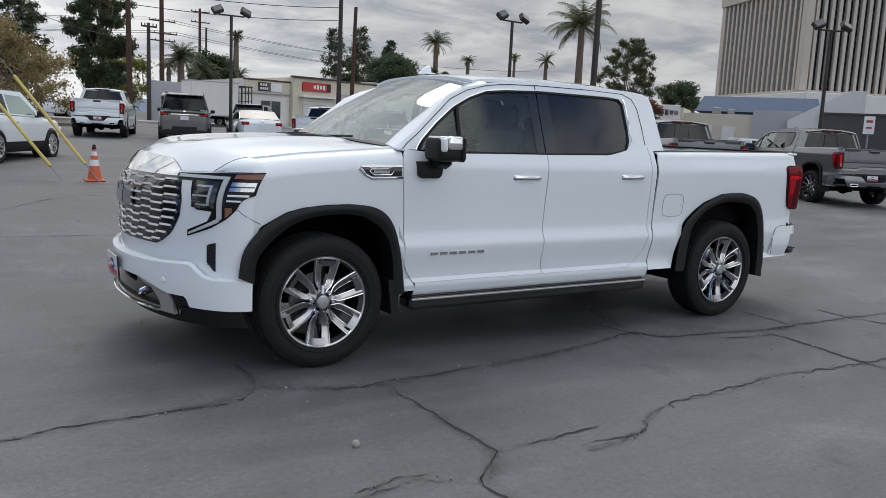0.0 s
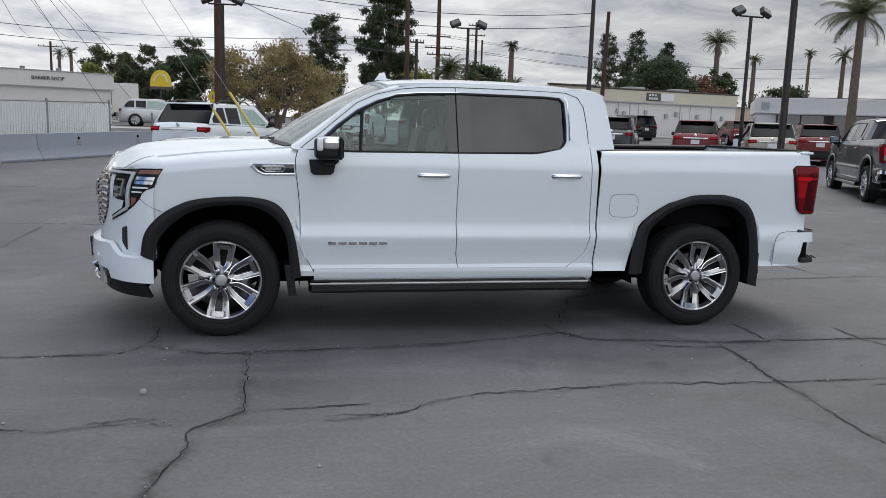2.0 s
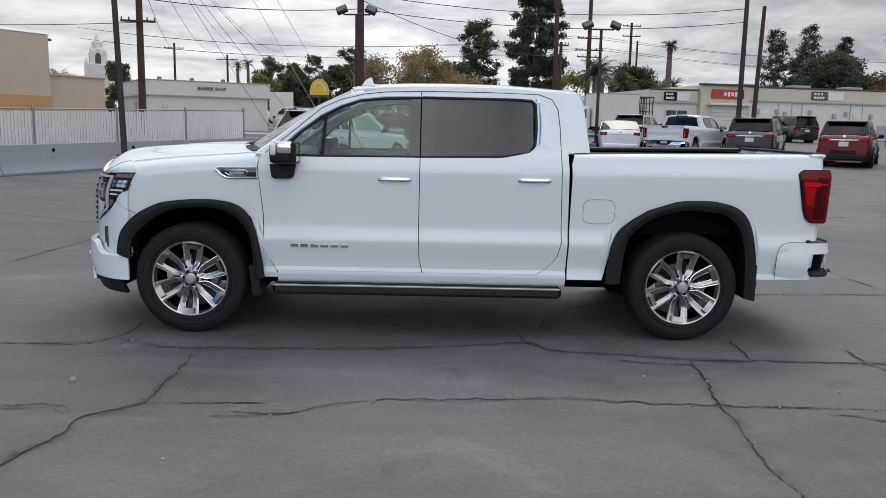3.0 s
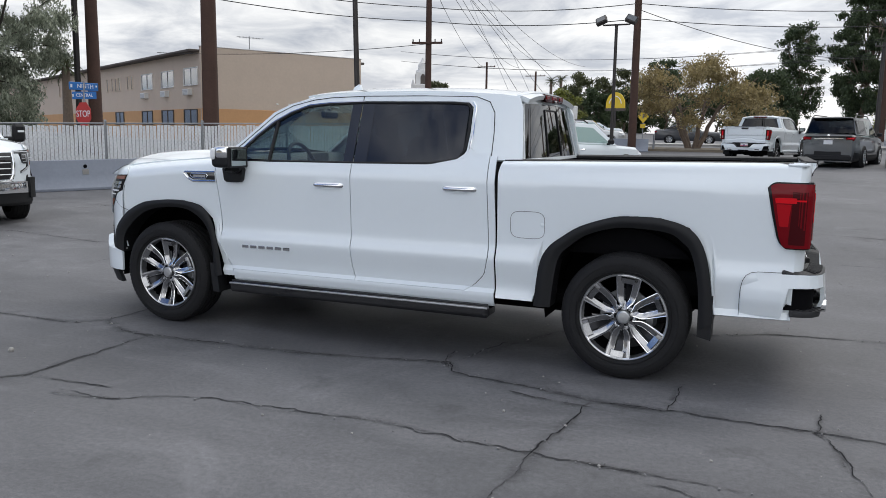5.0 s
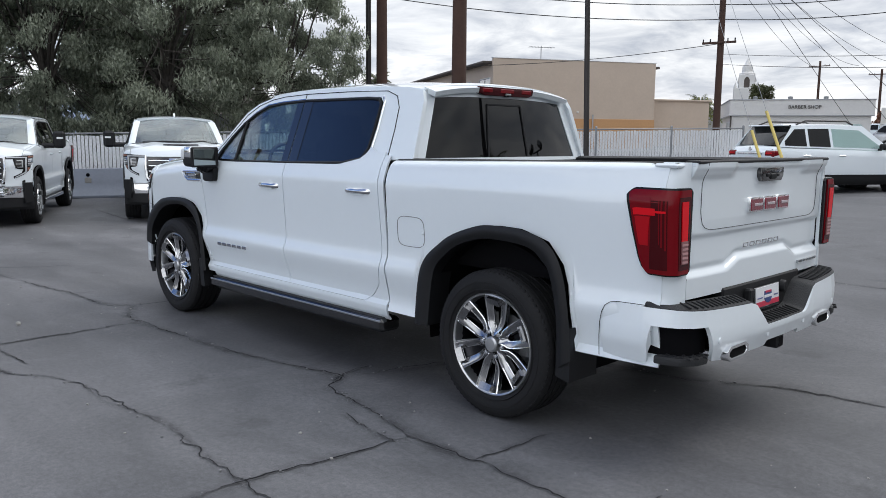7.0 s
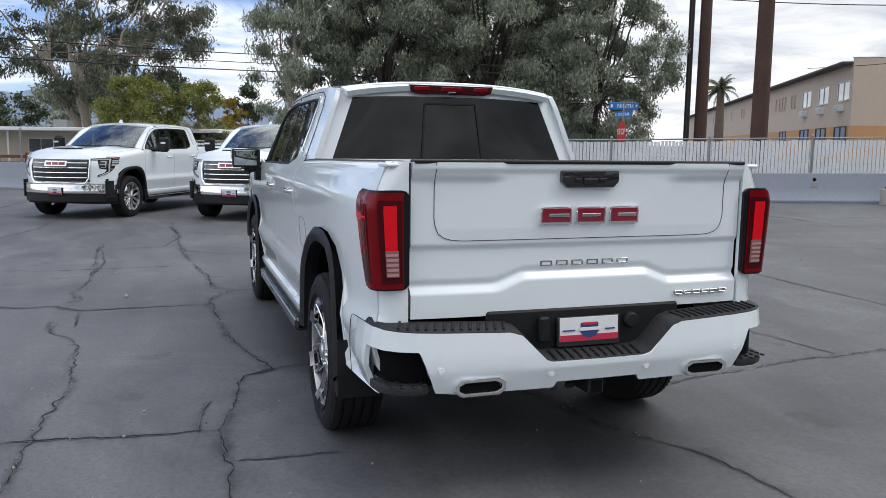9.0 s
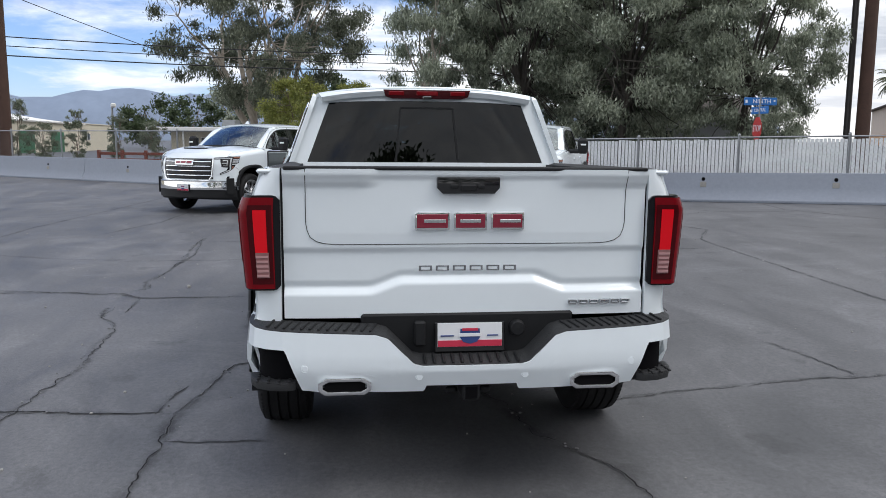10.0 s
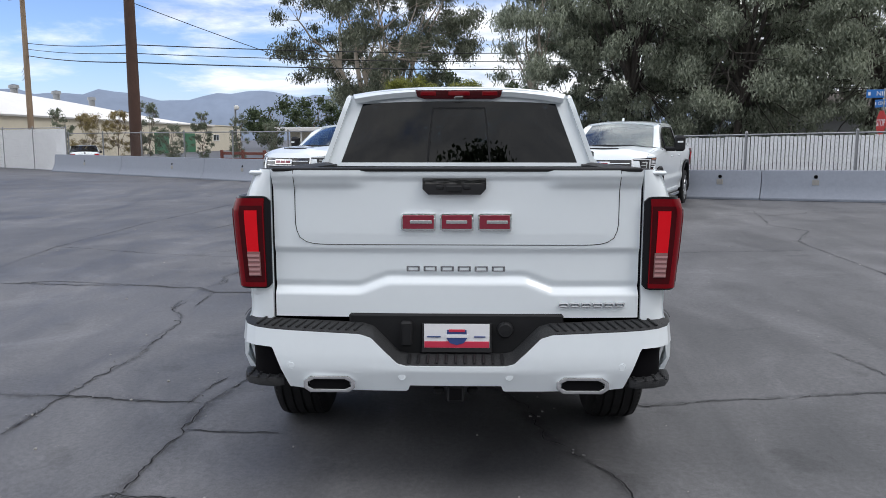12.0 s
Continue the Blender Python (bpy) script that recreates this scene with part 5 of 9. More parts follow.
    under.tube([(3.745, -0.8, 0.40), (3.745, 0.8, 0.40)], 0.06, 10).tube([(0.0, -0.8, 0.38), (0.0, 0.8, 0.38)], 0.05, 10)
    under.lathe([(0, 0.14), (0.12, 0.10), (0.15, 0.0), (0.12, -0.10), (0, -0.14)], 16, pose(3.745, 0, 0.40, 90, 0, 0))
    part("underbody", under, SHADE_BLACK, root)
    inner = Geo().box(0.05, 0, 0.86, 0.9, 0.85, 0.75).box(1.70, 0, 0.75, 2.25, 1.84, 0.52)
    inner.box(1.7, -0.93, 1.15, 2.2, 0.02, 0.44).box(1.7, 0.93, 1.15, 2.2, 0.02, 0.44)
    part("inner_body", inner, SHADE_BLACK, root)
    # mirrors
    for s in (-1, 1):
        f = (lambda g: g) if s < 0 else (lambda g: g.mirror())
        if hd:
            arm = Geo().box(0.86, -1.05, 1.36, 0.10, 0.26, 0.09, 0.03)
            m1 = part("door_mirror", f(arm), BLACK, root, "tall black towing mirror")
            part("mirror_shell", f(Geo().box(0.86, -1.24, 1.47, 0.15, 0.21, 0.32, 0.045)), BLACK, m1)
            part("mirror_glass", f(Geo().box(0.937, -1.24, 1.50, 0.008, 0.17, 0.20, 0.003)), MIRROR, m1)
            part("marker_lens", f(Geo().box(0.782, -1.26, 1.50, 0.01, 0.11, 0.035, 0.004)), LENS_CLEAR, m1)
        else:
            foot = Geo().prism([(0.618, 1.298), (0.80, 1.304), (0.808, 1.285), (0.795, 1.21), (0.775, 1.192), (0.655, 1.190), (0.632, 1.205)], "xz", -1.035, -0.975)
            foot.box(0.755, -1.055, 1.312, 0.13, 0.15, 0.075, 0.03, pose(0.755, -1.055, 1.312, 22, 0, 0) @ pose(-0.755, 1.055, -1.312))
            m1 = part("door_mirror", f(foot), BLACK, root, "black door mirror with a chrome cap", bevel=0.012)

            def bulb(x0, x1, y0, y1, z0, z1, power=4.0):
                """A rounded housing, tapering slightly towards its outer end."""
                g = Geo()
                cx, cy, cz = (x0 + x1) / 2, (y0 + y1) / 2, (z0 + z1) / 2

                def fn(u, v):
                    a, b = 2 * math.pi * u, math.pi * (v - 0.5)
                    def se(c, p=power):
                        return math.copysign(abs(c) ** (2 / p), c)
                    return cx + (x1 - x0) / 2 * se(math.cos(b)) * se(math.cos(a)), cy + (y1 - y0) / 2 * se(math.cos(b)) * se(math.sin(a)), cz + (z1 - z0) / 2 * se(math.sin(b))
                return g.sheet(fn, 32, 16)
            shell_ = bulb(0.650, 0.835, -1.226, -1.004, 1.306, 1.462, 5.0)
            shell_.box(0.829, -1.116, 1.386, 0.024, 0.234, 0.158, 0.010)
            part("mirror_shell", f(shell_), BLACK, m1, smooth=60)
            part("mirror_cap", f(bulb(0.708, 0.822, -1.236, -1.100, 1.378, 1.469, 6.0).join(bulb(0.662, 0.822, -1.222, -1.02, 1.440, 1.467, 4.0))), CHROME if style == "denali" else paint, m1, "chrome mirror cap" if style == "denali" else "", smooth=60)
            part("mirror_lamp", f(bulb(0.662, 0.708, -1.236, -1.150, 1.366, 1.456, 4.0)), LENS_CLEAR, m1, "clear marker lamp", smooth=60)
            part("mirror_glass", f(Geo().box(0.8425, -1.116, 1.387, 0.006, 0.206, 0.128, 0.002, pose(0.8425, -1.116, 1.387, 0, 0, 3) @ pose(-0.8425, 1.116, -1.387))), MIRROR, m1)
    # -- cabin
    cabin(root)
    nose(root, paint, style)
    for y, s in ((-0.862, 1), (0.862, -1)):
        for x in (0.0, 3.745):
            add_wheel(root, pose(x, y, 0.417, 0, 6, 0 if s > 0 else 180), finish)
    if scale != 1.0:
        root.scale = (scale, scale, scale)
    return root


def hollow_bar(x, y, z, w, h, edge):
    """A thin raised outline that stands for one piece of writing on the tailgate."""
    g = Geo()
    for dz in (-1, 1):
        g.box(x, y, z + dz * (h - edge) / 2, 0.014, w, edge, 0.001)
    for dy in (-1, 1):
        g.box(x, y + dy * (w - edge * 1.6) / 2, z, 0.014, edge * 1.6, h - 2 * edge, 0.001)
    return g


def plate(root, m, label):
    """A dealer's number-plate insert: white over red, a small crest, plain bars for its writing."""
    p = part("number_plate", Geo().box(0, 0, 0, 0.012, 0.31, 0.160, 0.004, m), GLOSS_BLACK, root, label)
    part("plate_field", Geo().box(0.007, 0, 0.012, 0.004, 0.285, 0.128, 0.001, m), PLATE_WHITE, p)
    part("plate_foot", Geo().box(0.0095, 0, -0.034, 0.003, 0.283, 0.034, 0.001, m), PLATE_RED, p)
    part("plate_crest", Geo().prism([(-0.042, 0.045), (0.042, 0.045), (0.045, 0.0), (0.03, -0.026), (0, -0.036), (-0.03, -0.026), (-0.045, 0.0)], "yz", 0.009, 0.0125, m), PLATE_BLUE, p)
    part("plate_bar", Geo().box(0.013, 0, 0.012, 0.003, 0.10, 0.018, 0.001, m), PLATE_WHITE, p)
    part("plate_bar", Geo().box(0.013, 0, 0.041, 0.003, 0.07, 0.014, 0.001, m), PLATE_RED, p)
    part("plate_bar", Geo().box(0.012, -0.10, 0.008, 0.003, 0.06, 0.007, 0.001, m).box(0.012, 0.10, 0.008, 0.003, 0.05, 0.007, 0.001, m), PLATE_BLUE, p)
    return p


def seat(x, y):
    g = Geo().box(x, y, 0.98, 0.52, 0.50, 0.18, 0.06)
    g.box(x + 0.29, y, 1.27, 0.16, 0.50, 0.60, 0.06, pose(x + 0.29, y, 1.27, 0, 12, 0) @ pose(-x - 0.29, -y, -1.27))
    g.box(x + 0.37, y, 1.62, 0.10, 0.26, 0.19, 0.04)
    return g


def cabin(root):
    for y in (-0.42, 0.42):
        part("seat", seat(1.38, y), INTERIOR, root, "dark leather seat")
    rear = Geo().box(2.35, 0, 0.98, 0.48, 1.5, 0.18, 0.06).box(2.66, 0, 1.26, 0.14, 1.5, 0.58, 0.05)
    for y in (-0.45, 0.0, 0.45):
        rear.box(2.72, y, 1.60, 0.09, 0.25, 0.15, 0.04)
    part("rear_bench", rear, INTERIOR, root)
    dash = Geo().sheet(lambda u, v: (0.45 + 0.42 * v, 0.80 * (1 - 2 * u), 1.35 + 0.05 * math.sin(math.pi * min(1, v * 1.3)) - 0.14 * max(0, v - 0.75) / 0.25), 12, 8, 0.12)
    dash.box(0.78, 0, 1.10, 0.16, 1.55, 0.34, 0.05).box(0.86, 0, 1.33, 0.03, 0.34, 0.17, 0.02)
    part("dashboard", dash, INTERIOR_GREY, root)
    wheel = Geo().tube([(0.97 - 0.07 * math.sin(a), -0.42 + 0.19 * math.cos(a), 1.31 + 0.18 * math.sin(a)) for a in [2 * math.pi * k / 24 for k in range(25)]], 0.016, 8, caps=False)
    wheel.box(0.965, -0.42, 1.30, 0.05, 0.13, 0.12, 0.03).box(0.965, -0.42, 1.31, 0.02, 0.36, 0.03, 0.01).tube([(0.96, -0.42, 1.30), (0.75, -0.42, 1.24)], 0.03, 8)
    part("steering_wheel", wheel, INTERIOR, root)
    part("inner_mirror", Geo().box(0.98, 0, 1.74, 0.04, 0.26, 0.07, 0.02).tube([(0.97, 0, 1.76), (0.985, 0, 1.79)], 0.012, 6), INTERIOR, root)
    part("headliner", Geo().box(2.05, 0, 1.855, 1.65, 1.26, 0.02, 0.008), INTERIOR_GREY, root)
    for s in (-1, 1):
        part("door_lining", Geo().box(1.65, s * 0.885, 1.17, 1.9, 0.03, 0.36, 0.012).tube([(0.95, s * 0.80, 1.62), (1.06, s * 0.78, 1.68), (1.18, s * 0.76, 1.73)], 0.02, 6), INTERIOR, root)


def on_nose(y0, y1, z0, z1, out, nu=16, nv=8, thick=0.01, taper=0.0):
    """A sheet that lies on the front fascia between two heights; y runs towards the right of the truck."""
    def fn(u, v):
        y = y0 + (y1 - y0) * u
        y *= 1 - taper * (1 - v)
        z = z0 + (z1 - z0) * v
        return nose_x(y, z) - out, -y, z
    return Geo().sheet(fn, nu, nv, thick)


def nose_at(deg, z, out):
    """A point on the front fascia by its angle in plan (0 ahead, 90 at the flank), pushed out a little."""
    a = math.radians(deg)
    y = 0.985 * math.sin(a)
    return nose_x(y, z) - out * math.cos(a), -(y + out * math.sin(a)), z


def patch(a0, a1, lo, hi, out, nu=14, nv=5, thick=0.008):
    """A panel on the fascia between two plan angles, its edges given as heights by angle."""
    def fn(u, v):
        a = a0 + (a1 - a0) * u
        return nose_at(a, lo(a) + (hi(a) - lo(a)) * v, out)
    return Geo().sheet(fn, nu, nv, thick)


def grille_half(z):
    return curve([(0.752, 0.50), (0.785, 0.575), (0.844, 0.64), (0.934, 0.690), (1.034, 0.705), (1.146, 0.668), (1.185, 0.624)], z)


def bumper_x(y, z):
    """The front bumper in plan, a little full at mid height."""
    k = min(1.0, abs(y) / 0.998)
    return -0.458 - (0.555 + 0.012 * math.sin(math.pi * min(1, max(0, (z - 0.40) / 0.27)))) * math.sqrt(max(0.0, 1 - k * k))


def head_lamp(root, f):
    top = lambda a: curve([(39, 1.186), (60, 1.200), (90, 1.212)], a)
    foot = lambda a: curve([(60, 0.872), (62.7, 0.888), (71.1, 0.942), (77.3, 1.000), (79.4, 1.040), (83, 1.062), (90, 1.080)], a)
    case = patch(39.8, 48.5, lambda a: 1.148, top, 0.004, 6, 3)
    case.join(patch(48.5, 62.6, lambda a: curve([(48.5, 1.14), (51, 1.03), (53.5, 0.984), (62.6, 0.978)], a), top, 0.004, 12, 6))
    case.join(patch(62.6, 90, foot, top, 0.004, 22, 8))
    case.join(patch(48.8, 62.6, lambda a: curve([(48.8, 0.824), (62.6, 0.886)], a), lambda a: curve([(48.8, 0.862), (60, 0.922), (62.6, 0.985)], a), 0.004, 10, 4))
    case.sheet(lambda u, v: (-0.452 + 0.030 * u * (0.4 + 0.6 * min(1, v * 4)), -side_y(-0.42, 1.1) - 0.003, 1.080 + 0.008 * u + (0.118 - 0.008 * u) * v), 4, 5, 0.01)
    lamp = part("head_lamp", f(case), LAMP_DARK, root, "head lamp with a bright C-shaped light guide")
    level = lambda z: (lambda a: z)
    part("light_guide", f(patch(40.5, 65.2, level(1.166), level(1.183), 0.014, 14, 2, 0.012)), LENS_GUIDE, lamp, "bright clear light guide")
    part("light_guide", f(patch(65.0, 67.8, lambda a: 0.918 + 0.008 * (a - 65.0), level(1.183), 0.015, 5, 8, 0.012)), LENS_GUIDE, lamp, "bright clear light guide")
    part("light_guide", f(patch(49.8, 66.0, lambda a: 0.838 + 0.0050 * (a - 49.8), lambda a: 0.850 + 0.0058 * (a - 49.8), 0.014, 12, 2, 0.012)), LENS_GUIDE, lamp, "bright clear light guide")
    part("projector", f(patch(51.2, 63.8, level(0.996), level(1.150), 0.010, 10, 5)), GLOSS_BLACK, lamp, "black projector box")
    for z, a0, a1 in ((1.118, 52.5, 60.5), (1.062, 51.4, 60.5), (1.010, 53.5, 60.5)):
        part("projector_rib", f(patch(a0, a1, level(z), level(z + 0.011), 0.016, 7, 2)), SATIN, lamp)
    part("projector_rib", f(patch(59.4, 60.9, level(1.012), level(1.128), 0.016, 2, 5)), SATIN, lamp)
    part("indicator", f(patch(70.4, 89, level(1.172), lambda a: top(a) - 0.008, 0.010, 12, 3)), LENS_AMBER, lamp, "amber indicator strip")
    part("indicator", f(patch(69.8, 74.0, lambda a: foot(a) + 0.012, level(1.005), 0.010, 4, 3)), LENS_AMBER, lamp, "amber indicator corner")
    part("lamp_reflector", f(patch(70.4, 87, level(1.100), level(1.152), 0.009, 12, 3)), DARK_CHROME, lamp, "bright reflector bowl")
    part("lamp_fin", f(patch(70.4, 86, level(1.122), level(1.130), 0.015, 12, 2)), GLOSS_BLACK, lamp)
    part("lamp_fin", f(patch(70.4, 84.0, level(1.070), level(1.082), 0.014, 12, 2)), LENS_CLEAR, lamp)
    part("lamp_fin", f(patch(70.4, 79.0, level(1.040), level(1.050), 0.014, 10, 2)), LENS_CLEAR, lamp)


def nose(root, paint, style):
    """Grille, lamps and front bumper."""
    hd = style == "hd"

    def backing(u, v):
        z = (0.735 + 0.45 * v) if hd else (0.752 + 0.433 * v)
        y = (0.62 if hd else grille_half(z)) * (2 * u - 1)
        return nose_x(y, z) - 0.004, -y, z
    grille = part("grille", Geo().sheet(backing, 36, 16, 0.008), GLOSS_BLACK, root, "black grille with stacked chrome bars" if not hd else "black grille with three chrome bars")

    def blade(z, half, wave=0.0, out=0.022, tall=0.016, nu=120):
        """A chrome blade across the grille; short lengths step up and down in turn."""
        def fn(u, v):
            y = half * (2 * u - 1)
            k = int((u * nu) // 10)
            dz = wave * (1 if k % 2 else -1)
            return nose_x(y, z) - out + 0.007 * v, -y, z + dz + tall * (v - 0.5)
        return Geo().sheet(fn, nu, 2, 0.012)
    if not hd:
        for i in range(9):
            z = 0.778 + 0.0455 * i
            part("grille_bar", blade(z, grille_half(z) - 0.012, 0.0058, 0.014 + 0.003 * (i % 2), 0.0110), BAR_CHROME, grille, "stepped chrome bar", smooth=20)
        part("grille_cap", Geo().sheet(lambda u, v: (lambda y: (lambda z: (nose_x(y, z) - 0.006, -y, z))(1.166 + (lip_z(y) - 1.163) * v))(0.618 * (2 * u - 1)), 48, 6, 0.012), CHROME, grille, "chrome cap on the bonnet's lip")
        for i, (y0, y1) in enumerate(((-0.225, -0.085), (-0.07, 0.07), (0.085, 0.225))):
            part("badge_block", on_nose(y0, y1, 0.955, 1.070, 0.026, 6, 3, 0.012), DARK_CHROME, grille, "dark chrome badge block")
    else:
        part("grille_cap", Geo().sheet(lambda u, v: (lambda y: (lambda z: (nose_x(y, z) - 0.006, -y, z))(1.166 + (lip_z(y) - 1.163) * v))(0.618 * (2 * u - 1)), 48, 6, 0.012), paint, grille)
        for z in (0.815, 0.91, 1.005, 1.10):
            part("grille_bar", blade(z, 0.58, 0.0, 0.018, 0.014), CHROME, grille, "thin chrome bar")
        part("grille_frame", Geo().tube([(nose_x(y, z) - 0.02, -y, z) for y, z in ((-0.62, 1.18), (-0.63, 1.0), (-0.61, 0.80), (-0.55, 0.715), (-0.40, 0.705), (0.40, 0.705), (0.55, 0.715), (0.61, 0.80), (0.63, 1.0), (0.62, 1.18))], 0.022, 8), CHROME, grille, "chrome frame")
        part("badge_block", on_nose(-0.235, 0.235, 1.035, 1.135, 0.045, 10, 4, 0.03), CHROME, grille, "chrome badge panel with a red field")
        for y0, y1 in ((-0.20, -0.08), (-0.06, 0.06), (0.08, 0.20)):
            part("badge_face", on_nose(y0, y1, 1.058, 1.112, 0.05, 4, 3, 0.01), BADGE_RED, grille)
        part("bonnet_vent", Geo().box(-0.58, 0, 1.372, 0.07, 0.62, 0.025, 0.01), BLACK, root)
    for s in (1, -1):
        f = (lambda g: g) if s > 0 else (lambda g: g.mirror())
        head_lamp(root, f)
        slot = patch(59.6, 64.6, lambda a: curve([(59.6, 0.680), (63.6, 0.632), (64.6, 0.630)], a), lambda a: curve([(59.6, 0.778), (61, 0.790), (64.6, 0.798)], a), 0.004, 5, 8)
        sl = part("air_slot", f(slot), GLOSS_BLACK, root, "black upright air slot")
        for k in range(5):
            part("slot_fin", f(patch(60.2, 64.3, lambda a: 0.668 + 0.022 * k, lambda a: 0.673 + 0.022 * k, 0.008, 4, 1)), BLACK, sl)
        if hd:
            part("bumper_end", f(patch(57, 70, lambda a: 0.42, lambda a: 0.755, 0.080, 14, 8, 0.06)), BLACK, root, "black bumper end cap")
    both("fender_seam", Geo().tube([nose_at(77.2, 0.998, 0.0), nose_at(82, 0.965, 0.0), nose_at(89, 0.935, 0.0), (-0.40, -side_y(-0.4, 0.91), 0.910)], 0.0018, 5), BLACK, root)
    # front bumper
    top = (lambda y: curve([(0.0, 0.705), (0.80, 0.700), (1.0, 0.675)], abs(y))) if hd else lambda y: curve([(0.0, 0.648), (0.57, 0.654), (0.80, 0.667), (0.825, 0.660), (0.885, 0.598), (0.92, 0.584), (1.0, 0.580)], abs(y))
    low = (lambda y: curve([(0.0, 0.515), (0.7, 0.515), (1.0, 0.50)], abs(y))) if hd else lambda y: curve([(0.0, 0.548), (0.42, 0.542), (0.55, 0.516), (0.69, 0.480), (0.803, 0.476), (0.822, 0.415), (1.0, 0.402)], abs(y))

    def shell(u, v):
        y = -0.998 * math.sin((u - 0.5) * math.pi)
        z = low(y) + (top(y) - low(y)) * v
        return bumper_x(y, z), y, z
    bmat = CHROME if hd else paint
    g = Geo().sheet(shell, 120, 10, 0.02, flip=False)

    def ledge(u, v):
        y = -0.998 * math.sin((u - 0.5) * math.pi)
        return bumper_x(y, top(y)) + 0.07 * v * (1 - 0.75 * abs(y)), y * (1 - 0.04 * v), top(y) + 0.010 * math.sin(math.pi * 0.5 * v)
    g.sheet(ledge, 80, 3, 0.01)
    bumper = part("front_bumper", g, bmat, root, "painted front bumper with a silver skid plate" if not hd else "chrome front bumper", smooth=50)
    part("lower_grille", Geo().sheet(lambda u, v: (lambda y: (bumper_x(y, 0.5) + 0.035 + 0.02 * v, y, 0.355 + 0.20 * v))(0.74 * (1 - 2 * u)), 24, 4, 0.02), GLOSS_BLACK, bumper, "black lower mesh")
    if hd:
        part("lower_valance", Geo().sheet(lambda u, v: (lambda y: (bumper_x(y, 0.5) + 0.012, y, 0.35 + 0.175 * v))(-0.99 * math.sin((u - 0.5) * math.pi)), 40, 5, 0.03), BLACK, bumper, "black lower valance")
    if not hd:
        up_ = [(0.36, 0.545), (0.55, 0.515), (0.69, 0.477), (0.715, 0.42), (0.735, 0.358)]
        lo_ = [(0.36, 0.520), (0.51, 0.486), (0.575, 0.440), (0.600, 0.40), (0.610, 0.358)]
        for s in (-1, 1):
            def wing(u, v):
                a, b = along([(0, y, z) for y, z in up_], u), along([(0, y, z) for y, z in lo_], u)
                p = b.lerp(a, v)
                return bumper_x(p.y, 0.5) + 0.008 + 0.016 * (1 - v) , -p.y, p.z
            q = Geo().sheet(wing, 24, 4, 0.02)
            part("skid_wing", q if s > 0 else q.mirror(), SATIN, bumper, "silver skid panel")
            fl = Geo().sheet(lambda u, v: (lambda y: (bumper_x(y, 0.45) + 0.018, -y, 0.415 + 0.062 * v))(0.690 + 0.128 * u), 8, 4, 0.01)
            part("fog_lamp", fl if s > 0 else fl.mirror(), LAMP_DARK, bumper)
            hook = Geo().tube([(bumper_x(0.4, 0.45) + 0.04, s * 0.45, 0.47), (bumper_x(0.4, 0.45) + 0.012, s * 0.44, 0.455), (bumper_x(0.4, 0.45) + 0.012, s * 0.40, 0.43), (bumper_x(0.4, 0.45) + 0.04, s * 0.38, 0.42)], 0.013, 8)
            part("tow_hook", hook, CHROME, bumper)
            part("parking_sensor", Geo().lathe([(0.0, 0.006), (0.012, 0.006), (0.017, 0.0)], 14, pose(bumper_x(0.66, 0.55) - 0.001, s * 0.66, 0.555, 0, -90, s * -38)), bmat, bumper)
        part("skid_lip", Geo().tube([(bumper_x(y, 0.45) + 0.015, y, 0.366) for y in [-0.61 + 0.061 * k for k in range(21)]], 0.010, 8), CHROME, bumper, "bright skid lip")
    dam = Geo().sheet(lambda u, v: (lambda y: (bumper_x(y, 0.45) + 0.025 + 0.05 * (1 - v), y, 0.318 + 0.10 * v - 0.02 * abs(y)))(-0.985 * math.sin((u - 0.5) * math.pi)), 40, 4, 0.03)
    part("air_dam", dam, BLACK, bumper)
    plate(root, pose(bumper_x(0, 0.55) - 0.012, 0, 0.545, 0, 4, 180), "dealer plate with red foot in a black frame")
# ---- ground ----
def build_ground():
    xs = sorted(set([-900, -500, -300, -200, -140] + list(range(-100, 101, 10)) + [140, 200, 300, 500, 900]))
    ys = sorted(set([-900, -500, -300, -200, -140, -100, -60, -30, -12, 0, 2] + list(range(10, 101, 10)) + [140, 200, 300, 500, 900]))
    g = Geo()
    g.v = [(x, y, ground_z(x, min(y, 100))) for x in xs for y in ys]
    n = len(ys)
    g.f = [(i * n + j, (i + 1) * n + j, (i + 1) * n + j + 1, i * n + j + 1) for i in range(len(xs) - 1) for j in range(n - 1)]
    return tagged(part("ground", g, ASPHALT, smooth=0), "cracked grey asphalt car lot", "ground", kind="structure")


build_ground()


def slab(name, corners, material, lift, label, category, kind="structure"):
    """A flat strip on the ground with a real edge."""
    g = Geo()
    n = 16
    (ax, ay), (bx, by), (cx, cy), (dx, dy) = corners
    def fn(u, v):
        x = (ax * (1 - u) + bx * u) * (1 - v) + (dx * (1 - u) + cx * u) * v
        y = (ay * (1 - u) + by * u) * (1 - v) + (dy * (1 - u) + cy * u) * v
        return x, y, ground_z(x, y) + lift
    g.sheet(fn, n, n, lift + 0.05)
    return tagged(part(name, g, material, smooth=0), label, category, kind=kind)


# the street that passes the lot, its kerbs and pavement
slab("road", [(-60, 41.5), (80, 46), (80, 53.6), (-60, 47.5)], ROAD, 0.012, "pale worn street asphalt beyond the lot", "road")
slab("pavement", [(-60, 36.5), (-4, 39.0), (-4, 41.8), (-60, 39.4)], PAVING, 0.12, "concrete pavement with a raised kerb", "pavement")
slab("pavement", [(-60, 47.6), (80, 53.7), (80, 57.0), (-60, 50.0)], PAVING, 0.14, "concrete pavement with a raised kerb", "pavement")
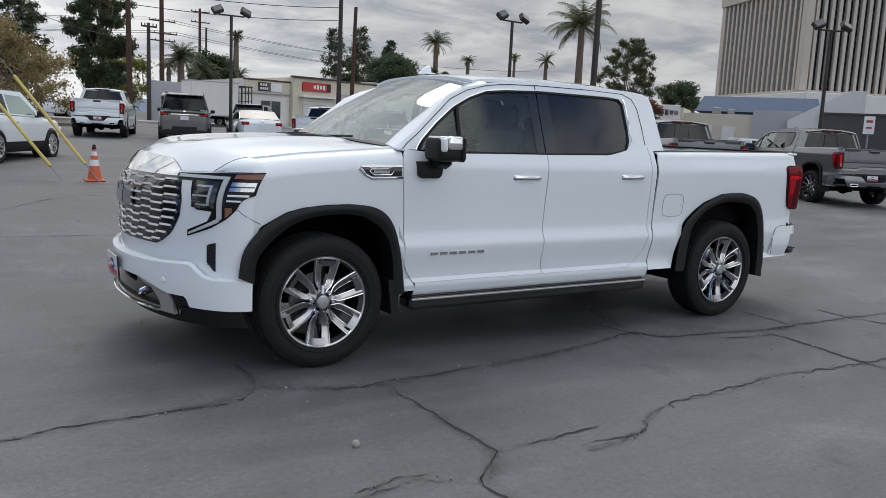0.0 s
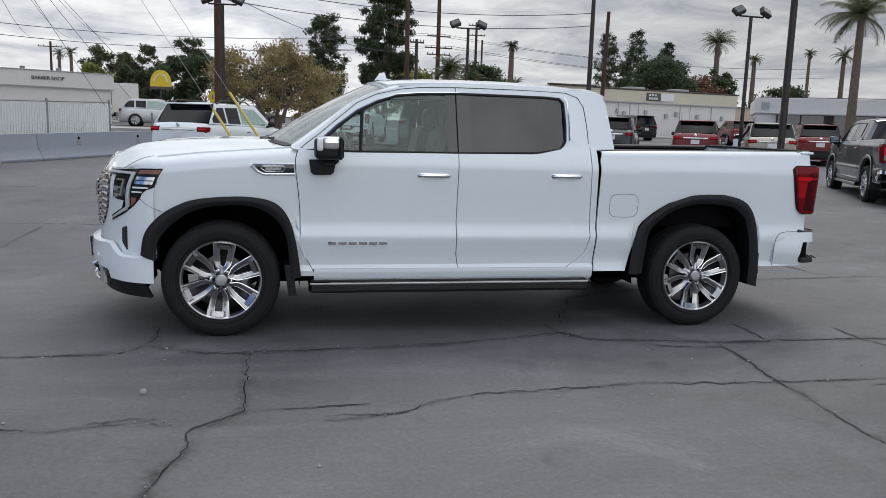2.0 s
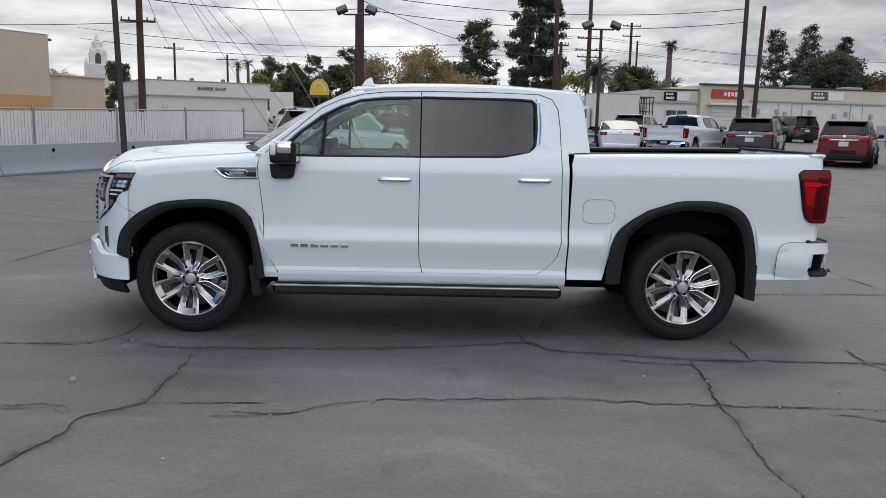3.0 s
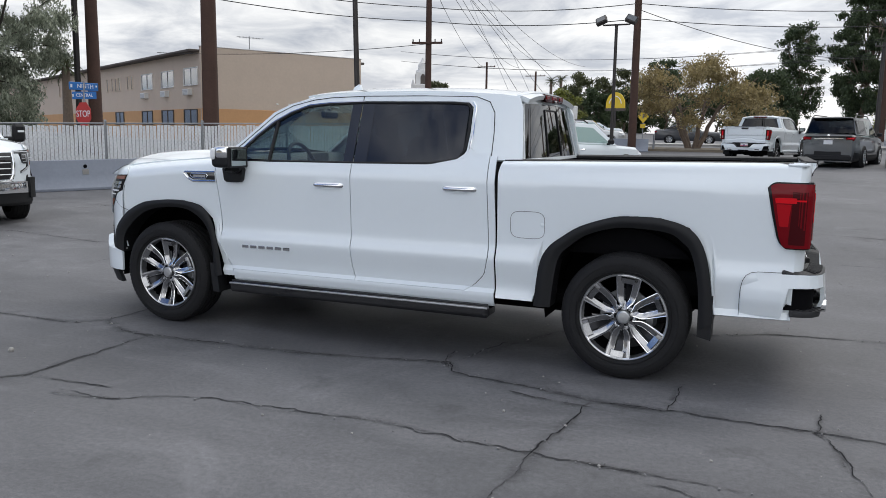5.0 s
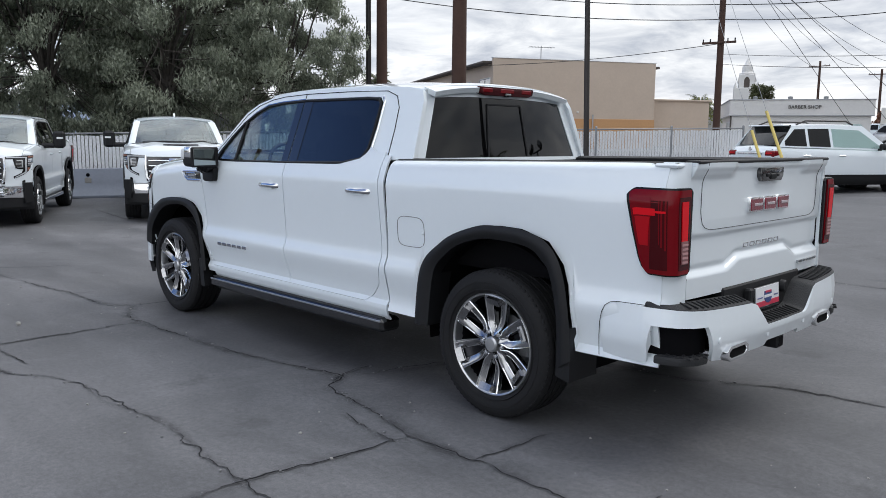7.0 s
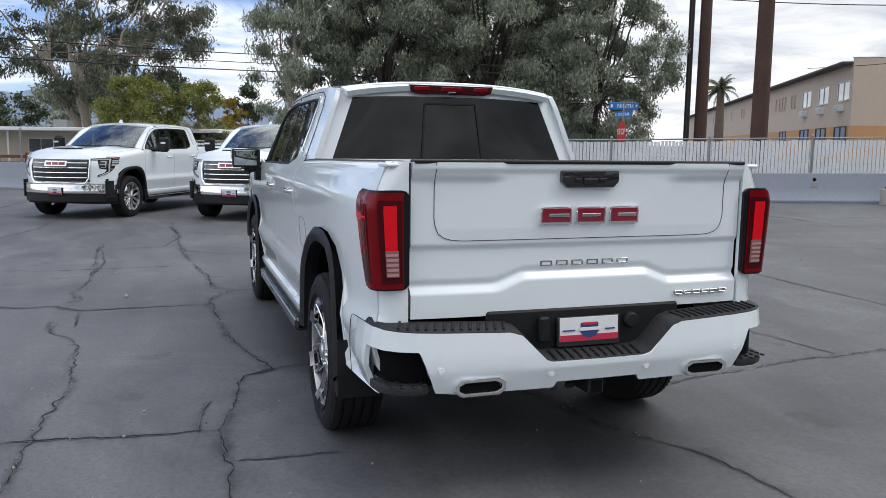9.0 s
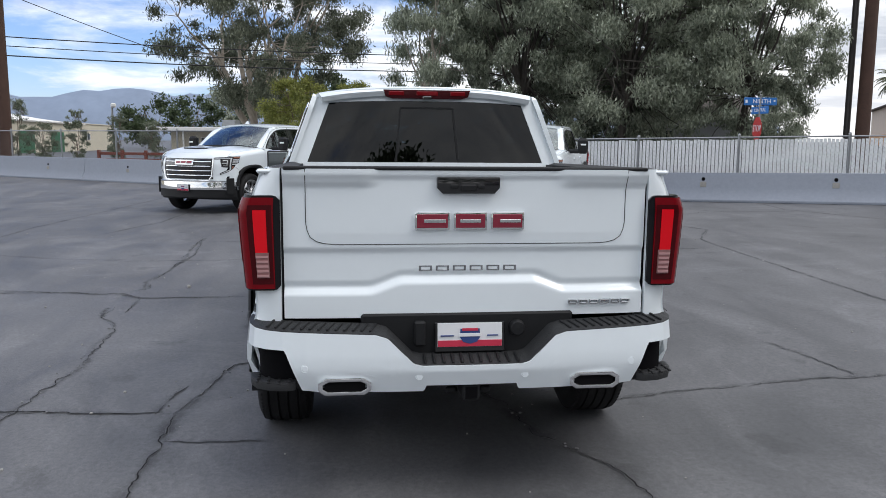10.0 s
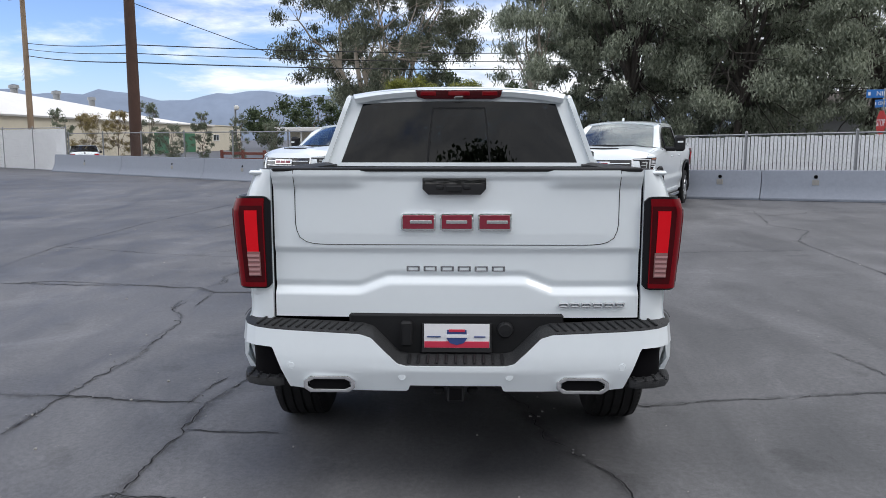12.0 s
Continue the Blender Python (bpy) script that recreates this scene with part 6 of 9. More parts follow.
slab("planter_kerb", [(-5.5, 40.2), (6.5, 40.6), (6.5, 43.8), (-5.5, 43.4)], EARTH, 0.13, "low planted verge with a kerb", "pavement")

CRACKS = [
    [(-8.1, -1.8), (-3.5, -1.64), (-1.42, -1.38), (-0.7, -1.36), (-0.5, -1.19), (-0.09, -1.41), (0.72, -1.39), (1.48, -1.34), (2.07, -1.24), (2.39, -1.14), (2.59, -1.12), (2.70, -1.30), (3.14, -1.39), (3.69, -1.5), (4.29, -1.5), (4.95, -1.51), (7.5, -1.65)],
    [(2.59, -1.12), (2.80, -0.46), (3.06, 0.07), (3.66, 0.40), (4.15, 0.48), (4.7, 0.77), (5.35, 0.85), (7.4, 1.0)],
    [(-0.24, -5.1), (-0.16, -3.6), (-0.15, -3.3), (-0.05, -3.1), (-0.04, -2.78), (0.19, -2.55), (0.2, -1.94), (0.2, -1.42)],
    [(-4.8, -2.8), (-1.46, -2.62), (-0.72, -2.69), (-0.29, -2.63), (-0.05, -2.78)],
    [(0.19, -2.55), (0.56, -2.53), (0.9, -2.52)],
    [(0.63, -2.68), (1.03, -2.67), (1.28, -2.53), (1.61, -2.41), (2.02, -2.41), (2.56, -2.36), (3.08, -2.40), (3.56, -2.43), (4.6, -2.47)],
    [(3.69, -1.5), (3.62, -2.01), (3.56, -2.4), (3.51, -2.9), (3.5, -3.3), (3.5, -4.6)],
    [(4.15, -0.93), (4.1, -1.49)],
    [(-2.3, -3.44), (-2.29, -2.68), (-2.35, -1.62)],
    [(-8.46, 6.1), (-5.78, 5.42), (-4.85, 5.72), (-3.62, 5.02), (-2.06, 4.89), (-0.56, 4.8), (0.92, 4.71), (2.48, 4.65), (6.0, 4.7), (9.0, 4.4)],
    [(3.4, 0.6), (3.66, 1.12), (3.52, 1.71), (3.4, 2.69), (3.43, 4.6)],
    [(-1.3, -5.7), (-3.1, -5.95), (-6.3, -5.96), (-10.8, -5.57), (-16.0, -5.2)],
    [(-3.3, -6.05), (-2.86, -4.98), (-2.59, -4.3), (-2.34, -3.4)],
    [(2.44, 2.73), (2.81, 2.81), (3.4, 2.9)],
    [(-2.9, 0.9), (-2.85, 2.2), (-2.7, 3.15), (-2.67, 4.95)],
    [(6.48, 2.6), (6.48, 1.64), (6.57, 0.95)],
    [(-1.3, 7.1), (-0.46, 8.5), (0.0, 8.9), (2.2, 9.4)],
    [(-0.59, -2.64), (-0.35, -2.58), (-0.22, -2.64)],
    [(-0.5, -1.18), (-0.46, -0.96), (-0.46, -0.70)],
    [(0.60, -2.71), (0.78, -2.73), (1.03, -2.69)],
    [(2.62, -1.24), (2.53, -1.04), (2.51, -0.80)],
    [(4.96, -1.60), (5.0, -1.82), (5.03, -2.07), (5.09, -2.24), (5.12, -2.6)],
    [(4.96, -1.60), (4.91, -1.53), (4.95, -1.18)],
    [(3.78, -2.44), (3.95, -2.43), (4.13, -2.46)],
    [(4.13, -2.58), (4.29, -2.58), (4.42, -2.64), (4.7, -2.66)],
    [(3.15, -1.55), (3.43, -1.60), (3.68, -1.62)],
    [(-4.05, -1.62), (-3.74, -1.60), (-3.31, -1.07), (-3.24, -0.75)],
    [(-7.4, -1.84), (-5.51, -1.65), (-4.31, -1.9), (-4.2, -2.73)],
    [(-4.77, -2.73), (-4.31, -2.73), (-2.86, -2.58), (-1.75, -2.64)],
    [(-0.22, -5.05), (-0.40, -4.52), (-0.25, -3.81), (-0.10, -3.13)],
    [(-12.0, -3.2), (-9.4, -3.9), (-7.2, -4.0), (-5.0, -4.6)],
    [(-11.0, 2.4), (-8.2, 2.0), (-6.1, 2.6), (-4.2, 2.3), (-2.8, 2.6)],
    [(-13.0, 8.4), (-10.4, 9.4), (-8.0, 9.0), (-5.2, 9.8), (-2.0, 9.6)],
    [(-7.6, 9.0), (-7.9, 7.2), (-7.3, 5.8)],
    [(5.2, 7.6), (7.4, 7.1), (10.2, 7.4), (13.0, 6.6)],
    [(7.5, -1.65), (9.2, -1.9), (11.5, -1.7)],
]


def crack_ribbon(points, wide, seed, lift):
    """A ragged ribbon along a crack's course, thinning at its ends."""
    rnd = random.Random(seed)
    pts = [Vector((x, y, 0)) for x, y in points]
    length = sum((b - a).length for a, b in zip(pts, pts[1:]))
    n = max(8, int(length / 0.022))
    g = Geo()
    vs = []
    for i in range(n + 1):
        u = i / n
        p = along(pts, u)
        q = along(pts, min(1, u + 0.01)) - along(pts, max(0, u - 0.01))
        side = Vector((-q.y, q.x, 0)).normalized()
        p = p + side * (0.035 * noise.noise(Vector((p.x * 2.3, p.y * 2.3, seed))) + 0.030 * noise.noise(Vector((p.x * 8, p.y * 8, seed))) + 0.016 * noise.noise(Vector((p.x * 26, p.y * 26, seed))))
        w = 0.82 * wide * max(0.06, 0.40 + 1.5 * noise.noise(Vector((p.x * 2.1, p.y * 2.1, seed + 9))) + 0.8 * noise.noise(Vector((p.x * 14, p.y * 14, seed + 4))) + 0.35 * rnd.random()) * min(1, 0.25 + 6 * min(u, 1 - u))
        for s in (-1, 1):
            e = p + side * s * w * (0.7 + 0.6 * rnd.random())
            vs.append((e.x, e.y, ground_z(e.x, e.y) + lift))
    g.add(vs, [(2 * i, 2 * i + 1, 2 * i + 3, 2 * i + 2) for i in range(n)])
    g.f = [f[::-1] for f in g.f]
    return g


def stain_material():
    """Damp, dirt-darkened asphalt that fades out on both sides of a crack."""
    m = bpy.data.materials.new("crack_stain")
    m.use_nodes = True
    tr = m.node_tree
    bsdf = tr.nodes["Principled BSDF"]
    bsdf.inputs["Base Color"].default_value = (0.058, 0.058, 0.062, 1)
    bsdf.inputs["Roughness"].default_value = 0.72
    fade = node(tr, "ShaderNodeAttribute")
    fade.attribute_name = "fade"
    co = node(tr, "ShaderNodeTexCoord")
    n = node(tr, "ShaderNodeTexNoise", Scale=5.0, Detail=6.0, Roughness=0.7)
    tr.links.new(co.outputs["Object"], n.inputs["Vector"])
    rng = node(tr, "ShaderNodeMapRange")
    rng.inputs[1].default_value, rng.inputs[2].default_value, rng.inputs[3].default_value, rng.inputs[4].default_value = 0.38, 0.68, 0.0, 0.50
    tr.links.new(n.outputs[0], rng.inputs[0])
    mul = node(tr, "ShaderNodeMath")
    mul.operation = "MULTIPLY"
    tr.links.new(rng.outputs[0], mul.inputs[0])
    tr.links.new(fade.outputs["Fac"], mul.inputs[1])
    clear = node(tr, "ShaderNodeBsdfTransparent")
    mix = node(tr, "ShaderNodeMixShader")
    tr.links.new(mul.outputs[0], mix.inputs[0])
    tr.links.new(clear.outputs[0], mix.inputs[1])
    tr.links.new(bsdf.outputs[0], mix.inputs[2])
    tr.links.new(mix.outputs[0], tr.nodes["Material Output"].inputs[0])
    return m


def stain_ribbons(courses):
    """Broad soft-edged bands of dirt along the cracks."""
    g, fade = Geo(), []
    for seed, (points, half) in enumerate(courses):
        pts = [Vector((x, y, 0)) for x, y in points]
        n = max(6, int(sum((b - a).length for a, b in zip(pts, pts[1:])) / 0.08))
        rows = []
        for i in range(n + 1):
            u = i / n
            p = along(pts, u)
            q = along(pts, min(1, u + 0.02)) - along(pts, max(0, u - 0.02))
            side = Vector((-q.y, q.x, 0)).normalized()
            w = half * (0.55 + 0.9 * abs(noise.noise(Vector((p.x * 1.7, p.y * 1.7, seed + 2.0)))))
            p = p + side * 0.05 * noise.noise(Vector((p.x * 1.3, p.y * 1.3, seed)))
            for k in (-1.0, -0.5, 0.0, 0.5, 1.0):
                e = p + side * k * w
                rows.append((e.x, e.y, ground_z(e.x, e.y) + 0.0012 + 0.00002 * seed))
                fade.append((1.0 - abs(k)) ** 1.4 * min(1.0, 8 * u, 8 * (1 - u)))
        g.add(rows, [(5 * i + j, 5 * (i + 1) + j, 5 * (i + 1) + j + 1, 5 * i + j + 1) for i in range(n) for j in range(4)])
    me = mesh_data("crack_stains", g, stain_material(), 0)
    me.attributes.new("fade", "FLOAT", "POINT").data.foreach_set("value", fade)
    return me


tagged(new("crack_stains", stain_ribbons([(c, 0.10 if i in (0, 1, 2, 6) else 0.05) for i, c in enumerate(CRACKS)])), "soft dark dirt stains along the cracks", "stain", kind="stuff")
edges, gaps = Geo(), Geo()
for i, c in enumerate(CRACKS):
    heavy = 0.0062 if i in (0, 2, 6) else 0.0042
    edges.join(crack_ribbon(c, heavy * 1.9, i, 0.0030))
    gaps.join(crack_ribbon(c, heavy * 0.75, i, 0.005))
crack = tagged(part("asphalt_cracks", gaps, CRACK, smooth=0), "network of dark ragged cracks in the asphalt", "crack", kind="stuff")
tagged(part("crack_edges", edges, SEAL, smooth=0), "worn crumbling asphalt along the cracks", "crack", kind="stuff")

# crumbs along the crack lips
crumbs = Geo()
rnd = random.Random(9)
for i, c in enumerate(CRACKS):
    run = sum(math.hypot(b[0] - a[0], b[1] - a[1]) for a, b in zip(c, c[1:]))
    for _ in range(int(run * 9)):
        u = rnd.random()
        p = along([(x, y, 0) for x, y in c], u)
        if noise.noise(Vector((p.x * 1.1, p.y * 1.1, 3.0))) < -0.05:
            continue
        x, y = p.x + rnd.gauss(0, 0.022), p.y + rnd.gauss(0, 0.022)
        k = rnd.uniform(0.004, 0.011)
        crumbs.box(x, y, ground_z(x, y) + k * 0.25 + 0.004, k, k * rnd.uniform(0.6, 1.5), k * 0.6, 0.0, None)
tagged(part("crack_crumbs", crumbs, CRUMB, smooth=0), "pale crumbs of broken asphalt along the cracks", "grit", kind="stuff")

# loose grit and a few pale chips on the lot
rnd = random.Random(5)
chips = Geo()
for _ in range(420):
    x, y = rnd.uniform(-9, 9), rnd.uniform(-6, 9)
    s = rnd.choice((0.006, 0.008, 0.011, 0.016))
    chips.box(x, y, ground_z(x, y) + s * 0.3, s, s * rnd.uniform(0.6, 1.2), s * 0.7, s * 0.2, None)
tagged(part("loose_chips", chips, CONCRETE, smooth=0), "scattered pale grit on the asphalt", "grit", kind="stuff")
stone = Geo().lathe([(0.0, 0.032), (0.014, 0.028), (0.02, 0.014), (0.016, 0.0)], 9, pose(-0.36, -2.19, 0.0))
tagged(part("pebble", stone, CONCRETE), "small grey pebble on the asphalt", "pebble")


# ---- barriers and fence ----
def line_point(d, off=0.0):
    """A place along the barrier line, d metres from its near bend; off is the way outwards."""
    a, t = Vector((-15.9, -0.6, 0)), (Vector((0.505, 0.863, 0)) if d >= 0 else Vector((0.60, 0.80, 0)))
    n = Vector((-t.y, t.x, 0))
    p = a + t * d + n * off
    return p, math.degrees(math.atan2(t.y, t.x))


def barrier_mesh(length, tall=0.71):
    """A concrete safety barrier with a sloped foot; open slots at its base, a bar eye and a pocket."""
    prof = [(-0.30, 0.0), (-0.30, 0.06), (-0.265, 0.10), (-0.13, 0.36), (-0.085, tall), (0.085, tall), (0.13, 0.36), (0.265, 0.10), (0.30, 0.06), (0.30, 0.0)]
    g = Geo()
    g.prism(prof, "yz", -length / 2, length / 2)
    return mesh_data("barrier", g, BARRIER, 30, 0.012)


eye_ = Geo().lathe([(0.0, 0.012), (0.035, 0.012), (0.045, 0.0)], 14, pose(0, -0.107, 0.56, 90 - 7, 0, 0))
BAR_EYE = mesh_data("lifting_eye", eye_, SHADE_BLACK)
BAR_POCKET = mesh_data("pocket", Geo().box(0, -0.126, 0.43, 0.15, 0.02, 0.13, 0.006), CONCRETE)
joints = [-24.1, -18.0, -11.9, -6.2, -0.5, 3.86, 9.16, 14.55, 19.8, 25.1]
eyes = [-21.2, -14.1, -9.5, -4.6, -2.0, 1.5, 4.65, 8.19, 10.36, 13.32, 16.0, 18.4, 21.3, 23.8]
for d0, d1 in zip(joints, joints[1:]):
    p, yaw = line_point((d0 + d1) / 2)
    b = new("safety_barrier", barrier_mesh(d1 - d0 - 0.015, 0.71 if d0 > -4 else 0.83))
    b.matrix_basis = pose(p.x, p.y, ground_z(p.x, p.y), 0, math.degrees(math.atan2(ground_z(0, p.y - 1) - ground_z(0, p.y + 1), 2 / 0.863)), yaw)
    tagged(b, "grey-blue painted concrete safety barrier section", "barrier", "barriers along the lot")
    for d in eyes:
        if d0 < d < d1:
            # the lot lies on the barrier's right-hand side
            m = pose(d - (d0 + d1) / 2, 0, 0)
            shared("lifting_eye", BAR_EYE, b, m)
            shared("fork_pocket", BAR_POCKET, b, m)
b = new("safety_barrier", barrier_mesh(2.98))
b.matrix_basis = pose(-3.2, 39.2, ground_z(0, 39.2), 0, 0, 8)
tagged(b, "weathered grey concrete barrier beside the street", "barrier")


def fence_run(d0, d1, off, slats=True, height=1.85, bays=6):
    root = thing("chain_link_fence", "chain-link fence with white privacy slats and grey posts" if slats else "bare grey chain-link fence", "fence", at=pose(0, 0, 0))
    n = bays
    ends = [line_point(d0 + (d1 - d0) * k / n, off)[0] for k in range(n + 1)]
    for p in ends:
        z = ground_z(p.x, p.y)
        part("post", Geo().tube([(p.x, p.y, z), (p.x, p.y, z + height + 0.06)], 0.035, 8).lathe([(0.0, 0.05), (0.03, 0.035), (0.045, 0.0)], 8, pose(p.x, p.y, z + height + 0.05)), GALV, root)
    for a, c in zip(ends, ends[1:]):
        za, zc = ground_z(a.x, a.y) + height, ground_z(c.x, c.y) + height
        part("top_rail", Geo().tube([(a.x, a.y, za), (c.x, c.y, zc)], 0.022, 6), GALV, root)
    count = int((d1 - d0) / 0.092)
    if slats:
        white = Geo()
        for k in range(count):
            d = d0 + (k + 0.5) * 0.092
            p, yaw = line_point(d, off)
            z = ground_z(p.x, p.y)
            jig = random.Random(k).uniform(-0.02, 0.01)
            white.box(0, 0, 0, 0.075, 0.012, height - 0.1 + jig, 0.003, pose(p.x, p.y, z + 0.05 + (height - 0.1) / 2 + jig / 2, 0, random.Random(k).uniform(-0.4, 0.4), yaw))
        tagged(part("privacy_slats", white, SLAT, root, smooth=0), kind="stuff")
    wire = Geo()
    step = 0.11 if slats else 0.14
    m = int((d1 - d0 + height) / step)
    for k in range(m):
        for s in (0, 1):
            e0 = d0 + k * step - (height if s == 0 else 0)
            da, db = (e0, e0 + height) if s == 0 else (e0, e0 - height)
            z0, z1 = 0.05, height
            if not (d0 <= min(da, db) and max(da, db) <= d1):
                continue
            a, yaw = line_point(da, off - 0.018)
            c, _ = line_point(db, off - 0.018)
            wire.tube([(a.x, a.y, ground_z(a.x, a.y) + z0), (c.x, c.y, ground_z(c.x, c.y) + z1)], 0.0015, 3, caps=False)
    tagged(part("chain_link", wire, GALV, root, smooth=0), kind="stuff")
    return root


fence_run(-1.44, 23.6, 0.8, height=1.57, bays=10)
fence_run(-24.6, -1.44, 0.9, slats=False, height=1.85, bays=7)
fence_run(-37.0, -23.3, 0.14, slats=True, height=2.12, bays=4)


# ---- poles, wires, signs ----
def lamp_post(x, y, top, heads=2, pier=True, yaw=0.0, lean=(0.0, 0.0)):
    z = ground_z(x, y)
    root = thing("lamp_post", "tall dark steel lot lamp post on a concrete pier", "lamp post", "lot lamp posts", at=pose(x, y, z, lean[0], lean[1], yaw))
    if pier:
        part("pier", Geo().lathe([(0.0, 0.38), (0.28, 0.38), (0.305, 0.35), (0.31, 0.0)], 24), CONCRETE, root, "round concrete pier")
    part("pole", Geo().tube([(0, 0, 0.34), (0, 0, top)], 0.080, 12, 0.064).box(0, 0, 0.40, 0.32, 0.32, 0.04, 0.01), POLE_DARK, root)
    if heads:
        part("cross_arm", Geo().tube([(-0.55, 0, top - 0.02), (0.55, 0, top - 0.02)], 0.035, 8), POLE_DARK, root)
        for s in (-1, 1):
            m = pose(s * 0.62, -0.05, top + 0.16, -38, s * 22, 0)
            h = part("flood_lamp", Geo().box(0, 0, 0, 0.46, 0.20, 0.34, 0.03, m).tube([(s * 0.55, 0, top - 0.02), (s * 0.6, 0, top + 0.08)], 0.03, 6), POLE_DARK, root, "square flood lamp head")
            part("lamp_glass", Geo().box(0, -0.10, 0, 0.36, 0.012, 0.24, 0.004, m), WINDOW_GLASS, h)
    return root


lamp_post(-6.38, 14.25, 9.2, heads=0, lean=(0.0, -1.6))
lamp_post(11.45, 9.1, 9.2, heads=0)
lamp_post(-1.62, 27.6, 5.62, yaw=-4)
lamp_post(18.55, 21.9, 5.72, yaw=6)
lamp_post(9.1, 29.5, 5.42, yaw=0)
lamp_post(27.8, 13.5, 5.85, yaw=-20)


def utility_pole(x, y, top, r, material, arms=(), lean=(0, 0), label="tall weathered wooden utility pole"):
    z = ground_z(x, min(y, 100)) - 0.1
    root = thing("utility_pole", label, "utility pole", at=pose(x, y, z, *lean, 0))
    part("shaft", Geo().tube([(0, 0, -0.2), (0, 0, top / 2), (0, 0, top)], r, 14, r * 0.72), material, root)
    for h, half, yaw in arms:
        m = pose(0, -r, h, 0, 0, yaw)
        arm = part("cross_arm", Geo().box(0, 0, 0, 2 * half, 0.10, 0.12, 0.01, m), material, root)
        for k in (-1, -0.55, 0.55, 1):
            part("insulator", Geo().lathe([(0.0, 0.17), (0.03, 0.16), (0.045, 0.10), (0.03, 0.08), (0.05, 0.03), (0.02, 0.0)], 10, m @ pose(k * half * 0.94, 0, 0.06)), GLOSS_BLACK, arm)
    return root


utility_pole(-12.5, 15.4, 13.0, 0.27, WOOD_POLE)
utility_pole(-23.6, 21.4, 14.0, 0.30, WOOD_POLE, arms=[(12.5, 1.2, 30)])
tagged(part("riser_pole", Geo().tube([(-24.25, 21.1, 0), (-24.25, 21.1, 13.0)], 0.13, 10), POLE_DARK), "slim black pole beside the wooden pole", "pole")
utility_pole(-14.65, 38.3, 12.5, 0.21, WOOD_POLE, arms=[(6.25, 0.92, 10), (11.6, 1.1, 10)])
utility_pole(-2.5, 38.5, 11.5, 0.23, WOOD_POLE, arms=[(9.0, 0.9, 20)])
utility_pole(-28.2, -15.0, 13.0, 0.28, WOOD_POLE)
utility_pole(-47.5, -30.4, 12.0, 0.22, WOOD_PALE, arms=[(11.3, 1.2, 60)])
utility_pole(20.75, 43.4, 11.5, 0.17, POLE_DARK, label="slim dark street pole")
utility_pole(21.75, 43.6, 8.5, 0.16, WOOD_POLE, lean=(0, 1.2))
utility_pole(17.65, 78.5, 15.5, 0.26, WOOD_POLE, arms=[(9.4, 1.3, 5), (8.2, 1.5, 5), (7.5, 1.3, 5)])
utility_pole(13.35, 72.2, 15.0, 0.27, WOOD_POLE, lean=(0, -0.6))
utility_pole(11.0, 53.9, 6.95, 0.16, POLE_DARK, arms=[(6.7, 0.55, 8)], label="slim dark pole with a short arm")
utility_pole(25.3, 92.4, 12.6, 0.20, WOOD_POLE, arms=[(12.2, 1.1, 0), (11.0, 1.1, 0)])
utility_pole(26.4, 93.6, 10.6, 0.15, WOOD_POLE)
utility_pole(-36.0, 110.0, 10.5, 0.2, WOOD_POLE, arms=[(9.8, 1.4, 0)])
utility_pole(-30.0, 116.0, 9.5, 0.2, WOOD_POLE, arms=[(8.8, 1.6, 0)])


def wire(a, c, sag, r=0.016, n=18):
    a, c = Vector(a), Vector(c)
    pts = []
    for k in range(n + 1):
        u = k / n
        p = a.lerp(c, u)
        p.z -= sag * 4 * u * (1 - u)
        pts.append(p)
    return tagged(part("overhead_wire", Geo().tube(pts, r, 4, caps=False), WIRE, smooth=0), "sagging black overhead cable", "cable", "overhead cables")


for z0, z1, z2, r in ((8.15, 5.80, 6.2, 0.022), (7.75, 5.42, 5.7, 0.018), (7.30, 5.02, 5.3, 0.026)):
    wire((-47.5, -30.2, z0), (-28.2, -15.0, z1), 0.12, r)
    wire((-28.2, -15.0, z1), (-43.0, 22.0, z2 + 1.2), 0.45, r)
    wire((-75.0, -46.0, z0 + 0.3), (-47.5, -30.2, z0), 0.4, r)
wire((-28.2, -15.0, 7.7), (-30.9, -8.3, 5.35), 0.05, 0.016)
for dz in (0.0, -0.8):
    wire((-23.6, 21.4, 9.1 + dz), (-14.65, 38.3, 9.0 + dz), 0.4, 0.022)
    wire((-14.65, 38.3, 9.0 + dz), (-2.5, 38.5, 8.7 + dz), 0.3, 0.022)
    wire((-2.5, 38.5, 8.7 + dz), (20.75, 43.4, 9.1 + dz), 0.7, 0.02)
wire((-2.5, 38.5, 8.4), (13.35, 72.2, 8.6), 0.9, 0.02)
wire((-14.65, 38.3, 6.9), (-33.0, 36.0, 6.6), 0.3, 0.018)
for k in range(4):
    wire((-15.4 + 0.5 * k, 38.2, 12.3), (-36.0 + 5.0 * k, 110.0, 11.6), 1.5, 0.02)
for k in range(3):
    wire((-14.65, 38.3, 12.6 - 0.1 * k), (-9.2 + 1.6 * k, 46.0 + 3 * k, 1.3), 0.12, 0.016)
for k in range(4):
    wire((17.65 + (k - 1.5), 78.5, 11.2 - 1.2 * (k % 2)), (72.0, 88.0, 10.6 - 1.2 * (k % 2)), 1.2, 0.018)
    wire((17.65 + (k - 1.5), 78.5, 11.2 - 1.2 * (k % 2)), (-40.0, 88.0, 12.0 - 1.2 * (k % 2)), 1.6, 0.018)


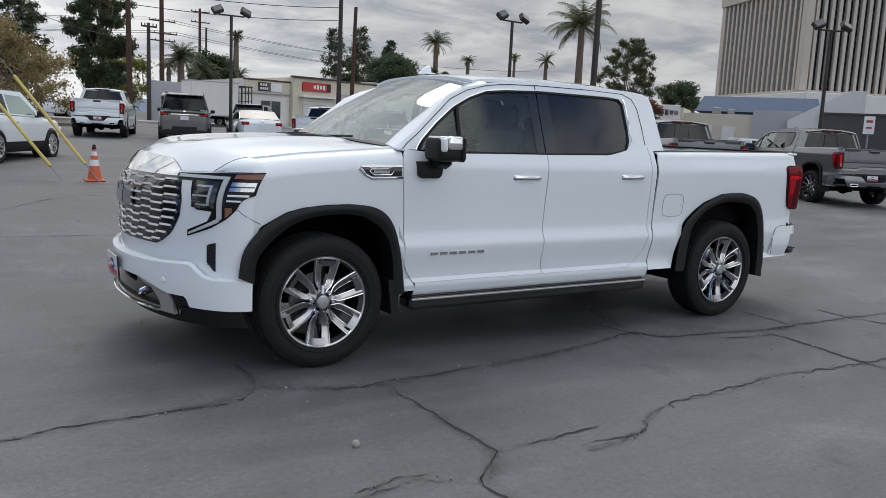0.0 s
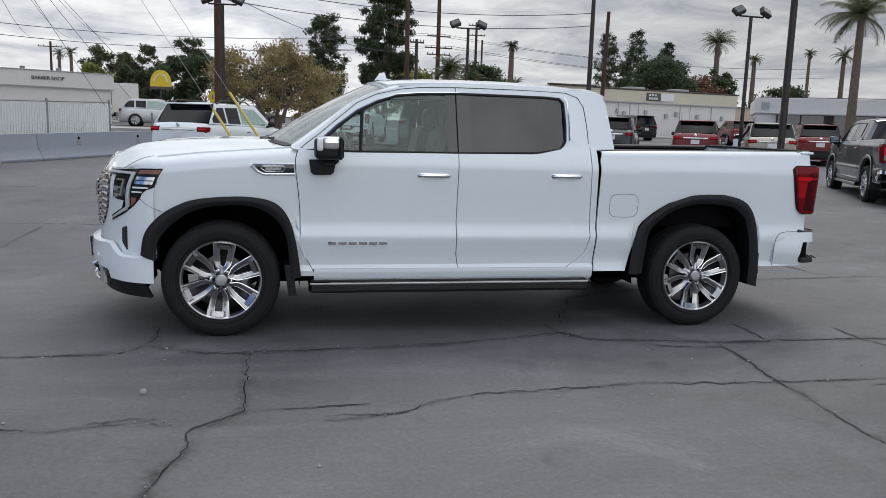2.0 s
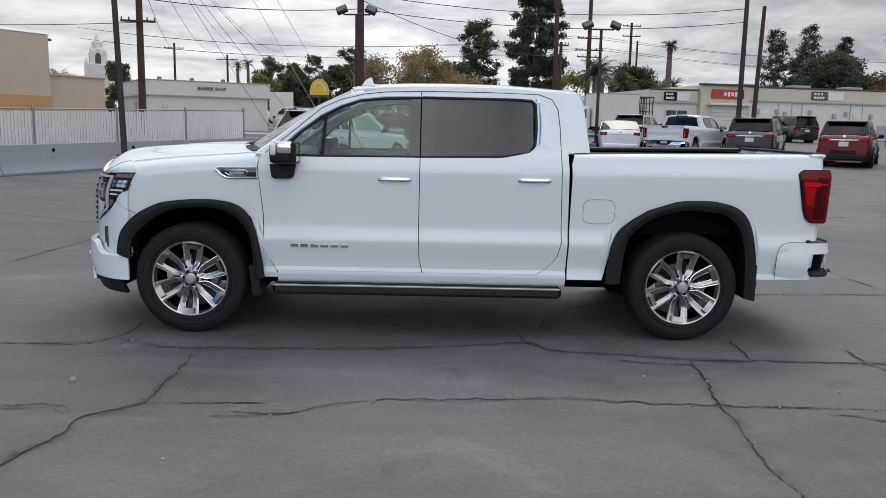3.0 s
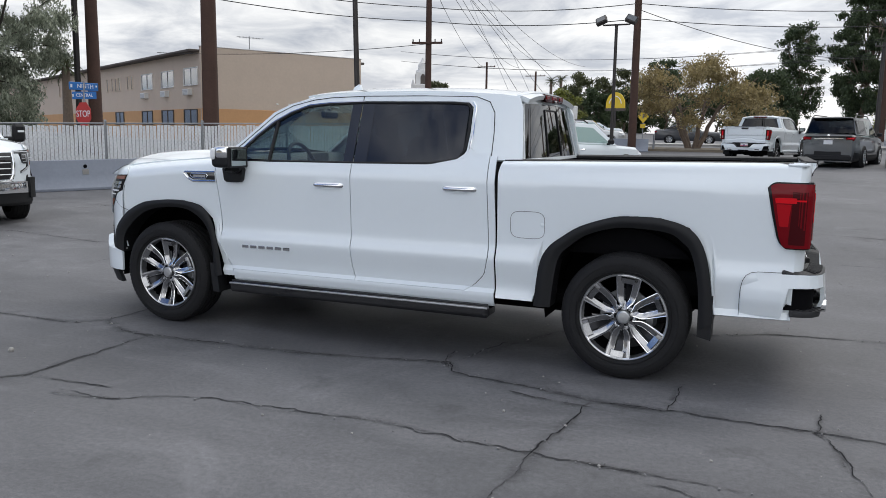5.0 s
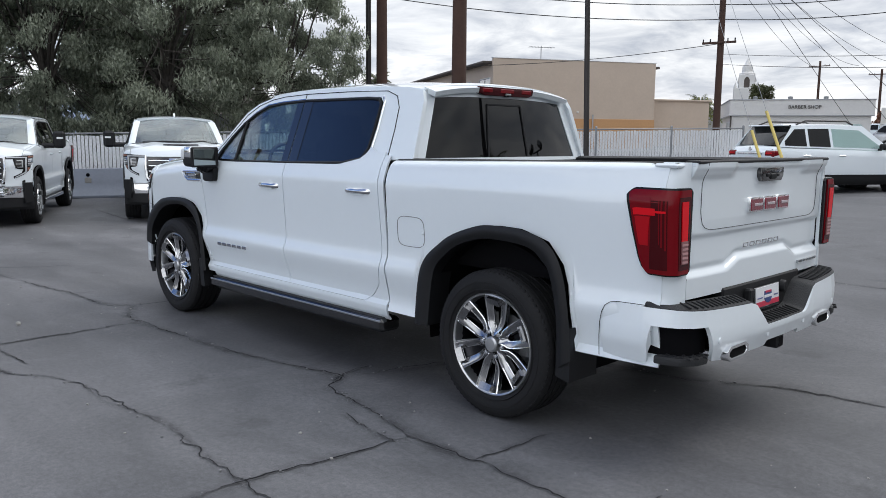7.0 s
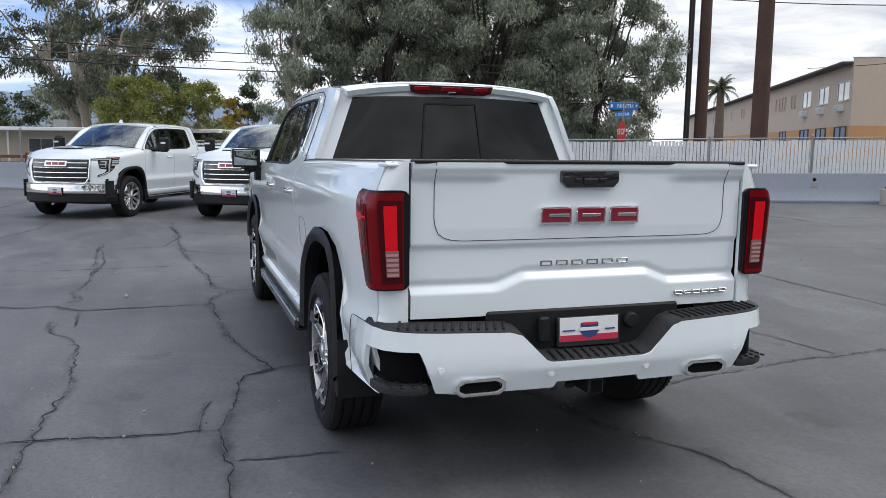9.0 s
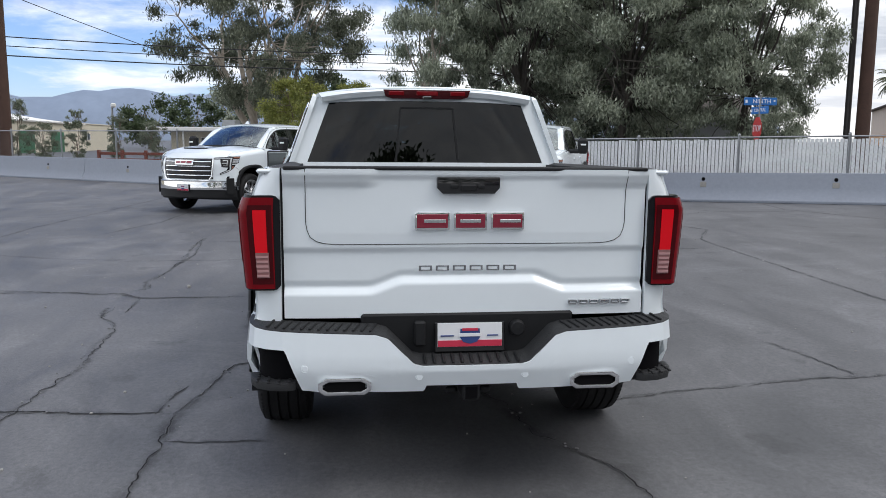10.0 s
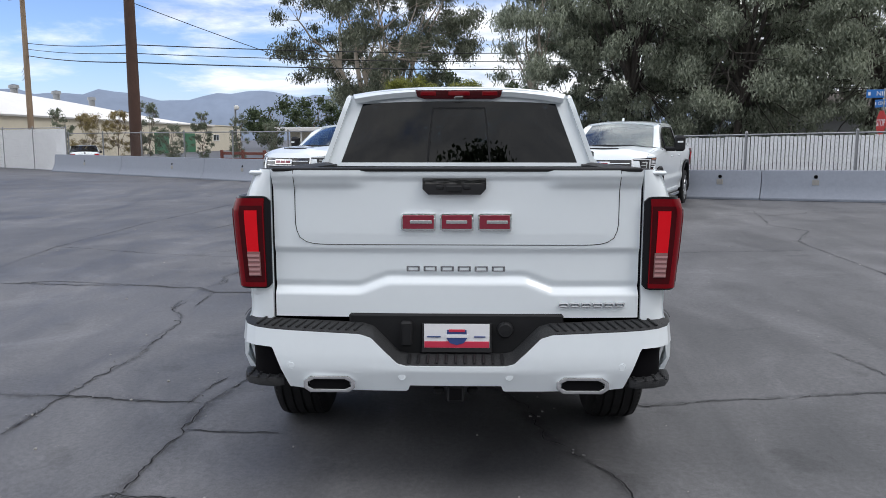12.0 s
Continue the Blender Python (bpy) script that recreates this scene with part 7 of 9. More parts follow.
def letters(text, size, depth, m, material, parent, name="lettering"):
    """Solid letters in the built-in font, turned into a mesh."""
    cu = bpy.data.curves.new(name, "FONT")
    cu.body, cu.size, cu.extrude = text, size, depth
    cu.align_x, cu.align_y = "CENTER", "CENTER"
    tmp = bpy.data.objects.new(name, cu)
    me = bpy.data.meshes.new_from_object(tmp)
    me.materials.clear()
    me.materials.append(material)
    bpy.data.objects.remove(tmp)
    ob = shared(name, me, parent, m)
    return ob


def street_sign():
    x, y = -13.72, 11.35
    root = thing("street_sign", "red stop sign with blue street-name blades on a steel post", "sign", at=pose(x, y, ground_z(x, y), 0, 0, -32))
    part("post", Geo().tube([(0, 0, 0), (0, 0, 2.72)], 0.030, 8), GALV, root)
    octo = [(0.36 * math.cos(math.radians(22.5 + 45 * k)), 1.80 + 0.36 * math.sin(math.radians(22.5 + 45 * k))) for k in range(8)]
    m = pose(0, 0, 0, 0, 0, 24)
    st = part("stop_plate", Geo().prism(octo, "xz", -0.055, -0.045, m), SIGN_RED, root)
    letters("STOP", 0.26, 0.003, m @ pose(0, -0.060, 1.80, 90, 0, 0), PLATE_WHITE, st)
    m1 = pose(0, 0, 0, 0, 0, 114)
    b1 = part("name_blade", Geo().box(0, 0, 2.58, 0.94, 0.02, 0.22, 0.01, m1), SIGN_BLUE, root, "blue street-name blade")
    letters("NINTH", 0.17, 0.003, m1 @ pose(0.04, -0.014, 2.58, 90, 0, 0), PLATE_WHITE, b1)
    part("blade_mark", Geo().box(-0.40, -0.013, 2.58, 0.06, 0.006, 0.09, 0.002, m1).box(0.40, -0.013, 2.60, 0.05, 0.006, 0.05, 0.002, m1), PLATE_WHITE, b1)
    m2 = pose(0, 0, 0, 0, 0, 36)
    b2 = part("name_blade", Geo().box(0, 0, 2.33, 0.86, 0.02, 0.21, 0.01, m2), SIGN_BLUE, root, "blue street-name blade")
    letters("CENTRAL", 0.135, 0.003, m2 @ pose(0.02, -0.014, 2.33, 90, 0, 0), PLATE_WHITE, b2)
    part("blade_mark", Geo().box(-0.385, -0.013, 2.33, 0.05, 0.006, 0.08, 0.002, m2), PLATE_WHITE, b2)


street_sign()


def cone(x, y):
    z = ground_z(x, y)
    root = thing("traffic_cone", "scuffed orange traffic cone with white bands", "traffic cone", at=pose(x, y, z))
    part("base", Geo().box(0, 0, 0.018, 0.36, 0.36, 0.036, 0.02), CONE_ORANGE, root)
    part("body", Geo().lathe([(0.135, 0.03), (0.030, 0.68), (0.022, 0.70), (0.0, 0.70)], 24), CONE_ORANGE, root)
    r = lambda h: 0.135 - 0.105 * (h - 0.03) / 0.65 + 0.004
    part("band", Geo().lathe([(r(0.30), 0.30), (r(0.42), 0.42)], 24), PLATE_WHITE, root)
    part("band", Geo().lathe([(r(0.50), 0.50), (r(0.58), 0.58)], 24), PLATE_WHITE, root)
    part("tip", Geo().lathe([(r(0.62), 0.62), (0.026, 0.71), (0.0, 0.72)], 20), BLACK, root)
    return root


cone(0.65, 11.4)
# two yellow guy-wire guards that slant up from the ground beside the cone
for (x0, y0, x1, y1, z1) in ((0.1, 11.5, -0.99, 12.63, 1.77), (0.72, 11.15, -0.61, 12.43, 2.17)):
    a, c = Vector((x0, y0, ground_z(x0, y0) - 0.02)), Vector((x1, y1, z1))
    guard = tagged(part("guy_guard", Geo().tube([a.lerp(c, 0.18), c], 0.032, 8), POLE_YELLOW), "faded yellow plastic guy-wire guard", "pole", "guy-wire guards")
    part("guy_wire", Geo().tube([a, a.lerp(c, 0.2)], 0.010, 6).tube([c, a.lerp(c, 4.0)], 0.006, 5), GALV, guard)


# ---- buildings ----
def window(root, m, w, h, frame=FRAME_WHITE, split=2):
    """A window on a wall: m puts its middle on the wall with -y outwards."""
    f = Geo()
    t = 0.06
    f.box(0, -0.02, h / 2, w, 0.08, t, 0.01, m).box(0, -0.02, -h / 2, w + 0.08, 0.12, t, 0.01, m).box(-w / 2, -0.02, 0, t, 0.08, h, 0.01, m).box(w / 2, -0.02, 0, t, 0.08, h, 0.01, m)
    for k in range(1, split):
        f.box(-w / 2 + w * k / split, -0.02, 0, 0.045, 0.07, h, 0.008, m)
    win = part("window", f, frame, root)
    for k in range(split):
        part("pane", Geo().box(-w / 2 + w * (k + 0.5) / split, -0.008, 0, w / split - 0.05, 0.012, h - 0.05, 0, m), WINDOW_GLASS, win)
    return win


def build_motel():
    m0 = pose(-30.4, 37.2, 0.75, 0, 0, 60.5)
    root = thing("motel", "two-storey beige stucco motel with an ochre base and low roof", "building", at=m0)
    # local x runs along the blank end wall, local y along the long wall
    part("wall", Geo().box(6.1, 45, 3.0, 12.2, 90, 6.0), STUCCO_BEIGE, root)
    part("end_wall", Geo().box(6.1, 0.06, 3.15, 12.4, 0.24, 6.3, 0.02), STUCCO_BEIGE, root)
    part("base_band", Geo().box(6.1, -0.08, 1.15, 12.46, 0.06, 2.3, 0.01).box(-0.025, 45, 1.15, 0.06, 90, 2.3, 0.01), STUCCO_TAN, root)
    part("roof", Geo().box(6.1, 45.4, 6.06, 13.6, 90, 0.16, 0.03), ROOF_DARK, root)
    part("coping", Geo().box(6.1, 0.06, 6.33, 12.5, 0.30, 0.05, 0.01), FRAME_WHITE, root)
    wall = pose(0, 0, 0, 0, 0, -90)
    for k in range(5):
        y = 2.0 + 4.5 * k
        if k < 3:
            window(root, pose(0.0, y, 4.45, 0, 0, -90), 2.5, 1.15)
            ac = part("air_conditioner", Geo().box(-0.16, y + 0.3, 3.42, 0.34, 1.0, 0.42, 0.02), FRAME_WHITE, root, "window air-conditioner box")
            for j in range(4):
                part("louvre", Geo().box(-0.34, y + 0.3, 3.28 + 0.08 * j, 0.012, 0.88, 0.03, 0.003), STUCCO_GREY, ac)
            window(root, pose(-0.07, y, 1.75, 0, 0, -90), 2.4, 1.0, frame=ROOF_DARK)
        else:
            for dy in (0.2, 1.2):
                window(root, pose(0.0, y + dy - 1.0 - (k - 3) * 1.2, 4.55, 0, 0, -90), 0.42, 1.05, split=1, frame=STUCCO_BEIGE)
    for y in (20, 21.4, 25.5, 26.8, 31, 37, 38.4, 45, 52, 60, 70):
        window(root, pose(0.0, y, 4.55, 0, 0, -90), 0.42, 1.05, split=1, frame=STUCCO_BEIGE)
    for y in (18.0, 25.4, 31.0):
        window(root, pose(-0.07, y, 1.75, 0, 0, -90), 2.2, 1.0, frame=ROOF_DARK)
    ant = Geo().tube([(3.6, 0.5, 6.2), (3.6, 0.5, 7.3)], 0.03, 6)
    ant.tube([(2.7, 0.5, 7.2), (4.6, 0.5, 7.2)], 0.02, 5)
    for k in range(8):
        ant.tube([(2.8 + 0.24 * k, 0.15, 7.2), (2.8 + 0.24 * k, 0.85, 7.2)], 0.012, 4)
    part("aerial", ant, GALV, root)
    part("vent_pipe", Geo().tube([(1.6, 3, 6.1), (1.6, 3, 6.5)], 0.06, 8), GALV, root)
    lampg = Geo().box(5.3, -0.2, 2.75, 0.12, 0.14, 0.12, 0.02).box(6.2, -0.2, 2.75, 0.12, 0.14, 0.12, 0.02)
    part("wall_lamp", lampg, FRAME_WHITE, root)
    part("downpipe", Geo().tube([(7.4, -0.18, 0), (7.4, -0.18, 2.6)], 0.05, 8), STUCCO_GREY, root)
    # lower wing behind
    part("side_wing", Geo().box(15.2, 7.0, 1.9, 6.0, 10, 3.8).box(15.2, 7.0, 3.85, 6.3, 10.3, 0.12, 0.02), STUCCO_BEIGE, root)


def build_barber():
    m0 = pose(-16.75, 44.5, 0.80, 0, 0, 30)
    root = thing("barber_shop", "low white stucco shop with a deep parapet band and a door", "building", at=m0)
    part("wall", Geo().box(4.0, 4.0, 1.35, 8.0, 8.0, 2.7), STUCCO_WHITE, root)
    part("parapet", Geo().box(4.0, 4.0, 2.85, 8.3, 8.3, 0.95, 0.03), STUCCO_WHITE, root, "deep white parapet band")
    part("coping", Geo().box(4.0, 4.0, 3.34, 8.4, 8.4, 0.06, 0.01), STUCCO_GREY, root)
    part("trim_line", Geo().box(4.0, -0.16, 2.36, 8.3, 0.03, 0.05).box(-0.16, 4.0, 2.36, 0.03, 8.3, 0.05), STUCCO_GREY, root)
    part("corner_pipe", Geo().tube([(-0.05, -0.05, 0), (-0.05, -0.05, 2.4)], 0.05, 8), ROOF_DARK, root)
    letters("BARBER SHOP", 0.30, 0.015, pose(4.2, -0.19, 2.88, 90, 0, 0), POLE_DARK, root)
    part("wall_lamp", Geo().box(1.2, -0.08, 1.75, 0.2, 0.16, 0.25, 0.03), FRAME_WHITE, root)
    part("door", Geo().box(6.9, -0.03, 1.0, 0.95, 0.06, 2.0, 0.01), FRAME_WHITE, root)
    window(root, pose(0.0, 2.6, 1.5, 0, 0, -90), 2.0, 1.0)
    for k in range(3):
        part("roof_vent", Geo().lathe([(0.0, 0.5), (0.16, 0.45), (0.14, 0.2), (0.12, 0.0)], 10, pose(1.8 + 2.2 * k, 4.5, 3.3)), GALV, root)


def build_strip():
    m0 = pose(17.7, 53.5, 1.12, 0, 0, 12)
    root = thing("shop_row", "long low white shop row with dark cornice and sign boards", "building", at=m0)
    part("wall", Geo().box(2.0, 5, 1.75, 4.0, 10, 3.5).box(16.0, 5, 1.95, 15.6, 10, 3.9), STUCCO_WHITE, root)
    part("cornice", Geo().box(2.0, -0.05, 3.55, 4.1, 0.4, 0.10, 0.02).box(16.0, -0.05, 3.95, 15.8, 0.4, 0.10, 0.02), ROOF_DARK, root)
    part("upper_band", Geo().box(2.0, -0.08, 3.05, 4.0, 0.16, 0.86, 0.02).box(16.0, -0.08, 3.40, 15.6, 0.16, 0.96, 0.02), STUCCO_CREAM, root)
    part("band_edge", Geo().box(2.0, -0.12, 2.58, 4.0, 0.22, 0.10, 0.01).box(16.0, -0.12, 2.88, 15.6, 0.22, 0.10, 0.01), STUCCO_GREY, root)
    part("entrance_block", Geo().box(6.1, 4.6, 1.97, 4.2, 10.2, 3.94, 0.03), STUCCO_CREAM, root)
    part("block_cornice", Geo().box(6.1, -0.5, 4.0, 4.4, 0.5, 0.12, 0.02), ROOF_DARK, root)
    part("canopy", Geo().box(6.3, -0.85, 2.52, 3.6, 0.7, 0.14, 0.02), FRAME_WHITE, root)
    part("roller_door", Geo().box(6.4, -0.54, 1.2, 2.9, 0.06, 2.3, 0.01), STUCCO_WHITE, root)
    for j in range(8):
        part("door_rib", Geo().box(6.4, -0.585, 0.22 + 0.28 * j, 2.8, 0.02, 0.03), STUCCO_GREY, root)
    sign = part("sign_board", Geo().box(6.2, -0.58, 3.30, 2.7, 0.12, 0.68, 0.02), SIGN_RED, root, "red sign board with a dark end and white bars")
    part("sign_end", Geo().box(7.32, -0.65, 3.30, 0.36, 0.02, 0.60), POLE_DARK, sign)
    for k in range(4):
        part("sign_bar", Geo().box(5.95 + 0.30 * k, -0.65, 3.30, 0.20, 0.02, 0.34 if k % 2 else 0.26), PLATE_WHITE, sign)
    for x, z in ((1.65, 3.04), (14.45, 3.40)):
        w = 1.05 if x < 5 else 1.45
        s2 = part("sign_board", Geo().box(x, -0.20, z, w, 0.10, 0.64, 0.02), GLOSS_BLACK, root, "black sign board with pale bars")
        part("sign_panel", Geo().box(x + w, -0.20, z, w * 0.96, 0.10, 0.64, 0.02), PLATE_WHITE, root)
        for j in range(2):
            for k in range(3 if j == 0 else 4):
                part("sign_bar", Geo().box(x - 0.30 * w + (0.20 if j == 0 else 0.17) * w * k, -0.26, z + 0.15 - 0.28 * j, 0.13 * w, 0.02, 0.16), PLATE_WHITE, s2)
    part("shop_window", Geo().box(2.3, -0.04, 1.35, 1.7, 0.08, 1.3, 0.01), WINDOW_GLASS, root)
    for x in (1.4, 2.3, 3.2):
        part("window_mullion", Geo().box(x, -0.08, 1.35, 0.07, 0.08, 1.36, 0.01), FRAME_WHITE, root)
    for x, w, h in ((0.7, 0.8, 2.0), (9.8, 0.9, 2.0), (12.5, 1.5, 1.1), (18.2, 0.9, 2.0), (20.8, 1.3, 1.1)):
        part("wall_panel", Geo().box(x, -0.03, h / 2 + 0.1, w, 0.06, h, 0.01), STUCCO_GREY if w > 1 else FRAME_WHITE, root)
    for x in (9.2, 10.9, 11.6, 13.8, 16.0, 17.1, 19.4, 22.2):
        part("meter_box", Geo().box(x, -0.10, 2.0 + 0.15 * math.sin(7 * x), 0.30, 0.18, 0.38, 0.03), STUCCO_GREY, root)
    for x in (11.0, 12.2, 13.1, 17.5, 18.6, 21.0):
        part("conduit", Geo().tube([(x, -0.05, 0.4), (x, -0.05, 2.8)], 0.03, 6), STUCCO_GREY, root)
    for x in (10.5, 15.5, 20.5):
        part("rooftop_unit", Geo().box(x, 4.0, 4.15, 1.6, 1.3, 0.5, 0.05), GALV, root)
    annexe = thing("far_shop", "low pinkish stucco shop set back from the street", "building", at=pose(44.0, 66.0, 1.35, 0, 0, 4))
    part("wall", Geo().box(6, 4, 1.45, 14, 8, 2.9), STUCCO_BEIGE, annexe)
    part("coping", Geo().box(6, 4, 2.94, 14.2, 8.2, 0.08), ROOF_DARK, annexe)
    part("wall_panel", Geo().box(1.2, -0.03, 1.2, 1.6, 0.06, 1.0, 0.01).box(6.0, -0.03, 1.0, 1.0, 0.06, 2.0, 0.01), STUCCO_GREY, annexe)


def build_showroom():
    m0 = pose(31.4, 40.6, 0.80, 0, 0, -31)
    root = thing("showroom", "low white showroom with dark glazed front and parapet", "building", at=m0)
    part("wall", Geo().box(6.5, 5, 1.0, 13, 9.6, 2.0).box(0.6, 2.4, 1.6, 1.2, 5.0, 3.2).box(10.6, 3.2, 1.6, 2.2, 6.6, 3.2), STUCCO_WHITE, root)
    part("parapet", Geo().box(5.9, 4.6, 2.72, 12.0, 9.8, 1.0, 0.03), STUCCO_WHITE, root)
    part("end_block", Geo().box(12.2, 2.3, 1.62, 1.9, 5.4, 3.24, 0.03), STUCCO_WHITE, root)
    part("soffit", Geo().box(5.6, -0.3, 2.20, 9.0, 0.8, 0.06), STUCCO_GREY, root)
    for k in range(6):
        g = part("shop_window", Geo().box(2.0 + 1.42 * k, 0.14, 1.12, 1.34, 0.05, 2.1), WINDOW_GLASS, root)
        part("mullion", Geo().box(1.29 + 1.42 * k, 0.11, 1.12, 0.08, 0.10, 2.15), POLE_DARK, g)
    for k in range(5):
        part("sign_bar", Geo().box(11.5 + 0.34 * k, -0.43, 2.72, 0.24, 0.05, 0.40 if k in (0, 2) else 0.28, 0.02), GLOSS_BLACK, root)
    part("wall_notice", Geo().box(0.5, -0.33, 2.7, 0.5, 0.04, 0.5), STUCCO_GREY, root)
    part("planter", Geo().box(8.5, -1.2, 0.25, 4.0, 0.8, 0.5, 0.05), CONCRETE, root)
    part("roof", Geo().box(6.2, 4.6, 3.26, 12.0, 9.2, 0.05), ROOF_DARK, root)


def build_tower():
    m0 = pose(77.0, 47.5, 1.4, 0, 0, 66.5)
    root = thing("office_tower", "tall beige office tower with close vertical fins and dark windows", "building", at=m0)
    # local x runs along one fronted side, local y falls away along the other
    W, D, Z0, Z1 = 17.5, 30.0, 6.2, 17.2
    mid, tall = (Z0 + Z1) / 2, Z1 - Z0
    part("core", Geo().box(W / 2, -D / 2, mid, W - 0.6, D - 0.6, tall), WINDOW_GLASS, root)
    for (x, y) in ((0, 0), (W, 0), (0, -D), (W, -D)):
        part("corner_pier", Geo().box(x, y, mid, 0.9, 0.9, tall + 0.4, 0.05), TOWER_STONE, root)
    fin = mesh_data("fin", Geo().box(0, 0, 0, 0.40, 0.42, tall, 0.03), TOWER_STONE, 30)
    n, n2 = 17, 34
    for k in range(1, n):
        shared("fin", fin, root, pose(W * k / n, 0.12, mid))
    for k in range(1, n2):
        shared("fin", fin, root, pose(-0.12, -D * k / n2, mid, 0, 0, 90))
    part("crown_band", Geo().box(W / 2, -D / 2, Z1 + 2.3, W + 1.2, D + 1.2, 4.6, 0.05), TOWER_STONE, root)
    part("base_band", Geo().box(W / 2, -D / 2, Z0 - 0.2, W + 0.9, D + 0.9, 0.5, 0.05), TOWER_STONE, root)
    part("podium", Geo().box(W / 2 - 1, -D / 2 - 1, 2.95, W + 3, D + 4, 5.9, 0.05), STUCCO_WHITE, root)
    for k in range(10):
        window(root, pose(-2.3, -3.5 - 2.4 * k, 4.9, 0, 0, -90), 2.0, 1.2, frame=FRAME_WHITE)


def build_low_blocks():
    root = thing("workshop", "low cream workshop with a blue roof, ramp wall and grey annexe", "building", at=pose(44.0, 36.1, 0.75, 0, 0, -54.5))
    part("wall", Geo().box(3.0, 3.2, 1.45, 6.0, 6, 2.9).box(0.6, 2.8, 1.62, 1.2, 6, 3.24), STUCCO_CREAM, root)
    part("wall_step", Geo().box(7.6, 2.5, 1.62, 3.2, 5, 3.24), STUCCO_GREY, root)
    part("roof", Geo().prism([(6.0, 3.3), (14.0, 3.3), (14.0, 4.9)], "yz", 1.5, 10.8), ROOF_BLUE, root, "pitched blue roof")
    part("ramp_wall", Geo().prism([(8.3, 0.0), (8.3, 2.6), (12.0, 4.7), (13.0, 4.7), (13.0, 0.0)], "xz", -0.6, -0.3), STUCCO_WHITE, root)
    part("annexe", Geo().box(13.2, 0.2, 1.55, 5.4, 2.4, 3.1), CLAD_DARK, root, "dark grey clad annexe")
    part("annexe_coping", Geo().box(13.2, 0.2, 3.14, 5.6, 2.6, 0.10), ROOF_DARK, root)
    part("door", Geo().box(4.4, 0.16, 1.0, 0.9, 0.08, 2.0), FRAME_WHITE, root)
    part("window", Geo().box(2.6, 0.16, 1.6, 1.3, 0.08, 0.9), FRAME_WHITE, root)
    part("roof_unit", Geo().box(3.4, 2.0, 3.2, 0.6, 0.6, 0.5, 0.05).box(4.4, 2.4, 3.15, 0.5, 0.5, 0.4, 0.05), GALV, root)
    hall = thing("warehouse", "long cream warehouse under a low white curved roof", "building", at=pose(-110, -33, 0.0, 0, 0, 180))
    part("wall", Geo().box(-37.5, 11, 1.65, 75, 22, 3.3), STUCCO_CREAM, hall)
    part("coping", Geo().box(-37.5, -0.03, 3.36, 75.1, 0.16, 0.12, 0.02), STUCCO_CREAM, hall)
    roof = Geo()
    roof.sheet(lambda u, v: (-75.3 + 62.0 * u, -0.3 + 22.6 * v, 3.36 + 2.7 * math.sin(math.pi * v) ** 0.8 * (1 - (max(0, u - 0.35) / 0.65) ** 1.8)), 40, 18, 0.15)
    part("roof", roof, ROOF_WHITE, hall)
    for x in (-58.0, -50.0, -42.0, -34.0, -26.0):
        part("roof_vent", Geo().lathe([(0.0, 0.75), (0.45, 0.65), (0.5, 0.35), (0.35, 0.3), (0.35, -0.6)], 12, pose(x, 10, 6.05 - 0.9 * max(0, (x + 45) / 30) ** 2)), GALV, hall)
    for x in (-22.5, -31.4):
        part("roller_door", Geo().box(x, -0.04, 1.12, 4.0, 0.08, 2.25, 0.01), SIGN_GREEN, hall, "green roller door")
    window(hall, pose(-12.0, 0, 1.75), 2.4, 0.8)
    low = thing("site_office", "low flat-roofed cream building with an open veranda", "building", at=pose(-57, -13.5, 0.0, 0, 0, 72))
    part("wall", Geo().box(7, 4, 1.1, 16, 7, 2.2), STUCCO_CREAM, low)
    part("roof", Geo().box(7, 3.2, 2.35, 18, 9.4, 0.28, 0.03), ROOF_WHITE, low)
    part("veranda_post", Geo().tube([(1, -1.2, 0), (1, -1.2, 2.2)], 0.07, 8).tube([(7, -1.2, 0), (7, -1.2, 2.2)], 0.07, 8).tube([(13, -1.2, 0), (13, -1.2, 2.2)], 0.07, 8), FRAME_WHITE, low)
    for x in (3, 8, 12.5):
        part("roof_unit", Geo().box(x, 3, 2.8, 1.1, 1.0, 0.65, 0.05), GALV, low)
        window(low, pose(x - 0.5, 0.5, 1.2), 1.8, 1.0)
    # red timber rail in front of the yard
    for k in range(9):
        p = Vector((-40.5, -14.8, 0)) + Vector((0.30, 0.95, 0)) * 1.5 * k
        rail = tagged(part("timber_rail", Geo().box(0, 0, 0.45, 0.16, 0.16, 0.9, 0.02, pose(p.x, p.y, 0, 0, 0, 72)).box(0.75, 0, 0.70, 1.4, 0.08, 0.16, 0.01, pose(p.x, p.y, 0, 0, 0, 72)).box(0.75, 0, 0.35, 1.4, 0.08, 0.16, 0.01, pose(p.x, p.y, 0, 0, 0, 72)), RAIL_RED), "dark red timber post and rails", "fence", "timber rails")
    house = thing("small_house", "small blue-grey house with a white-framed window", "building", at=pose(-36, 15.5, 0.2, 0, 0, 62))
    part("wall", Geo().box(3, 3, 1.3, 6, 6, 2.6), STUCCO_GREY, house)
    part("roof", Geo().prism([(-0.5, 2.6), (6.5, 2.6), (3, 4.0)], "yz", -0.4, 6.4), ROOF_DARK, house)
    window(house, pose(2.0, 0, 1.6), 1.1, 1.0)


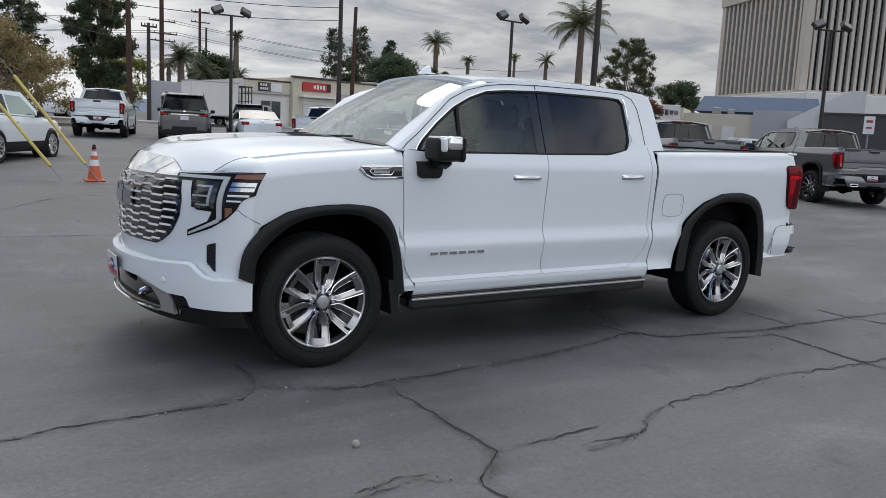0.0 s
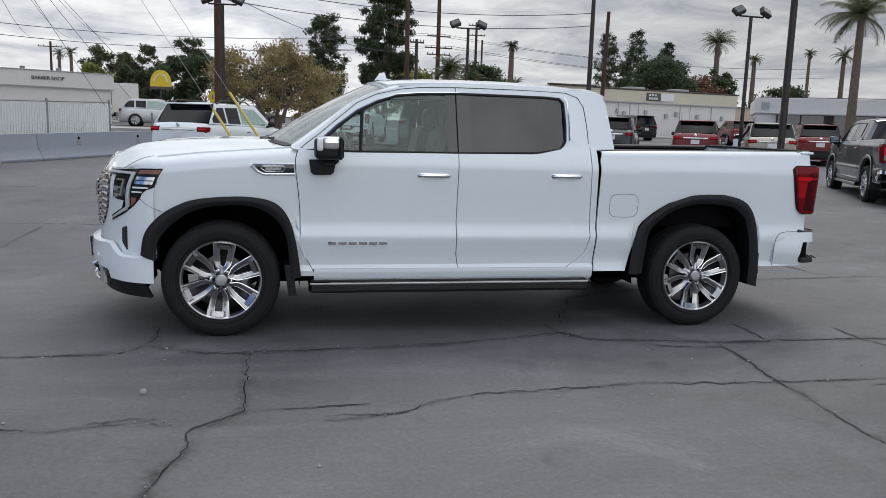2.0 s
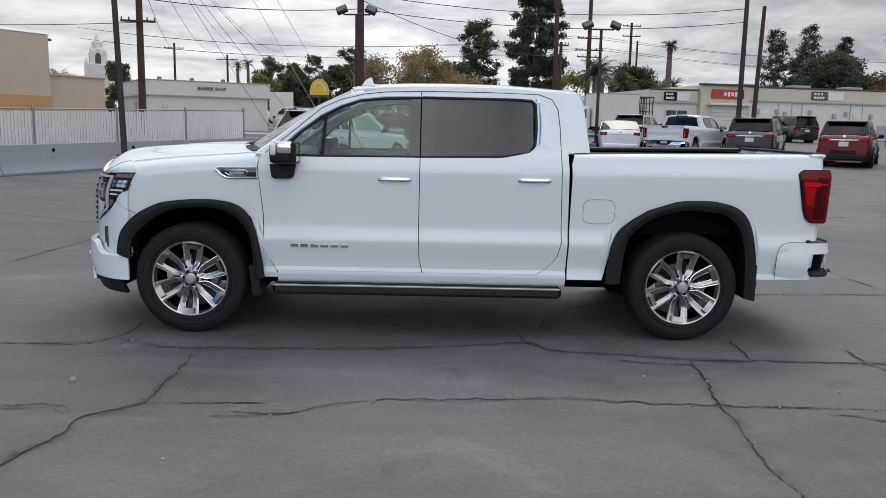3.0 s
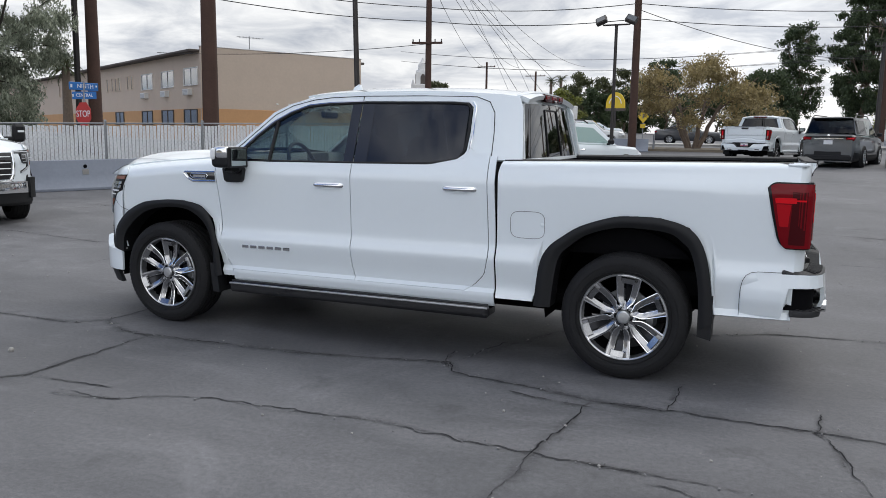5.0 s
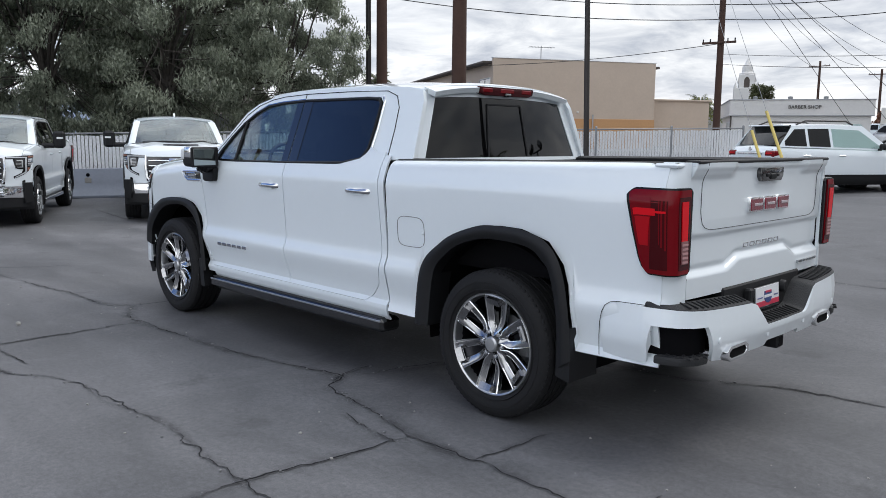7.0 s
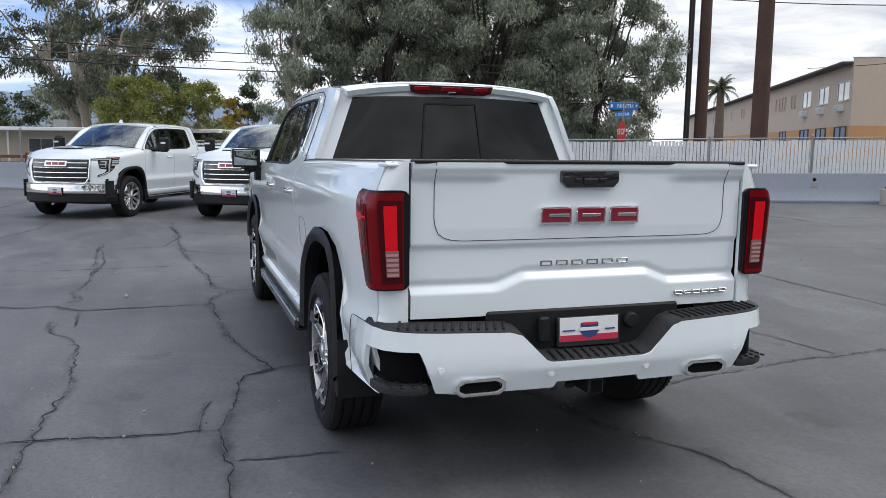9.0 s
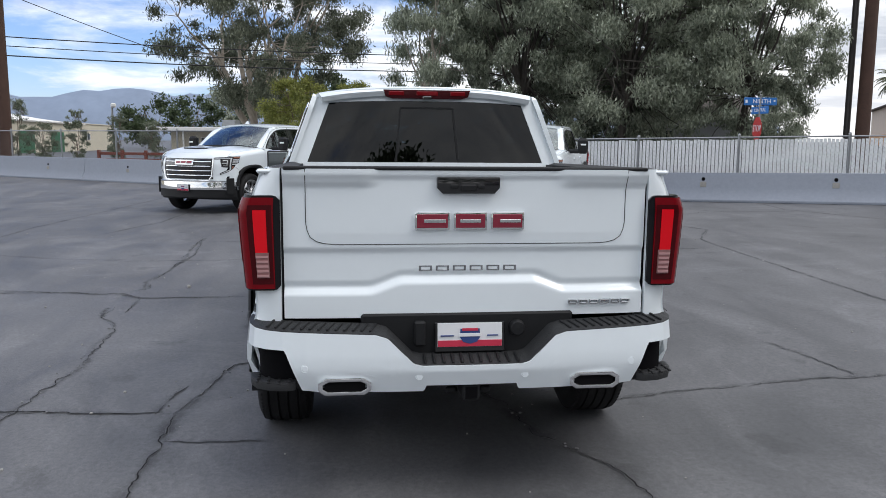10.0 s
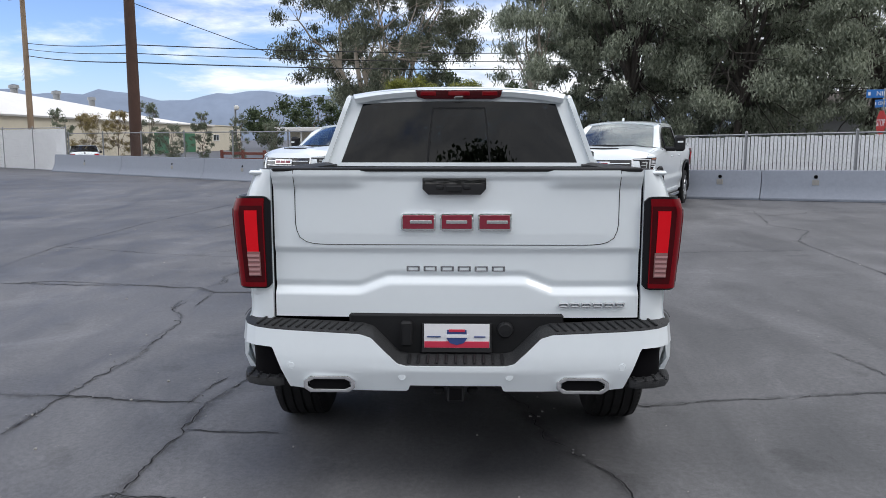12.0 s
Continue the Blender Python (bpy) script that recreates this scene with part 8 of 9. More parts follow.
def build_church():
    root = thing("bell_tower", "slender white bell tower with arched openings and a stepped top", "building", at=pose(-54.8, 128.7, 2.1, 0, 0, 25))
    part("shaft", Geo().box(0, 0, 4.2, 4.2, 4.2, 8.4, 0.1), STUCCO_WHITE, root)
    part("belfry", Geo().box(0, 0, 9.3, 2.6, 2.6, 2.6, 0.1), STUCCO_WHITE, root)
    for k in range(4):
        part("arch_opening", Geo().prism([(-0.45, 8.4), (0.45, 8.4), (0.45, 9.7), (0.25, 10.1), (0, 10.25), (-0.25, 10.1), (-0.45, 9.7)], "xz", -1.36, -1.28, pose(0, 0, 0, 0, 0, 90 * k)), ROOF_DARK, root)
        part("corner_pinnacle", Geo().lathe([(0.0, 1.0), (0.15, 0.5), (0.3, 0.0)], 8, pose(1.8 * (1 if k in (0, 1) else -1), 1.8 * (1 if k in (0, 2) else -1), 8.4)), STUCCO_WHITE, root)
    part("lantern", Geo().lathe([(1.3, 10.6), (1.25, 10.9), (0.9, 11.0), (0.85, 12.0), (0.55, 12.3), (0.3, 12.9), (0.0, 13.4)], 12), STUCCO_WHITE, root)
    part("nave", Geo().box(-6, 3, 2.6, 14, 8, 5.2, 0.05), STUCCO_WHITE, root)


def build_signs():
    root = thing("shop_sign", "yellow dome-shaped shop sign on a dark pole", "sign", at=pose(-10.5, 77.5, 2.75, 0, 0, -10) @ Matrix.Diagonal((0.60, 0.60, 0.60, 1)))
    part("pole", Geo().tube([(0, 0, -1.9), (0, 0, 3.0)], 0.2, 8), POLE_DARK, root)
    dome = [(-1.7, 2.9)] + [(1.7 * math.cos(math.radians(a)), 3.5 + 2.2 * math.sin(math.radians(a))) for a in range(170, 0, -16)] + [(1.7, 2.9)]
    part("sign_face", Geo().prism(dome, "xz", -0.15, 0.15), SIGN_YELLOW, root)
    part("sign_foot", Geo().box(0, 0, 2.75, 3.5, 0.36, 0.5, 0.05), ROOF_DARK, root)
    part("sign_arc", Geo().tube([(1.1 * math.cos(math.radians(a)), -0.18, 3.5 + 1.5 * math.sin(math.radians(a))) for a in range(10, 171, 16)], 0.08, 6), PLATE_WHITE, root)
    ped = thing("crossing_sign", "yellow diamond pedestrian sign on a post", "sign", at=pose(-3.62, 50.0, 0.90) @ Matrix.Diagonal((0.62, 0.62, 0.75, 1)))
    part("post", Geo().tube([(0, 0, 0), (0, 0, 3.2)], 0.05, 8), GALV, ped)
    part("diamond", Geo().prism([(0, 2.2), (0.62, 2.82), (0, 3.44), (-0.62, 2.82)], "xz", -0.07, -0.05), SIGN_YELLOW, ped)
    part("symbol", Geo().box(0, -0.075, 2.84, 0.16, 0.01, 0.4, 0.004), GLOSS_BLACK, ped)
    part("lower_plate", Geo().box(0, -0.06, 1.95, 0.55, 0.02, 0.36), SIGN_YELLOW, ped)
    post = thing("parking_sign", "small white sign on a thin post", "sign", at=pose(29.5, 12.5, 0.2, 0, 0, -50))
    part("post", Geo().tube([(0, 0, 0), (0, 0, 2.6)], 0.03, 8), GALV, post)
    part("plate", Geo().box(0, -0.04, 2.3, 0.4, 0.02, 0.7, 0.01), PLATE_WHITE, post)
    part("plate_bar", Geo().box(0, -0.055, 2.45, 0.24, 0.01, 0.1).box(0, -0.055, 2.2, 0.2, 0.01, 0.08), SIGN_RED, post)
    bb = thing("notice_board", "white free-standing notice board on posts", "sign", at=pose(-9.66, 52.6, 1.09, 0, 0, -8))
    part("panel", Geo().box(0, 0, 1.7, 1.8, 0.12, 2.0, 0.02), FRAME_WHITE, bb)
    part("post", Geo().tube([(-0.6, 0, 0), (-0.6, 0, 1)], 0.06, 6).tube([(0.6, 0, 0), (0.6, 0, 1)], 0.06, 6), GALV, bb)
    cam_pole = thing("camera_pole", "thin grey pole with a small camera head", "pole", at=pose(-47.8, -15.96, 0))
    part("pole", Geo().tube([(0, 0, 0), (0, 0, 3.9)], 0.07, 8), GALV, cam_pole)
    part("camera_head", Geo().box(0.2, 0.15, 3.75, 0.4, 0.3, 0.3, 0.08), FRAME_WHITE, cam_pole)
    for x, y in ((-1.6, 40.6), (5.2, 41.0), (6.6, 40.8), (-6.2, 40.2)):
        tagged(part("bollard", Geo().tube([(x, y, ground_z(x, y)), (x, y, ground_z(x, y) + 0.95)], 0.06, 8), GALV), "thin grey steel bollard beside the street", "bollard", "street bollards")


build_motel()
build_barber()
build_strip()
build_showroom()
build_tower()
build_low_blocks()
build_church()
build_signs()


# hills on the horizon, the haze of distance put into their base colour
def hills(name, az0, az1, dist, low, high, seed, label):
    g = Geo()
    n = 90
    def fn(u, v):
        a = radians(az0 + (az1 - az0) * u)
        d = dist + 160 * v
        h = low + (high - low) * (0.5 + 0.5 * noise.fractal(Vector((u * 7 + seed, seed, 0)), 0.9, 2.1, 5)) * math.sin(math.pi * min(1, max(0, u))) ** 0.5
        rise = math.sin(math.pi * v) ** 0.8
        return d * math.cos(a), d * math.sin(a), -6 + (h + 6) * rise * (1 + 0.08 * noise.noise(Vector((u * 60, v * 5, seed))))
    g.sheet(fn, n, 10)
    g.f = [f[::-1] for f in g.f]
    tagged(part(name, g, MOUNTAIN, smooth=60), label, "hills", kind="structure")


hills("backdrop_hills_west", 150, 235, 900, 20, 78, 3.3, "distant mountain range with blue haze in its colour")
hills("backdrop_hills_east", 20, 80, 900, 18, 40, 8.1, "distant low hills with blue haze in their colour")


# ---- other vehicles ----
CAR_KINDS = {
    # length, half width, height, wheelbase, front overhang, belt front, belt rear, screen base, roof front, roof end, tail glass base, wheel radius
    "suv": (4.74, 0.96, 1.70, 2.86, 0.93, 1.06, 1.13, 0.42, 1.22, 3.24, 3.64, 0.38),
    "large_suv": (5.35, 1.03, 1.92, 3.07, 0.95, 1.18, 1.24, 0.48, 1.22, 4.00, 4.22, 0.40),
    "crossover": (4.58, 0.92, 1.68, 2.70, 0.92, 1.02, 1.12, 0.35, 1.15, 3.0, 3.48, 0.36),
    "sedan": (4.85, 0.92, 1.45, 2.83, 0.92, 0.92, 1.02, 0.50, 1.35, 2.55, 3.25, 0.33),
    "van": (5.0, 0.98, 1.80, 3.0, 0.95, 1.10, 1.10, 0.10, 1.0, 3.75, 3.98, 0.35),
}


def car(name, label, paint, at, kind="suv", category="car", rails=False, cladding=True, group="", glass_mat=None):
    L, W, H, wb, fo, bf, br, sb, rf, re, tb, wr = CAR_KINDS[kind]
    glass_mat = glass_mat or GLASS_CAR
    root = thing(name, label, category, group, at=at)
    x0, x1 = -fo, L - fo
    belt = lambda x: curve([(x0, bf * 0.72), (x0 + 0.10, bf * 0.86), (x0 + 0.35, bf * 0.94), (sb, bf), (tb, br), (x1 - 0.10, br - (0.02 if kind != "sedan" else 0.0)), (x1, br - 0.14)], x)
    half = lambda x: W * curve([(x0, 0.70), (x0 + 0.12, 0.85), (x0 + 0.40, 0.955), (0.4, 0.99), (2.0, 1.0), (x1 - 0.5, 0.97), (x1 - 0.12, 0.90), (x1, 0.82)], x)

    def lower(u, v):
        x = x0 + (x1 - x0) * (0.5 - 0.5 * math.cos(math.pi * u))
        w, zb = half(x), belt(x)
        sect = [(0.0, 0.21), (0.86, 0.22), (0.955, 0.30), (0.985, 0.46), (1.0, 0.62), (0.985, zb - 0.10), (0.955, zb - 0.03), (0.88, zb), (0.45, zb + 0.025), (0.0, zb + 0.035)]
        p = along([(a, 0, b) for a, b in sect], v)
        return x, -w * p.x, p.z
    g = Geo().sheet(lower, 40, 26)
    g.join(g.mirror())
    for xe, s in ((x0, 1), (x1, -1)):
        ring = [lower(0 if s > 0 else 1, k / 26) for k in range(27)]
        pts = ring + [(x, -y, z) for x, y, z in ring[::-1]]
        g.add(pts, [tuple(range(len(pts)))] if s > 0 else [tuple(range(len(pts)))[::-1]])
    part("body", g, paint, root)
    # cabin
    tumble = 0.30
    gw = lambda x, z: half(min(max(x, 0.2), x1 - 0.25)) * 0.945 - (z - belt(x)) * tumble
    roof_z = lambda x: H - 0.05 * max(0, (rf + 0.4 - x) / 0.6) ** 2 - 0.04 * max(0, (x - (re - 0.6)) / 0.6) ** 2
    part("roof", Geo().sheet(lambda u, v: (rf + (re - rf) * v, gw(rf + (re - rf) * v, H - 0.06) * 0.99 * (1 - 2 * u), roof_z(rf + (re - rf) * v) - 0.05 * abs(1 - 2 * u) ** 2.5), 14, 14, 0.04), paint, root)
    outer = [(sb, belt(sb)), (rf, H - 0.05), ((rf + re) / 2, H - 0.04), (re, H - 0.07), (tb, belt(tb))]
    side = Geo().sheet(lambda u, v: (lambda p: (lambda q: (q.x, -gw(q.x, q.z), q.z))(Vector((p.x, 0, belt(min(max(p.x, sb), tb)))).lerp(p, v)))(along([(x, 0, z) for x, z in outer], u)), 40, 6, 0.02)
    both("cabin_side", side, paint, root)

    def pane(xa, xb, cut=0.0):
        def fn(u, v):
            x = xa + (xb - xa) * u
            lo = belt(x) + 0.035
            hi = curve([(sb + 0.30, lo + 0.02), (rf + 0.12, H - 0.16), ((rf + re) / 2, H - 0.13), (re - 0.05, H - 0.15), (tb - 0.1, belt(tb) + 0.08)], x)
            hi = max(hi, lo + 0.02)
            z = lo + (hi - lo) * v
            return x, -gw(x, z) - 0.006, z
        return Geo().sheet(fn, 12, 6, 0.004)
    mid = 0.5 * (rf + re) - 0.05
    spans = [(sb + 0.34, mid - 0.03), (mid + 0.05, re - 0.42 if kind != "sedan" else tb - 0.22)]
    if kind != "sedan":
        spans.append((re - 0.34, tb - 0.16))
    for i, (xa, xb) in enumerate(spans):
        both("side_window", pane(xa, xb), GLASS_LIGHT if i == 0 else glass_mat, root)
    def slope(xa, za, xb, zb, wa, wb_, name, mt):
        q = Geo().sheet(lambda u, v: (xa + (xb - xa) * v + 0.10 * (1 if xa < xb else -1) * abs(1 - 2 * u) ** 2 * (1 - v), (wa + (wb_ - wa) * v) * (1 - 2 * u), za + (zb - za) * v + 0.015), 12, 8, 0.005, flip=xa > xb)
        return part(name, q, mt, root)
    slope(sb, belt(sb), rf + 0.02, roof_z(rf), gw(sb, belt(sb)) * 0.97, gw(rf, H - 0.08) * 0.95, "windscreen", GLASS_SCREEN)
    slope(tb, belt(tb) + 0.03, re, roof_z(re) - 0.02, gw(tb, belt(tb)) * 0.95, gw(re, H - 0.10) * 0.95, "rear_window", glass_mat)
    part("cabin_inside", Geo().box((rf + re) / 2 + 0.1, 0, belt(2.0) - 0.04, re - rf + 0.8, W * 1.55, 0.04).box(mid - 0.2, -0.36, belt(2) + 0.1, 0.14, 0.45, 0.5, 0.05).box(mid - 0.2, 0.36, belt(2) + 0.1, 0.14, 0.45, 0.5, 0.05).box(mid + 0.75, 0, belt(2) + 0.08, 0.14, 1.2, 0.42, 0.05), INTERIOR, root)
    if kind != "sedan":
        part("roof_spoiler", Geo().box(re + 0.06, 0, H - 0.06, 0.26, W * 1.35, 0.035, 0.015), paint, root)
    # lamps, bumpers, plates
    zt = br - 0.16
    for s in (-1, 1):
        lampg = Geo().box(x1 - 0.045, s * W * 0.72, zt, 0.10, W * 0.32, 0.15, 0.03).box(x1 - 0.16, s * W * 0.865, zt + 0.01, 0.22, 0.06, 0.13, 0.02)
        t = part("tail_lamp", lampg, LENS_DEEP, root, "red tail lamp")
        part("tail_strip", Geo().box(x1 + 0.007, s * W * 0.74, zt + 0.01, 0.012, W * 0.24, 0.03, 0.005), LENS_BRIGHT, t)
        part("head_lamp", Geo().box(x0 + 0.16, s * W * 0.76, bf * 0.73, 0.20, 0.26, 0.13, 0.04, pose(x0 + 0.16, s * W * 0.76, bf * 0.73, 0, 0, s * 32) @ pose(-x0 - 0.16, -s * W * 0.76, -bf * 0.73)), LENS_CLEAR, root)
        mir = part("door_mirror", Geo().box(sb + 0.42, s * (W + 0.09), bf + 0.09, 0.12, 0.20, 0.15, 0.04).box(sb + 0.40, s * W * 0.97, bf + 0.02, 0.06, 0.10, 0.05, 0.01), BLACK if s else paint, root)
        for x in (mid - 0.25, mid + 0.75):
            part("door_handle", Geo().box(x, s * W * 0.995, bf - 0.13, 0.19, 0.03, 0.03, 0.01), CHROME if cladding else paint, root)
    part("grille", Geo().box(x0 + 0.05, 0, bf * 0.62, 0.08, W * 1.0, 0.22, 0.04), GLOSS_BLACK, root)
    low = BLACK if cladding else paint
    part("rear_valance", Geo().box(x1 - 0.05, 0, 0.36, 0.20, W * 1.62, 0.24, 0.06), low, root)
    part("front_valance", Geo().box(x0 + 0.10, 0, 0.32, 0.22, W * 1.45, 0.20, 0.06), low, root)
    part("number_plate", Geo().box(x1 + 0.005, 0, zt - 0.14, 0.02, 0.32, 0.16, 0.006), PLATE_WHITE, root)
    part("tailgate_bar", Geo().box(x1 + 0.006, 0, zt + 0.0, 0.02, W * 1.0, 0.045, 0.012), CHROME if cladding else paint, root)
    part("badge", Geo().lathe([(0, 0.02), (0.05, 0.018), (0.06, 0.0)], 14, pose(x1 - 0.01, 0, zt + 0.11, 0, 90, 0)), CHROME, root)
    if cladding:
        def skirt(u, v):
            x, z = x0 + 0.25 + (L - 0.34) * u, 0.225 + (0.25 + 0.10 * max(0, u - 0.80) / 0.2) * v
            return x, -half(x) * curve([(0.22, 0.87), (0.30, 0.955), (0.46, 0.985), (0.62, 1.0)], z) - 0.014, z
        both("lower_cladding", Geo().sheet(skirt, 30, 5, 0.02), BLACK, root)
        part("rear_skirt", Geo().sheet(lambda u, v: (x1 + 0.012 - 0.16 * abs(2 * u - 1) ** 4 - 0.05 * max(0, 0.5 - v), W * 0.89 * (2 * u - 1), 0.26 + (0.33 + 0.02 * abs(2 * u - 1)) * v), 20, 6, 0.05), BLACK, root)
    if rails:
        both("roof_rail", Geo().tube([(rf + 0.25, -W * 0.72, H - 0.03), (rf + 0.45, -W * 0.72, H + 0.05), (re - 0.4, -W * 0.72, H + 0.05), (re - 0.15, -W * 0.72, H - 0.04)], 0.02, 6), POLE_DARK, root)
    k = wr / 0.417
    for x in (0.0, wb):
        for s in (-1, 1):
            part("wheel_arch", Geo().lathe([(wr + 0.02, 0.10), (wr + 0.075, 0.02), (wr + 0.07, -0.25), (0, -0.25)], 28, pose(x, s * (W * 0.985 - 0.09), wr, 90 if s < 0 else -90, 0, 0)), BLACK if cladding else SHADE_BLACK, root)
            add_wheel(root, pose(x, s * (W - 0.125 * k + 0.012), wr, 0, 17 * x, 0 if s < 0 else 180) @ Matrix.Diagonal((k, k, k, 1)), SATIN, False)
    return root


def by_rear(x, y, heading, wb, lift=0.0):
    """The pose of a vehicle whose rear axle stands at x, y and which faces the heading in degrees."""
    return pose(x, y, ground_z(x, y) + lift, 0, 0, heading - 180) @ pose(-wb, 0, 0)


def by_front(x, y, heading):
    return pose(x, y, ground_z(x, y), 0, 0, heading - 180)


hero = pickup("pickup_truck", "white pearl crew-cab pickup truck with chrome wheels on the asphalt", PAINT_WHITE, pose(0, 0, 0))
hd = pickup("heavy_pickup", "white heavy-duty pickup truck with chrome grille and towing mirrors", PAINT_WHITE, by_front(-9.95, -3.42, -29), style="hd", finish=SATIN, scale=1.0, group="white pickups by the barrier")
for x, y, a in ((-8.90, -0.27, -27), (-7.78, 2.94, -23)):
    copy_thing(hd, by_front(x, y, a))
pickup("grey_pickup", "grey metallic pickup truck seen from behind", PAINT_GREY, by_rear(14.45, 8.5, 63, 3.745), style="plain", finish=SATIN, flares=PAINT_GREY, group="grey pickups", bumper=CHROME)
pickup("grey_pickup", "dark grey pickup truck with black wheels", PAINT_GREY, by_rear(18.1, 6.5, 65, 3.745), style="plain", finish=GLOSS_BLACK, flares=BLACK, group="grey pickups")
pickup("lifted_pickup", "white pickup truck on big black tyres", PAINT_WHITE, by_rear(3.9, 30.2, 74, 3.745, 0.0), style="plain", finish=GLOSS_BLACK, flares=PAINT_WHITE, scale=1.03, bumper=PAINT_WHITE)
pickup("compact_pickup", "white compact pickup truck parked by the street", PAINT_WHITE, by_rear(11.2, 24.6, 52, 3.4), style="plain", finish=SATIN, flares=PAINT_WHITE, scale=0.91, bumper=CHROME)
car("suv", "white three-row car with dark glass and red lamps", PAINT_WHITE, by_rear(-1.58, 15.75, 61, 2.86), "suv", rails=True)
car("large_suv", "dark grey large family car", PAINT_GUN, by_rear(6.95, 28.8, 74, 3.07), "large_suv", rails=True)
car("sedan", "white saloon car seen from behind", PAINT_WHITE, by_rear(9.75, 27.8, 80, 2.83), "sedan", cladding=False)
car("suv", "black three-row car with chrome trim", PAINT_DARK, by_rear(14.3, 24.6, 62, 2.86), "suv", rails=True)
car("crossover", "dark red crossover car", PAINT_RED, by_rear(16.8, 22.2, 58, 2.70), "crossover")
car("crossover", "champagne small crossover car", PAINT_GOLD, by_rear(18.5, 19.9, 62, 2.70), "crossover")
car("crossover", "red crossover car parked at the street", PAINT_RED, by_rear(31.0, 41.5, 75, 2.70), "crossover", cladding=False)
car("sedan", "white hatchback car parked across the lot", PAINT_WHITE, by_rear(24.0, 29.0, -35, 2.83), "sedan", cladding=False)
car("crossover", "red crossover car with chrome rails", PAINT_RED, by_rear(22.5, 22.5, 60, 2.70), "crossover", rails=True)
car("van", "black van parked against the shop row", PAINT_DARK, by_rear(26.2, 46.9, 96, 3.0), "van")
car("suv", "silver car passing on the street", PAINT_SILVER, by_rear(-8.0, 46.5, 5, 2.86), "suv", cladding=False)
car("sedan", "dark saloon car on the street", PAINT_DARK, by_rear(-2.5, 56.5, 3, 2.83), "sedan", cladding=False)
car("suv", "white crossover on the far street", PAINT_WHITE, by_rear(-17.0, 72.0, 5, 2.86), "suv", cladding=False)
car("sedan", "white saloon car on the far street", PAINT_WHITE, by_rear(-13.0, 75.0, 5, 2.83), "sedan", cladding=False)
car("sedan", "white saloon car behind the tree", PAINT_WHITE, by_rear(3.5, 58.0, 20, 2.83), "sedan", cladding=False)
car("suv", "grey car behind the parked saloon", PAINT_SILVER, by_rear(12.4, 36.5, 60, 2.86), "suv", cladding=False)
car("sedan", "silver saloon car by the workshop", PAINT_SILVER, by_rear(36.0, 22.0, 150, 2.83), "sedan", cladding=False)
car("sedan", "white saloon car by the workshop", PAINT_WHITE, by_rear(33.0, 15.5, 60, 2.83), "sedan", cladding=False)
car("sedan", "white car parked behind the warehouse fence", PAINT_WHITE, by_rear(-41.0, -23.6, 207, 2.83, -0.25), "sedan", cladding=False)


def box_truck():
    root = thing("box_truck", "white box truck with a roll-up body", "truck", at=pose(13.5, 50.4, ground_z(0, 50), 0, 0, 4) @ Matrix.Diagonal((0.85, 0.85, 0.92, 1)))
    part("box_body", Geo().box(0.95, 0, 2.05, 3.9, 2.4, 2.5, 0.04), STUCCO_WHITE, root)
    part("box_trim", Geo().box(0.95, 0, 3.3, 3.96, 2.46, 0.08, 0.01).box(0.95, 0, 0.84, 3.96, 2.46, 0.1, 0.01), STUCCO_GREY, root)
    part("cab", Geo().box(-1.9, 0, 1.45, 1.6, 2.0, 1.75, 0.15), STUCCO_WHITE, root)
    part("cab_window", Geo().box(-1.9, -1.005, 1.75, 0.9, 0.02, 0.65, 0.005).box(-2.70, 0, 1.75, 0.02, 1.7, 0.7, 0.005), WINDOW_GLASS, root)
    part("chassis", Geo().box(0.8, 0, 0.68, 6.4, 0.9, 0.22, 0.02), SHADE_BLACK, root)
    frame_ = Geo().box(3.5, 0, 0.88, 1.3, 2.3, 0.10, 0.01).box(3.5, 0, 3.1, 1.3, 2.3, 0.08, 0.01)
    for k in range(5):
        frame_.box(2.95 + 0.28 * k, -1.1, 1.98, 0.07, 0.07, 2.2, 0.01).box(2.95 + 0.28 * k, 1.1, 1.98, 0.07, 0.07, 2.2, 0.01)
    for z in (1.4, 2.0, 2.6):
        frame_.box(3.5, -1.1, z, 1.2, 0.05, 0.06, 0.01)
    part("rear_frame", frame_, POLE_DARK, root, "open dark steel rear frame")
    for x in (-1.9, 2.1):
        for s in (-1, 1):
            add_wheel(root, pose(x, s * 0.95, 0.44, 0, 0, 0 if s < 0 else 180), SATIN, False)


box_truck()
wall2 = tagged(part("site_wall", Geo().box(14.6, 57.2, 2.65, 5.4, 0.4, 3.1, 0.02), STUCCO_GREY), "grey yard wall behind the box truck", "wall", kind="structure")


